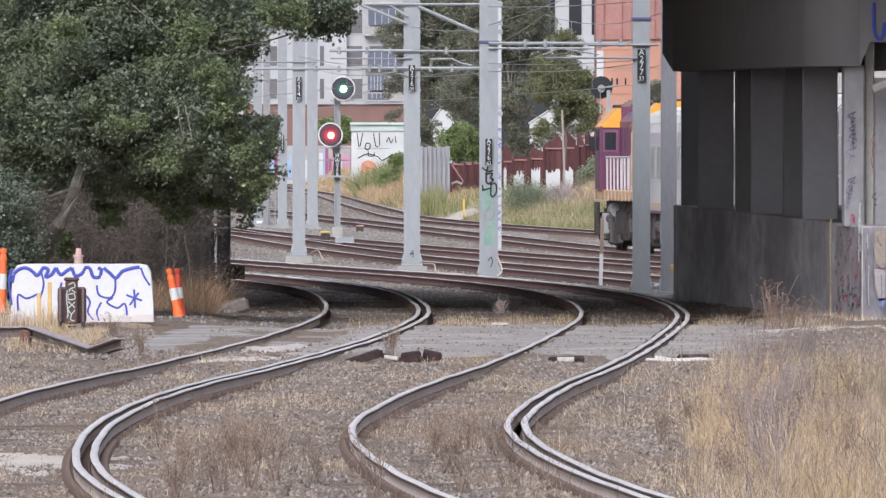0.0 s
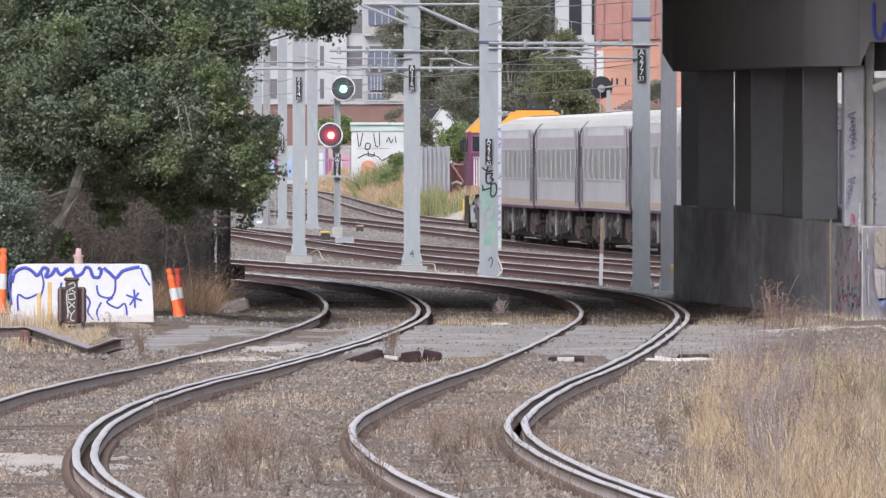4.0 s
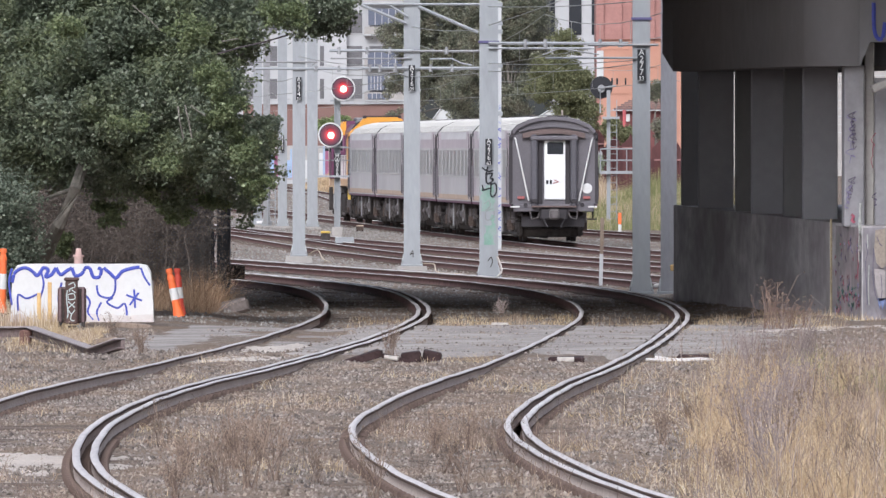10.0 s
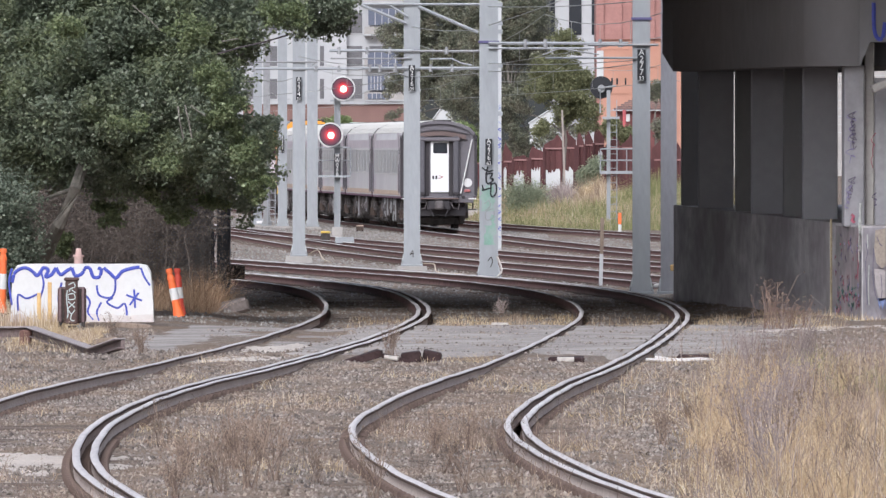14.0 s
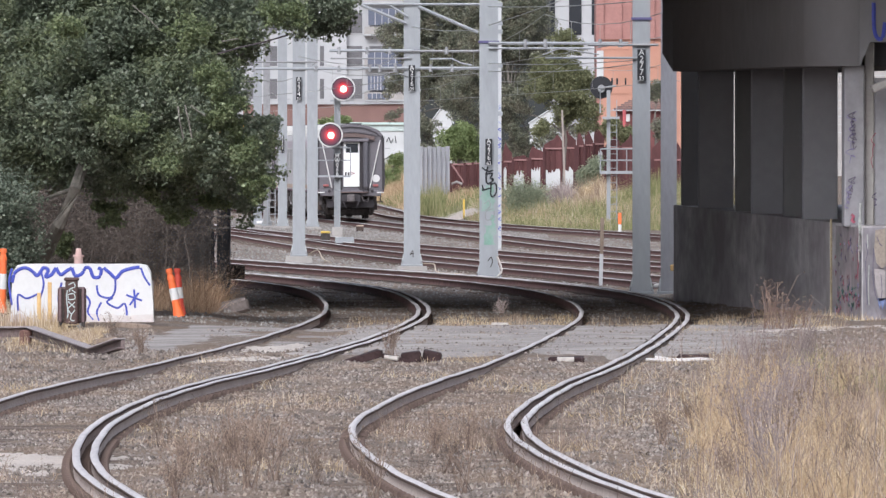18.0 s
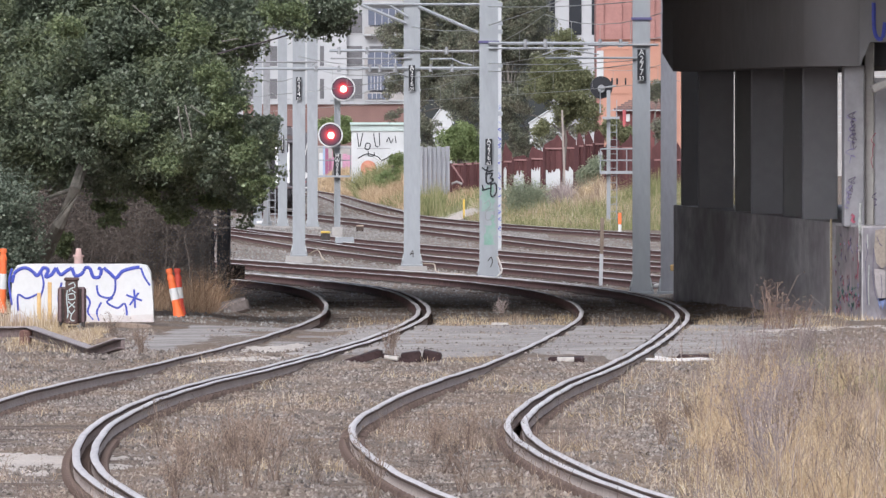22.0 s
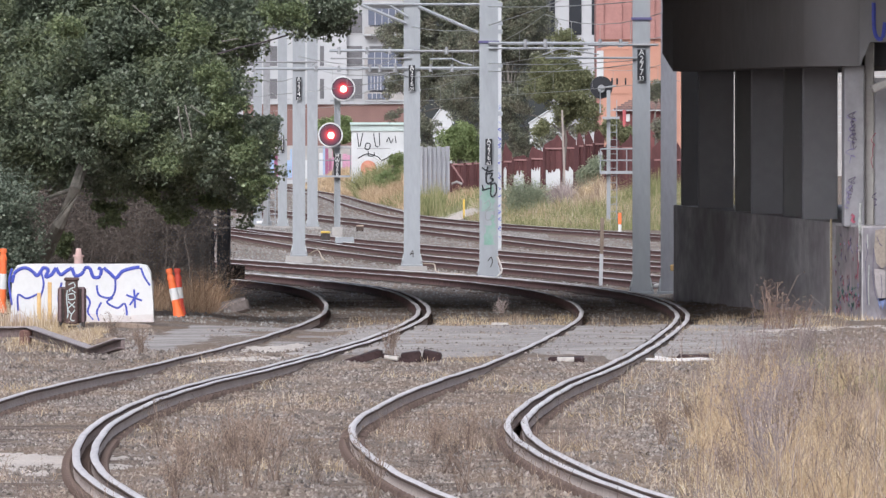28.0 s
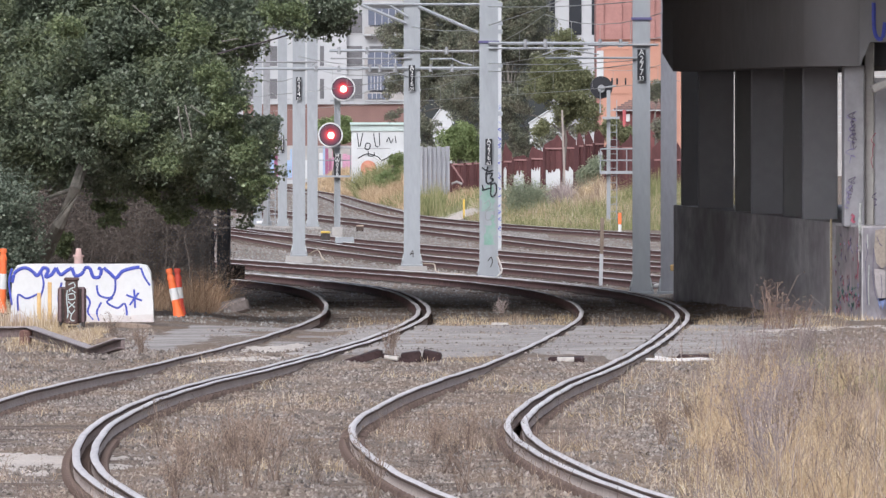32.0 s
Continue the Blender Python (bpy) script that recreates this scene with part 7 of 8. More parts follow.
M_REDBRICK = surface("red_brick", (0.15, 0.06, 0.058), 0.9, var=0.2, fine=4.0, bump_s=0.1)
M_ROOFTILE = surface("faded_roof_tile", (0.21, 0.15, 0.145), 0.9, var=0.15, bump_s=0.1, rand=0.3)
red_house()
pole = thing("red_pole", pose(9.779, 760, 0.3), "faded red pole behind the fence", "pole")
part("shaft", cyl(0.07, 0.10, (0, 0, 0), (0, 0, 4.915 - 0.3), 10), surface("faded_red_paint", (0.50, 0.12, 0.13), 0.7, var=0.15, bump_s=0), pole)


def tower_block():
    y = 1150.0
    x0, x1 = 8.805, 12.538
    b = block("office_building", "white building with dark glazing strips", x0, x1, -0.3, 20.0, y, 10, M_APART)
    xc = (x0 + x1) / 2
    for px, w in ((8.943, 8), (10.787, 22), (12.308, 8)):
        part("window", box(w * 1150 / 24947, 0.12, 12, px - xc, -0.04, 12.234 + 0.3), M_GLASS, b)


tower_block()


def gum(label, x, y, z, lobes, n, count, seed, mat=None, size=0.30, r0=0.16, cluster=0.98):
    base = (x, y, z)
    top = max(l[2] for l in lobes)
    trunk = [(x, y, z), (x + 0.2, y, z + (top - z) * 0.35), (x - 0.1, y, z + (top - z) * 0.7), (x + 0.2, y, top)]
    limbs = [[(x, y, z + (top - z) * 0.4), ((x + l[0]) / 2, y, (z + (top - z) * 0.4 + l[2]) / 2 + 0.3), (l[0], l[1], l[2])] for l in lobes]
    return tree(label, base, trunk, limbs, lobes, n, count, size, mat or M_LEAF_GUM, seed, r0=r0, cluster=cluster, limb_r=0.06, bark=M_DARKBARK)


M_DARKBARK = surface("gum_bark", (0.17, 0.15, 0.135), 0.9, var=0.3, stretch=(1, 1, 0.2), bump_s=0.2)
M_LEAF_OLIVE = islands("olive_leaves", [(0.0, (0.15, 0.158, 0.085)), (0.6, (0.225, 0.232, 0.125)), (1.0, (0.32, 0.32, 0.18))], 0.8, 0.4)
gum("dark green gum tree behind the yard", -1.827, 860, 0.8, [(-2.62, 860, 9.529, 1.3, 2, 1.3), (-1.0, 860, 10.908, 1.8, 2, 1.6), (0.207, 860, 9.184, 2.0, 2, 2.0), (-0.827, 860, 6.771, 1.6, 2, 1.2), (-2.896, 860, 6.771, 0.8, 1.5, 0.9), (-2.896, 860, 4.875, 0.5, 1, 0.5), (1.586, 860, 10.908, 1.6, 2, 1.8), (1.586, 860, 7.805, 1.4, 2, 1.2), (-1.0, 860, 4.289, 0.9, 1.5, 0.8), (0.896, 860, 5.22, 0.9, 1.5, 0.7), (-0.827, 860, 2.91, 0.9, 1.2, 0.6)], 420, 82000, 31, None, 0.13)
gum("dark green gum tree over the rust-red fence", 3.813, 820, 0.8, [(1.183, 820, 6.577, 1.7, 2, 1.6), (3.155, 820, 9.535, 2.2, 2, 2.4), (4.799, 820, 9.535, 1.5, 2, 2.2), (4.142, 820, 5.92, 1.6, 2, 1.6), (2.498, 820, 4.441, 0.9, 1.5, 0.8), (4.142, 820, 3.783, 0.9, 1.5, 0.7), (3.977, 820, 2.896, 1.1, 1.5, 0.7), (5.292, 820, 3.29, 0.8, 1.5, 0.6), (7.1, 820, 3.783, 1.0, 1.5, 0.5), (4.47, 820, 11.508, 1.6, 2, 1.2)], 430, 86000, 32, None, 0.115)
gum("olive green tree with pale trunk by the signal", 5.92, 700, 0.6, [(5.64, 700, 6.556, 1.2, 1.5, 1.0), (6.341, 700, 5.715, 1.3, 1.5, 1.0), (5.079, 700, 5.715, 0.9, 1.2, 0.8), (6.061, 700, 8.1, 0.7, 1, 0.6), (6.622, 700, 4.592, 1.1, 1.3, 0.6), (7.183, 700, 3.891, 0.5, 1, 0.4), (4.938, 700, 3.891, 0.5, 1, 0.5)], 210, 34000, 33, M_LEAF_OLIVE, 0.11, r0=0.07)
gum("round bright green bush by the fence", 0.994, 800, 0.4, [(0.994, 800, 3.273, 1.15, 1.2, 1.0), (0.513, 800, 2.792, 0.8, 1, 0.6), (1.635, 800, 2.632, 0.6, 1, 0.6)], 90, 14000, 34, M_LEAF_LIME, 0.13)
gum("grey-green shrub in the verge grass", 3.489, 626, -0.4, [(3.284, 626, 0.85, 0.55, 0.6, 0.55), (4.002, 626, 0.70, 0.5, 0.6, 0.5), (3.6, 626, 0.35, 0.8, 0.6, 0.6), (3.027, 640, -0.068, 0.4, 0.6, 0.4), (3.745, 640, -0.145, 0.6, 0.6, 0.35)], 130, 9000, 35, M_LEAF_GREY, 0.07, r0=0.03, cluster=1.5)
gum("green shrub against the fence", 7.025, 690, 0.3, [(6.859, 690, 1.577, 0.45, 0.7, 0.5), (7.412, 690, 1.798, 0.4, 0.6, 0.5), (7.081, 690, 1.106, 0.6, 0.7, 0.3)], 50, 7000, 36, M_LEAF_GREY, 0.08, r0=0.03)
gum("low green shrub before the white shed", -3.7, 905, 0.5, [(-3.7, 905, 0.9, 0.5, 0.8, 0.45), (-3.2, 905, 0.7, 0.4, 0.8, 0.4)], 40, 5000, 41, M_LEAF_LIME, 0.10, r0=0.04)
gum("shrub on the yellow bank", -3.318, 930, 0.9, [(-3.02, 930, 2.078, 0.35, 0.8, 0.7), (-3.504, 930, 0.848, 0.5, 0.8, 0.35)], 40, 5000, 37, M_LEAF_LIME, 0.11, r0=0.04)
gum("green tree before the apartments", -8.087, 1040, 0.8, [(-8.087, 1040, 4.518, 1.4, 1.5, 0.7), (-7.462, 1040, 3.892, 1.2, 1.5, 0.6)], 60, 9000, 38, M_LEAF_LIME, 0.15)
gum("grey shrub over the fence by the bridge", 11.756, 780, 0.3, [(11.756, 780, 6.133, 0.35, 0.6, 0.6), (11.944, 780, 4.038, 0.4, 0.6, 0.7)], 40, 5000, 39, M_LEAF_GUM, 0.09, r0=0.04)
gum("olive shrub behind the fence", 8.954, 730, 0.3, [(8.749, 730, 3.741, 0.45, 0.6, 0.5), (9.539, 730, 3.507, 0.4, 0.6, 0.4)], 40, 6000, 40, M_LEAF_OLIVE, 0.10, r0=0.04)


def pale_house(x0, x1, y, eave, ridge, label, mat=None):
    """White weatherboard walls under a pale pitched roof seen end-on."""
    w, z0 = x1 - x0, -0.6
    h = thing("white_house", pose((x0 + x1) / 2, y, z0), label, "house")
    part("wall", prism([(-w / 2, 0), (-w / 2, eave - z0), (w * 0.15, ridge - z0), (w / 2, eave - z0 - 0.1), (w / 2, 0)], 6.0, "y", 0), mat or M_WEATHERBOARD, h)
    for k in range(8):
        part("board", box(w * 0.98, 0.02, 0.05, 0, -0.012, (eave - z0) * (0.5 + 0.06 * k)), M_APART, h)
    part("barge_board", tube([(-w / 2 - 0.1, -0.05, eave - z0 - 0.03), (w * 0.15, -0.05, ridge - z0 + 0.05), (w / 2 + 0.1, -0.05, eave - z0 - 0.15)], 0.06, 4), mat or M_WEATHERBOARD, h)


pale_house(-0.653, 0.58, 905, 4.631, 5.792, "white gabled house behind the trees")
# second house is added as pale backing for the bright gaps between columns
pale_house(18.5, 33.0, 950, 8.5, 10.5, "pale house glimpsed past the bridge columns", M_CONCRETE_PALE)
pale_house(5.556, 7.504, 900, 4.512, 5.306, "white gabled house glimpsed behind gum trees")


# ---- things beside the crossing ----
M_DIRTSPLASH = surface("dirt_splash", (0.50, 0.44, 0.42), 0.9, var=0.2, big=3.0, fine=14.0, stain=(0.60, 0.57, 0.56), stain_amt=0.8, bump_s=0.1)


def barrier():
    y = 212.0
    z0 = 0.059
    b = thing("traffic_barrier", pose(-5.422, y, z0), "white water-filled traffic barrier covered in blue scrawl", "barrier")
    h = 0.875
    L = 2.141
    bm = bmesh.new()
    add_box(bm, L + 0.02, 0.504, 0.05, 0, 0, 0, 0.012)
    body = prism([(-L / 2, 0.03), (-L / 2, h * 0.28), (-L / 2 + 0.03, h - 0.12), (-L / 2 + 0.10, h - 0.02), (-L / 2 + 0.2, h), (L / 2 - 0.2, h), (L / 2 - 0.10, h - 0.02), (L / 2 - 0.04, h - 0.12), (L / 2, h * 0.28), (L / 2, 0.03)], 0.50, "y", -0.25)
    part("body", body, M_WHITE, b)
    part("base", bm, M_WHITE, b)
    u = lambda px, py: ((px - 146) * 212 / 24947, -(py - 570) * 212 / 24947)
    wave = [[u(22, 500), u(28, 482), u(44, 474), u(58, 480), u(66, 488), u(72, 482)], [u(72, 482), u(78, 474), u(86, 478), u(82, 490), u(92, 486), u(100, 474)], [u(100, 474), u(108, 486), u(118, 480), u(128, 474)],
            [u(128, 474), u(134, 488), u(146, 484), u(152, 474), u(160, 476), u(166, 490), u(176, 490), u(180, 478), u(174, 474)], [u(184, 474), u(196, 484), u(206, 492), u(218, 480), u(238, 474), u(248, 473)]]
    lines = wave + [[u(22, 475), u(17, 500), u(22, 540)], [u(205, 492), u(204, 515), u(195, 527), u(176, 522), u(172, 505)], [u(250, 474), u(256, 490), u(266, 505)],
             [u(33, 550), u(33, 522), u(48, 528), u(68, 520)], [u(74, 482), u(78, 505), u(70, 535), u(72, 552)], [u(150, 520), u(160, 534), u(156, 552), u(166, 566)], [u(200, 527), u(190, 535), u(208, 545), u(222, 538), u(226, 566)],
             [u(238, 512), u(240, 545)], [u(224, 522), u(252, 532)], [u(246, 518), u(230, 540)], [u(180, 535), u(172, 552), u(176, 568)], [u(110, 500), u(104, 530), u(112, 560)]]
    scrawl(b, M_BLUE, lines[:5], -0.256, 0.026)
    scrawl(b, M_BLUE, lines[5:], -0.256, 0.015)
    foot = [(-L / 2 + L * k / 14, 0.10 + 0.05 * math.sin(k * 2.1) * math.sin(k * 0.7)) for k in range(15)]
    part("dirt_splash", prism([(-L / 2, 0.0)] + foot + [(L / 2, 0.0)], 0.004, "y", -0.2575), M_DIRTSPLASH, b, "brown dirt splashed along the foot")
    part("end_scuff", box(0.012, 0.3, 0.5, L / 2 - 0.012, 0, 0.12, 0.004), M_DIRTSPLASH, b)
    for q in (-0.55, 0.55):
        part("fork_pocket", box(0.3, 0.012, 0.07, q, -0.2555, 0.03, 0.004), M_DIRTSPLASH, b)
    return b


barrier()


def bollard(x, y, z, h, tilt, label, skin=None):
    skin = skin or M_ORANGE
    b = thing("bollard", pose(x, y, z, 0, tilt, 0), label, "bollard", "traffic bollards")
    part("body", cyl(0.068, 0.055, (0, 0, 0.16), (0, 0, h - 0.08), 18), skin, b)
    part("skirt", cyl(0.10, 0.069, (0, 0, 0.03), (0, 0, 0.2), 18), skin, b)
    part("base", cyl(0.14, 0.12, (0, 0, 0), (0, 0, 0.05), 18), M_RUBBERBASE, b)
    part("reflective_band", cyl(0.069, 0.066, (0, 0, h * 0.42), (0, 0, h * 0.66), 18), M_WHITE, b, "white reflective band")
    part("shoulder", cyl(0.067, 0.045, (0, 0, h - 0.12), (0, 0, h - 0.05), 18), skin, b)
    part("neck", cyl(0.045, 0.045, (0, 0, h - 0.06), (0, 0, h), 14), skin, b)
    part("cap", cyl(0.058, 0.05, (0, 0, h - 0.01), (0, 0, h + 0.05), 16), skin, b)


M_REDPLASTIC = surface("red_plastic", (0.68, 0.09, 0.06), 0.5, var=0.08, big=3.0, bump_s=0.05)
M_FADEDPINK = surface("sun_bleached_plastic", (0.58, 0.40, 0.37), 0.7, var=0.08, big=2.0, bump_s=0.05)
M_RUBBERBASE = surface("base_rubber", (0.06, 0.055, 0.055), 0.8, bump_s=0.1)
bollard(-4.147, 222, -0.034, 0.78, -12, "leaning orange traffic bollard with white band")
bollard(-4.17, 224, -0.022, 0.74, -4, "red traffic bollard leaning on another", M_REDPLASTIC)
bollard(-6.708, 214, 0.121, 0.98, 2, "orange traffic bollard beside the barrier")
fb = thing("bollard", pose(-5.585, 216, 0.046), "faded pink knobbed bollard behind the white barrier", "bollard", "traffic bollards")
part("body", cyl(0.075, 0.065, (0, 0, 0), (0, 0, 0.98), 16), M_FADEDPINK, fb)
part("collar", cyl(0.085, 0.085, (0, 0, 0.96), (0, 0, 0.99), 16), M_FADEDPINK, fb)
part("knob", cyl(0.05, 0.04, (0, 0, 0.99), (0, 0, 1.09), 14), M_FADEDPINK, fb)


def relay_box():
    y, z0 = 203.0, 0.004
    b = thing("track_machine_box", pose(-5.346, y, z0), "rusty brown trackside equipment box with white scrawl", "equipment box")
    hh = 0.651
    part("case", box(0.407, 0.35, hh * 0.80, 0, 0.1, hh * 0.22, 0.03), M_RUSTBROWN, b)
    part("front_cover", box(0.179, 0.12, hh * 0.98, 0, -0.12, hh * 0.2, 0.02), M_RUSTBROWN, b)
    part("cover_cap", box(0.22, 0.16, 0.05, 0, -0.12, hh * 1.16, 0.015), M_RUSTBROWN, b)
    for q in (-0.165, 0.165):
        part("side_flange", box(0.035, 0.06, hh * 0.74, q, -0.09, hh * 0.25, 0.008), M_RUSTEDGE, b, "worn flange edge")
        part("side_rib", box(0.02, 0.04, hh * 0.70, q * 0.74, -0.085, hh * 0.27, 0.005), M_DARKIRON, b)
        part("flange_lip", box(0.11, 0.05, 0.02, q * 0.8, -0.085, hh * 0.98, 0.004), M_RUSTEDGE, b)
        part("foot_bracket", box(0.05, 0.2, 0.14, q, 0.0, hh * 0.08, 0.01), M_DARKIRON, b)
    part("leg", box(0.13, 0.15, hh * 0.4, 0, 0, -0.15), M_DARKIRON, b)
    w = [[(-0.04, 0.70), (0.03, 0.73), (0.05, 0.67), (-0.02, 0.64), (-0.03, 0.60)], [(0.0, 0.63), (0.06, 0.58)], [(-0.05, 0.56), (0.03, 0.57), (0.05, 0.50), (-0.04, 0.49), (-0.05, 0.55)],
         [(-0.05, 0.46), (0.05, 0.37)], [(0.05, 0.45), (-0.05, 0.36)], [(-0.05, 0.34), (0.0, 0.28), (0.05, 0.34)], [(0.0, 0.28), (-0.01, 0.20), (0.04, 0.18)], [(-0.06, 0.62), (-0.07, 0.50), (-0.05, 0.30), (-0.06, 0.22)]]
    scrawl(b, M_PALEMINT, w, -0.182, 0.007)
    scrawl(b, M_GALVDARK, [[(0.08, 0.12), (0.15, -0.05), (0.22, -0.1)], [(0.12, 0.15), (0.18, 0.0), (0.26, -0.08)]], -0.05, 0.02, "cable", "dark cable")


M_PALEMINT = surface("pale_mint_paint_pen", (0.50, 0.58, 0.57), 0.6, var=0.1, bump_s=0)
M_RUSTEDGE = surface("worn_rust_edge", (0.19, 0.13, 0.135), 0.7, var=0.25, big=3.0, bump_s=0.1)
M_RUSTBROWN = surface("rust_brown_paint", (0.10, 0.06, 0.055), 0.75, var=0.25, big=2.0, bump_s=0.1)
relay_box()


def buffer_rail():
    b = thing("guard_rail", pose(0, 0, 0), "low bent steel guard rail on short posts", "guard rail")
    pts = [(-6.342, 192.0, 0.183), (-5.611, 192, 0.191), (-4.615, 186, -0.017), (-4.219, 184.6, 0.129)]
    for a, c in zip(pts, pts[1:]):
        a, c = Vector(a), Vector(c)
        bm = bmesh.new()
        d = c - a
        m = Matrix.Translation((a + c) / 2) @ d.to_track_quat("X", "Z").to_matrix().to_4x4()
        add_box(bm, d.length, 0.05, 0.10, 0, 0.03, -0.075, 0.008, m)
        part("beam", bm, M_GREYSTEEL, b)
        # top flange paler than the web: light from above put into its colour
        part("beam_flange", box(d.length + 0.02, 0.15, 0.024, 0, -0.01, 0.026, 0.006, m), M_FLANGE, b, "weathered top flange coloured paler, as lit from above")
        part("beam_flange", box(d.length + 0.01, 0.11, 0.02, 0, 0.0, -0.095, 0.006, m), M_GREYSTEEL, b)
    part("post", box(0.17, 0.13, 0.55, -5.68, 191.9, -0.36, 0.02), M_RUSTPOSTLOW, b, "rusty post with heaped foot")
    part("post_foot", prism([(-0.24, 0.0), (-0.10, 0.15), (0.08, 0.13), (0.30, 0.0)], 0.3, "y", 0), M_RUSTPOSTLOW, b).matrix_basis = pose(-5.66, 191.9, -0.22)


M_FLANGE = surface("lit_weathered_flange", (0.37, 0.325, 0.325), 0.85, var=0.25, big=2.0, bump_s=0.2)
M_RUSTPOSTLOW = surface("flaking_rust", (0.17, 0.095, 0.08), 0.9, var=0.35, big=4.0, fine=18.0, bump_s=0.4)
M_GREYSTEEL = surface("grey_weathered_beam", (0.20, 0.155, 0.15), 0.85, var=0.25, big=1.5, bump_s=0.2)
buffer_rail()


# ---- small things beside the tracks ----
def stake(x, y, z, h, w, mats, label, name="marker_post", tilt=0.0):
    s = thing(name, pose(x, y, z, 0, tilt, 0), label, "post", "marker posts")
    z0 = 0.0
    for k, (f, m) in enumerate(mats):
        part("post_section", box(w, w, h * f, 0, 0, z0, 0.008), m, s)
        z0 += h * f
    return s


M_PALETIMBER = surface("bleached_timber", (0.36, 0.31, 0.28), 0.9, var=0.15, bump_s=0.2)
M_TIMBER = surface("grey_brown_timber", (0.26, 0.20, 0.16), 0.9, var=0.25, big=2.0, stretch=(1, 1, 0.2), bump_s=0.3)
stake(3.176, 284, -0.075, 1.366, 0.075, ((0.47, M_POSTGREY), (0.53, M_TIMBER)), "timber stake with white-painted foot", tilt=1.5)
stake(7.101, 566, -0.576, 0.771, 0.13, ((0.4, M_WHITE), (0.6, M_ORANGE)), "orange and white cable marker post")
stake(0.971, 655, -0.524, 0.971, 0.085, ((1.0, M_YELLOW),), "yellow marker post on the path")
M_FADEDYELLOW = surface("faded_yellow_paint", (0.66, 0.44, 0.20), 0.8, var=0.15, big=3.0, bump_s=0.05)
stake(-6.019, 210, 0.117, 0.40, 0.06, ((1.0, M_FADEDYELLOW),), "faded yellow stake before the barrier")
stake(-5.873, 210.5, 0.111, 0.56, 0.06, ((1.0, M_FADEDYELLOW),), "faded yellow stake before the barrier")
stake(5.541, 640, 0.702, 3.848, 0.09, ((1.0, M_PALETIMBER),), "bare grey timber pole by the fence", "timber_pole", tilt=-2.0)


def gate():
    y = 258.0
    g = thing("gate_post", pose(-4.013, y, -0.2), "dark blue-grey steel gate post with chain and hinge", "gate post")
    part("post", box(0.248, 0.22, 1.721 + 0.2, 0, 0, 0, 0.02), M_GATE, g)
    part("side_post", box(0.06, 0.06, 1.162 + 0.2, -0.2, -0.05, 0), M_GATE, g)
    for z in (1.421, 1.214):
        part("hinge", box(0.34, 0.06, 0.035, -0.06, -0.14, z + 0.2), M_GALVDARK, g)
    part("latch_box", box(0.34, 0.2, 0.26, 0.22, -0.1, 0.294 + 0.2, 0.02), M_DARKIRON, g)
    part("stay", tube([(-0.05, -0.12, 1.555 + 0.2), (-0.25, -0.1, 0.542 + 0.2)], 0.018, 5), M_GATE, g)


M_GATE = surface("slate_blue_steel", (0.075, 0.08, 0.10), 0.6, var=0.15, big=1.5, bump_s=0.1)
gate()


def chunk(name, label, category, x, y, z, sx, sy, sz, mat, rx=0, ry=0, rz=0, seed=1, group=""):
    """A broken slab or stone with uneven corners."""
    rng = random.Random(seed)
    bm = box(sx, sy, sz, bevel=min(sx, sy, sz) * 0.18)
    for v in bm.verts:
        v.co.x += rng.uniform(-0.07, 0.07) * sx
        v.co.z += rng.uniform(-0.12, 0.12) * sz
    ob = part(name, bm, mat)
    ob.matrix_basis = pose(x, y, z, rx, ry, rz)
    return tagged(ob, label, category, group)


M_OLDTIMBER = surface("rotten_dark_timber", (0.045, 0.026, 0.026), 0.9, var=0.4, big=3.0, fine=14, bump_s=0.5)
M_REDTIMBER = surface("reddish_old_timber", (0.30, 0.20, 0.165), 0.9, var=0.25, big=2.0, fine=18, stretch=(0.3, 1, 1), bump_s=0.3)
M_BLEACHED = surface("bleached_split_timber", (0.62, 0.59, 0.58), 0.9, var=0.15, big=3.0, stretch=(0.3, 1, 1), bump_s=0.2)
M_PALESTONE = surface("pale_stone", (0.50, 0.46, 0.43), 0.9, var=0.15, big=2.0, bump_s=0.3)
M_PALECONC = surface("rosy_broken_concrete", (0.19, 0.16, 0.15), 0.9, var=0.25, big=3.0, fine=12.0, bump_s=0.4)
chunk("timber_plank", "broken dark red-brown crossing plank, tilted up", "plank", -1.07, 180, -0.10, 0.60, 0.3, 0.11, M_OLDTIMBER, 0, -17, 0, 2, "broken planks")
chunk("timber_plank", "broken plank end with pale chips", "plank", -0.56, 180, -0.075, 0.46, 0.3, 0.06, M_OLDTIMBER, 0, 15, 0, 3, "broken planks")
chunk("rubber_slab", "dark rubber crossing slab, curled", "slab", -0.40, 180.4, -0.085, 0.26, 0.5, 0.15, M_OLDTIMBER, 0, -6, 0, 4, "broken planks")
chunk("rubber_slab", "second dark slab, curled the other way", "slab", -0.16, 180.5, -0.085, 0.26, 0.5, 0.14, M_OLDTIMBER, 0, 14, 0, 17, "broken planks")
chunk("stone", "pale broken stone lump on the crossing", "stone", -0.662, 179.6, -0.035, 0.188, 0.12, 0.05, M_PALESTONE, 0, 6, 0, 5, "loose stones")
chunk("rubber_slab", "dark crossing slab between rails", "slab", 1.58, 180, -0.106, 0.447, 0.6, 0.10, M_OLDTIMBER, 0, 0, 0, 6, "broken planks")
chunk("stone", "pale stone on the dark slab", "stone", 1.569, 179.6, -0.056, 0.216, 0.2, 0.055, M_PALESTONE, 0, 0, 0, 7, "loose stones")
chunk("timber_plank", "grey weathered plank at the crossing's edge", "plank", 2.857, 180, -0.113, 0.722, 0.25, 0.035, M_PALESTONE, 0, -3, 0, 8, "broken planks")
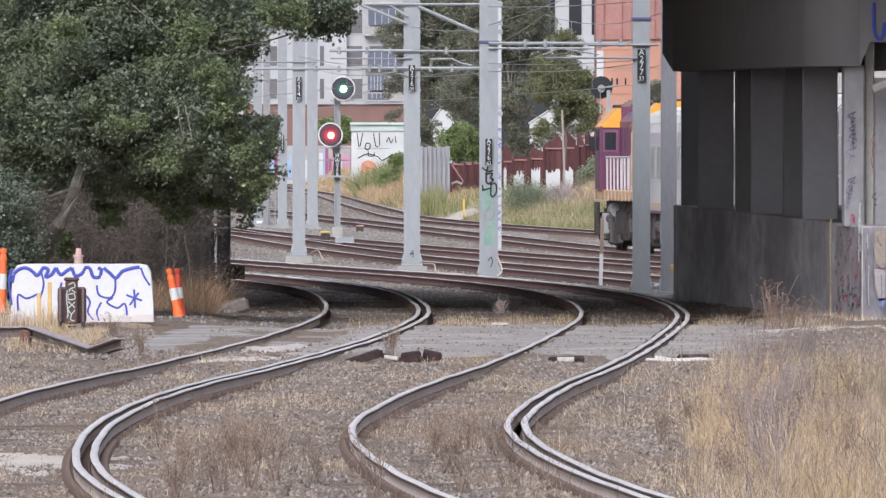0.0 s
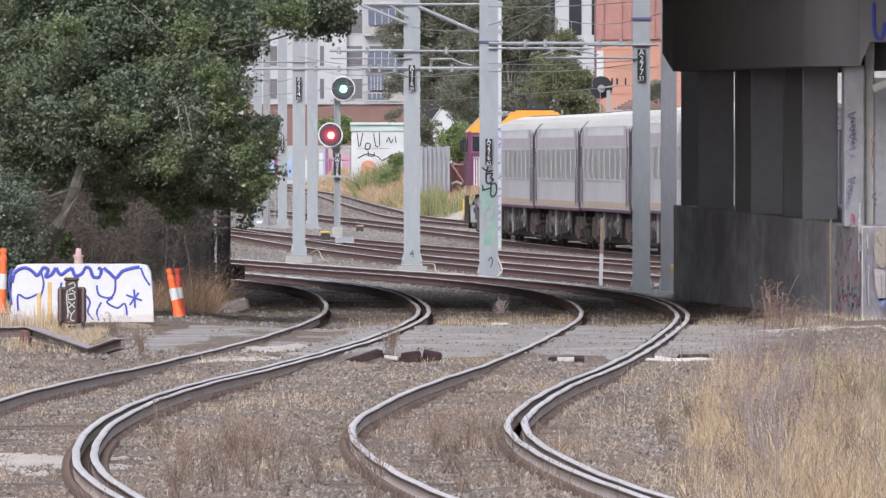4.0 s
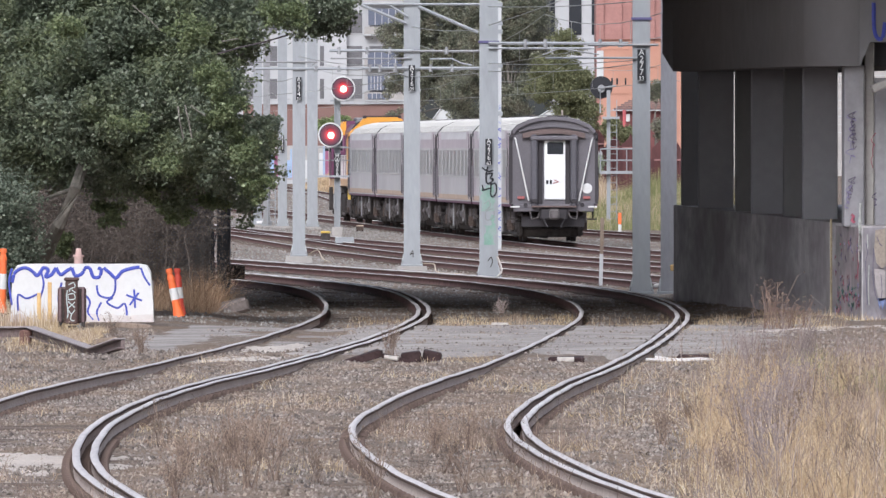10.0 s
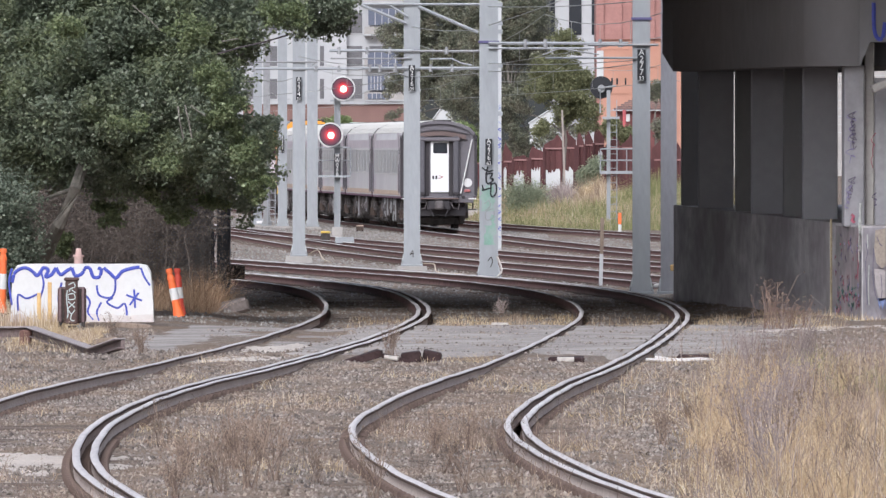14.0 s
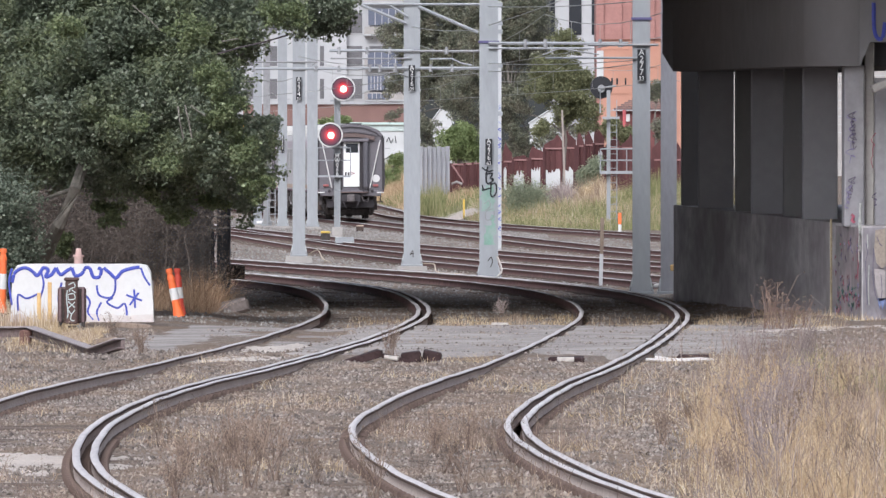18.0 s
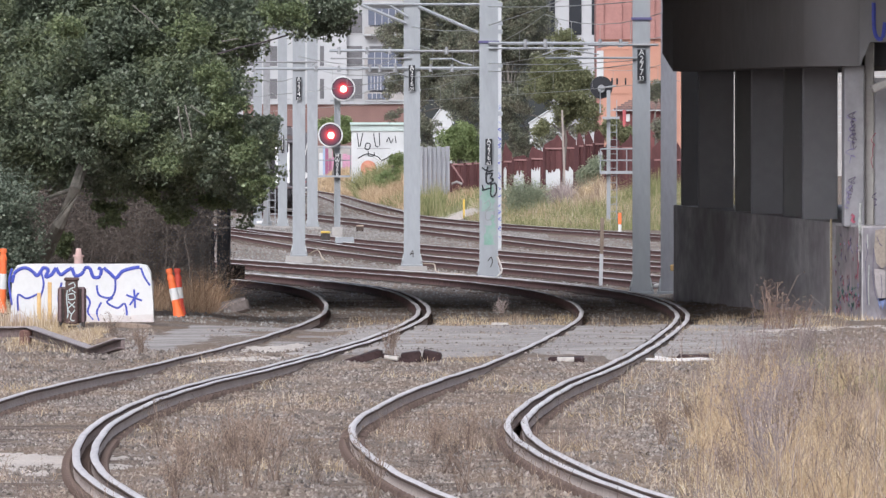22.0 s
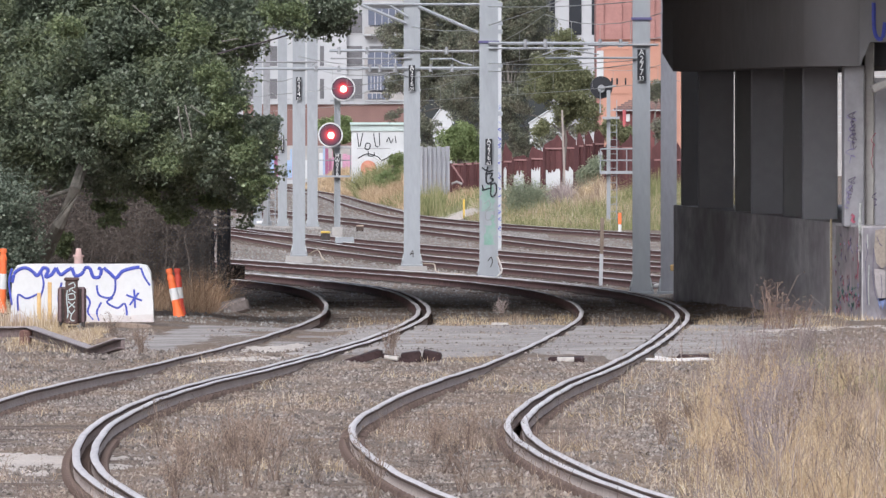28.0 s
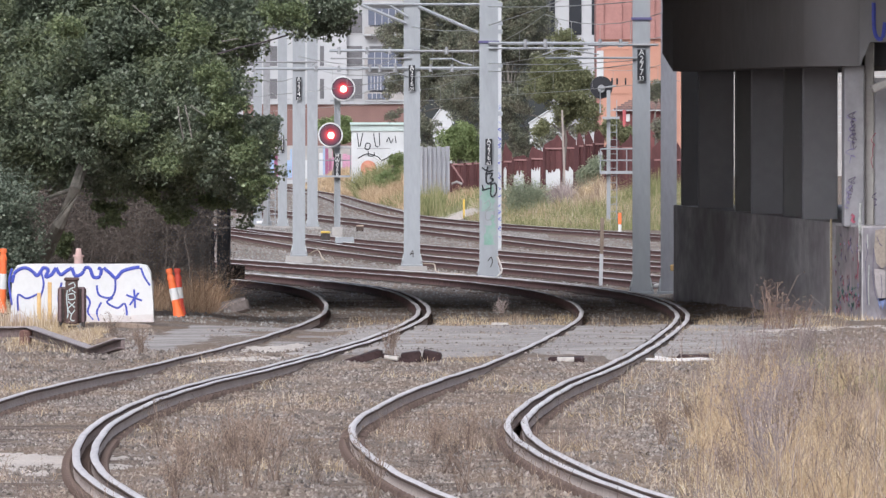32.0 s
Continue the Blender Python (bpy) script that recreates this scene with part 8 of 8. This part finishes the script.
chunk("rubber_slab", "dark slab at the crossing's edge", "slab", 3.204, 180, -0.062, 0.39, 0.4, 0.09, M_OLDTIMBER, 0, -2, 0, 9, "broken planks")
chunk("rubber_slab", "small dark lump between the rails", "slab", -2.685, 182, -0.216, 0.16, 0.2, 0.14, M_OLDTIMBER, 0, 8, 0, 10, "broken planks")
chunk("timber_plank", "cracked plank by the guard rail", "plank", -4.572, 192, 0.022, 0.308, 0.3, 0.06, M_TIMBER, 0, -6, 0, 11, "broken planks")
chunk("timber_plank", "old flat timber before the barrier", "plank", -4.569, 208, 0.007, 0.5, 0.4, 0.08, M_TIMBER, 0, 4, 0, 12, "broken planks")
chunk("concrete_block", "half-buried rough concrete wedge", "block", -3.50, 237, -0.14, 0.60, 0.8, 0.26, M_PALECONC, 0, -16, 0, 13)
chunk("stone", "pale stone in dry grass", "stone", 0.87, 215, -0.037, 0.241, 0.2, 0.05, M_PALESTONE, 0, 0, 0, 14, "loose stones")

chunk("timber_plank", "old reddish sleeper lying across the ballast", "plank", -1.169, 110.5, float(ground_z(-1.169, 110.5)) - 0.02, 2.303, 0.2, 0.075, M_REDTIMBER, 0, 0, 1.0, 15, "broken planks")
chunk("timber_plank", "old reddish sleeper between the rails", "plank", 0.737, 110.8, float(ground_z(0.737, 110.8)) - 0.02, 0.888, 0.2, 0.06, M_REDTIMBER, 0, 0, 0, 16, "broken planks")


for x0, x1, dz, sd in ((2.58, 3.42, 0.0, 1), (2.70, 3.46, 0.03, 2)):
    pts = [(x0 + (x1 - x0) * k / 8, 179.4 + 0.15 * sd, -0.045 + dz * (1 - k / 8) + 0.012 * math.sin(k * 0.9 + sd)) for k in range(9)]
    bm = tube(pts, 0.022, 5)
    ob = tagged(part("timber_strip", bm, M_BLEACHED), "bleached curled timber strip at the crossing's edge", "plank", "broken planks")


def trackside_box(x, y, z, w, h, d, mat, label, legs=True, cap=None):
    b = thing("trackside_box", pose(x, y, z), label, "equipment box", "trackside boxes")
    part("case", box(w, d, h * 0.7, 0, 0, h * 0.3, 0.02), mat, b)
    if cap:
        part("lid", box(w * 1.08, d * 1.05, h * 0.22, 0, 0, h, 0.03), cap, b)
    if legs:
        for s in (-1, 1):
            part("leg", box(0.05, 0.05, h * 0.3, s * w * 0.35, 0, 0), M_DARKIRON, b)


trackside_box(-3.334, 478, -0.561, 0.651, 0.307, 0.6, M_GALV, "grey steel point machine box")
trackside_box(-4.169, 500, -0.567, 0.321, 0.321, 0.4, M_DARKIRON, "small box with yellow domed lid", True, M_YELLOW)
trackside_box(-3.3, 560, -0.565, 0.292, 0.247, 0.3, M_RUSTY, "small box with tan lid on legs", True, M_TAN)
trackside_box(-7.72, 600, -0.623, 0.433, 0.337, 0.4, M_WHITE, "low white metal trackside cabinet")
trackside_box(-6.857, 596, -0.673, 0.239, 0.478, 0.3, M_WHITE, "small white cabinet on legs")
trackside_box(4.154, 272, -0.028, 0.196, 0.098, 0.2, M_WHITE, "white junction box by the mast", False)
trackside_box(4.372, 268.5, 0.301, 0.086, 0.172, 0.1, M_FADEDYELLOW, "brass padlocked box on the mast", False)


def hose(pts, r, mat, label):
    d = np.linspace(0, len(pts) - 1, 6 * len(pts))
    xyz = [smooth_through([(i, p[k]) for i, p in enumerate(pts)], d) for k in range(3)]
    tagged(part("cable", tube([tuple(float(v) for v in p) for p in zip(*xyz)], r, 6), mat), label, "cable", "loose cables")


M_CREAM = surface("cream_cable_sheath", (0.56, 0.47, 0.37), 0.7, var=0.1, bump_s=0)
hose([(-3.832, 400, -0.30), (-3.551, 399, -0.15), (-3.382, 398, -0.40), (-3.167, 397, -0.48)], 0.018, M_CREAM, "cream earthing cable at the mast foot")
hose([(-0.47, 345, -0.1), (-0.221, 344, -0.12), (-0.124, 343, -0.30), (0.425, 342, -0.34)], 0.018, M_CREAM, "cream earthing cable lying on ballast")
hose([(1.178, 306.6, 0.35), (1.276, 306.5, 0.05), (1.153, 306.4, -0.12)], 0.025, M_PALESTONE, "pale cable down the mast foot")


def tags():
    y = 214.6
    pl = bpy.data.objects["bridge"]
    u = lambda px, py, d=214.6: ((px - 784) * d / 24947, 2.6 - (py - 271) * d / 24947)
    def loops(c, top, bottom, w, n, lean):
        """A run of cursive loops going down the column."""
        return [u(c + lean * (i / n - 0.5) + w * math.sin(i * 2.4) * (0.6 + 0.4 * math.sin(i * 0.9)), top + (bottom - top) * i / n + 5 * math.cos(i * 2.4)) for i in range(n + 1)]

    for c, top, bottom, w, n, lean, mat, d in ((1517, 195, 285, 11, 18, -3, M_PALEVIOLET, 217.28), (1519, 198, 262, 8, 22, 3, M_DUSKVIOLET, 217.27), (1515, 315, 352, 8, 14, -8, M_DUSKVIOLET, 217.28), (1510, 330, 372, 6, 12, -5, M_PALEVIOLET, 217.27),
                                               (1555, 232, 300, 4, 9, -5, M_DULLRED, 217.42), (1559, 342, 368, 5, 7, 3, M_DUSKVIOLET, 217.42)):
        scrawl(pl, mat, [loops(c, top, bottom, w, n, lean)], d, 0.0055)
    rr = random.Random(31)
    k = (6.386 - 4.285) / 47.0

    def on_wall(px, py):
        """A place on the plinth's long face."""
        y = (4.285 + k * 262.0) / ((px - 784) / 24947 + k)
        return (px - 784) * y / 24947 - 0.02, y, 2.6 - (py - 271) * y / 24947

    for i in range(95):
        low = rr.random() < 0.55
        px, py = (rr.uniform(1479, 1523), rr.uniform(505, 545)) if low else (rr.uniform(1479, 1523), rr.uniform(405, 520))
        mat = rr.choice((M_DULLRED, M_DULLRED, M_MAROONSPRAY, M_TEAL, M_TEAL, M_PALEVIOLET)) if low else rr.choice((M_DULLRED, M_MAROONSPRAY, M_PALEVIOLET, M_PALEVIOLET, M_DULLRED if px > 1512 else M_DUSKVIOLET))
        step = rr.uniform(0.9, 3.2)
        pts = [on_wall(min(1524, max(1476, px + 0.8 * math.sin(j * 1.3 + i))), py + j * step) for j in range(6)]
        part("paint_mark", tube(pts, [0.001, 0.006, 0.009, 0.008, 0.005, 0.001], 4), mat, pl, "spray-paint streak")
    # drips down the corner, and the painted figure on the wall's end
    for px, top, bottom, r, mat in ((1523, 384, 470, 0.022, M_DRIP), (1526, 400, 450, 0.012, M_DRIP), (1521, 440, 500, 0.012, M_DULLRED)):
        part("paint_run", tube([on_wall(px + 0.8 * math.sin(j), top + (bottom - top) * j / 6) for j in range(7)], [r * 0.5, r, r * 0.9, r, r * 0.7, r * 0.5, 0.002], 5), mat, pl, "run of paint")
    on_end = lambda pts: prism([u(px, py, 214.95) for px, py in pts], 0.006, "y", 214.90)
    part("paint_panel", on_end([(1549, 408), (1567, 404), (1567, 470), (1561, 476), (1551, 466), (1547, 440)]), M_SANDSPRAY, pl, "tan painted shape")
    part("paint_panel", on_end([(1547, 476), (1566, 478), (1567, 530), (1556, 534), (1549, 505)]), M_BLUSHSPRAY, pl, "pale painted shape")
    part("paint_panel", on_end([(1553, 528), (1556, 548), (1559, 536), (1562, 550), (1565, 534), (1567, 548), (1567, 528)]), M_FADEDBLUE, pl, "blue painted tips")
    scrawl(pl, M_DUSKVIOLET, [[u(1547, 440), u(1546, 490), u(1550, 520), u(1554, 532)], [u(1553, 420), u(1558, 432), u(1563, 436)], [u(1560, 486), u(1562, 510), u(1561, 530)], [u(1534, 430), u(1536, 450), u(1533, 470), u(1536, 540)]], 214.89, 0.005)
    scrawl(pl, M_DRIP, [[u(1539, 470), u(1538, 505), u(1539, 540)], [u(1536, 415), u(1537, 440)]], 214.89, 0.008, label="run of paint")
    scrawl(pl, M_DULLRED, [[u(1507, 380, 217.2), u(1511, 384, 217.2), u(1508, 390, 217.2), u(1513, 394, 217.2)]], 217.27, 0.022, label="magenta paint blot")
    scrawl(pl, M_DRIP, [[u(1523, 360, 217.2), u(1522, 375, 217.2), u(1524, 396, 217.2)]], 217.27, 0.016, label="run of paint")
    part("pour_seam", tube([on_wall(1473, py) for py in (388, 440, 500, 560)], 0.02, 5), M_OCHRE, pl, "yellowish seam between the two pours")
    scrawl(pl, M_BLUE, [[u(1546, 5, 216.98), u(1547, 50, 216.98), u(1553, 68, 216.98), u(1562, 66, 216.98), u(1566, 40, 216.98)]], 216.98, 0.03)


M_MAROONSPRAY = surface("maroon_spray_paint", (0.22, 0.07, 0.10), 0.7, var=0.2, bump_s=0)
M_TEAL = surface("teal_spray_paint", (0.07, 0.19, 0.15), 0.7, var=0.2, bump_s=0)
M_OCHRE = surface("ochre_wash", (0.40, 0.33, 0.23), 0.8, var=0.2, bump_s=0)
M_DRIP = surface("pale_grey_paint_run", (0.36, 0.365, 0.35), 0.75, var=0.25, big=3.0, bump_s=0)
M_DULLRED = surface("dull_red_spray_paint", (0.34, 0.10, 0.14), 0.75, var=0.3, big=3.0, bump_s=0)
M_DUSKVIOLET = surface("dusky_violet_spray_paint", (0.12, 0.10, 0.15), 0.75, var=0.2, bump_s=0)
M_SANDSPRAY = surface("sand_spray_paint", (0.29, 0.245, 0.21), 0.8, var=0.2, big=2.0, bump_s=0)
M_BLUSHSPRAY = surface("blush_spray_paint", (0.34, 0.305, 0.305), 0.8, var=0.15, big=2.0, bump_s=0)
M_FADEDBLUE = surface("faded_blue_spray_paint", (0.16, 0.20, 0.36), 0.75, var=0.2, bump_s=0)
M_PALEVIOLET = surface("pale_violet_spray_paint", (0.24, 0.21, 0.34), 0.7, var=0.2, bump_s=0)
tags()


# ---- what moves ----
# distance of the train's nose along the line, by time
NOSE = [(0.0, 426.5), (1.0, 444.5), (2.0, 463.0), (4.0, 500.5), (6.0, 537.5), (9.0, 592.5), (12.0, 648.5), (14.5, 695.5), (17.0, 743.0), (19.0, 781.0), (22.0, 838.0), (32.0, 1028.0)]


def on_line(y):
    y = float(y)
    return pose(float(t5(y)), y, float(rail_z(min(max(y, 240.0), 1900.0))) + 0.05, 0, 0, -math.degrees(math.atan(SLOPE)))


def motions():
    back = [9.3] + [18.6 + 0.6 + 12.1 + k * 24.2 for k in range(5)]
    for ob, b in zip([LOCO] + CARS, back):
        walk(ob, [(t, on_line(n - b)) for t, n in NOSE])
    for ob, rows in TURNING:
        walk(ob, rows)


motions()
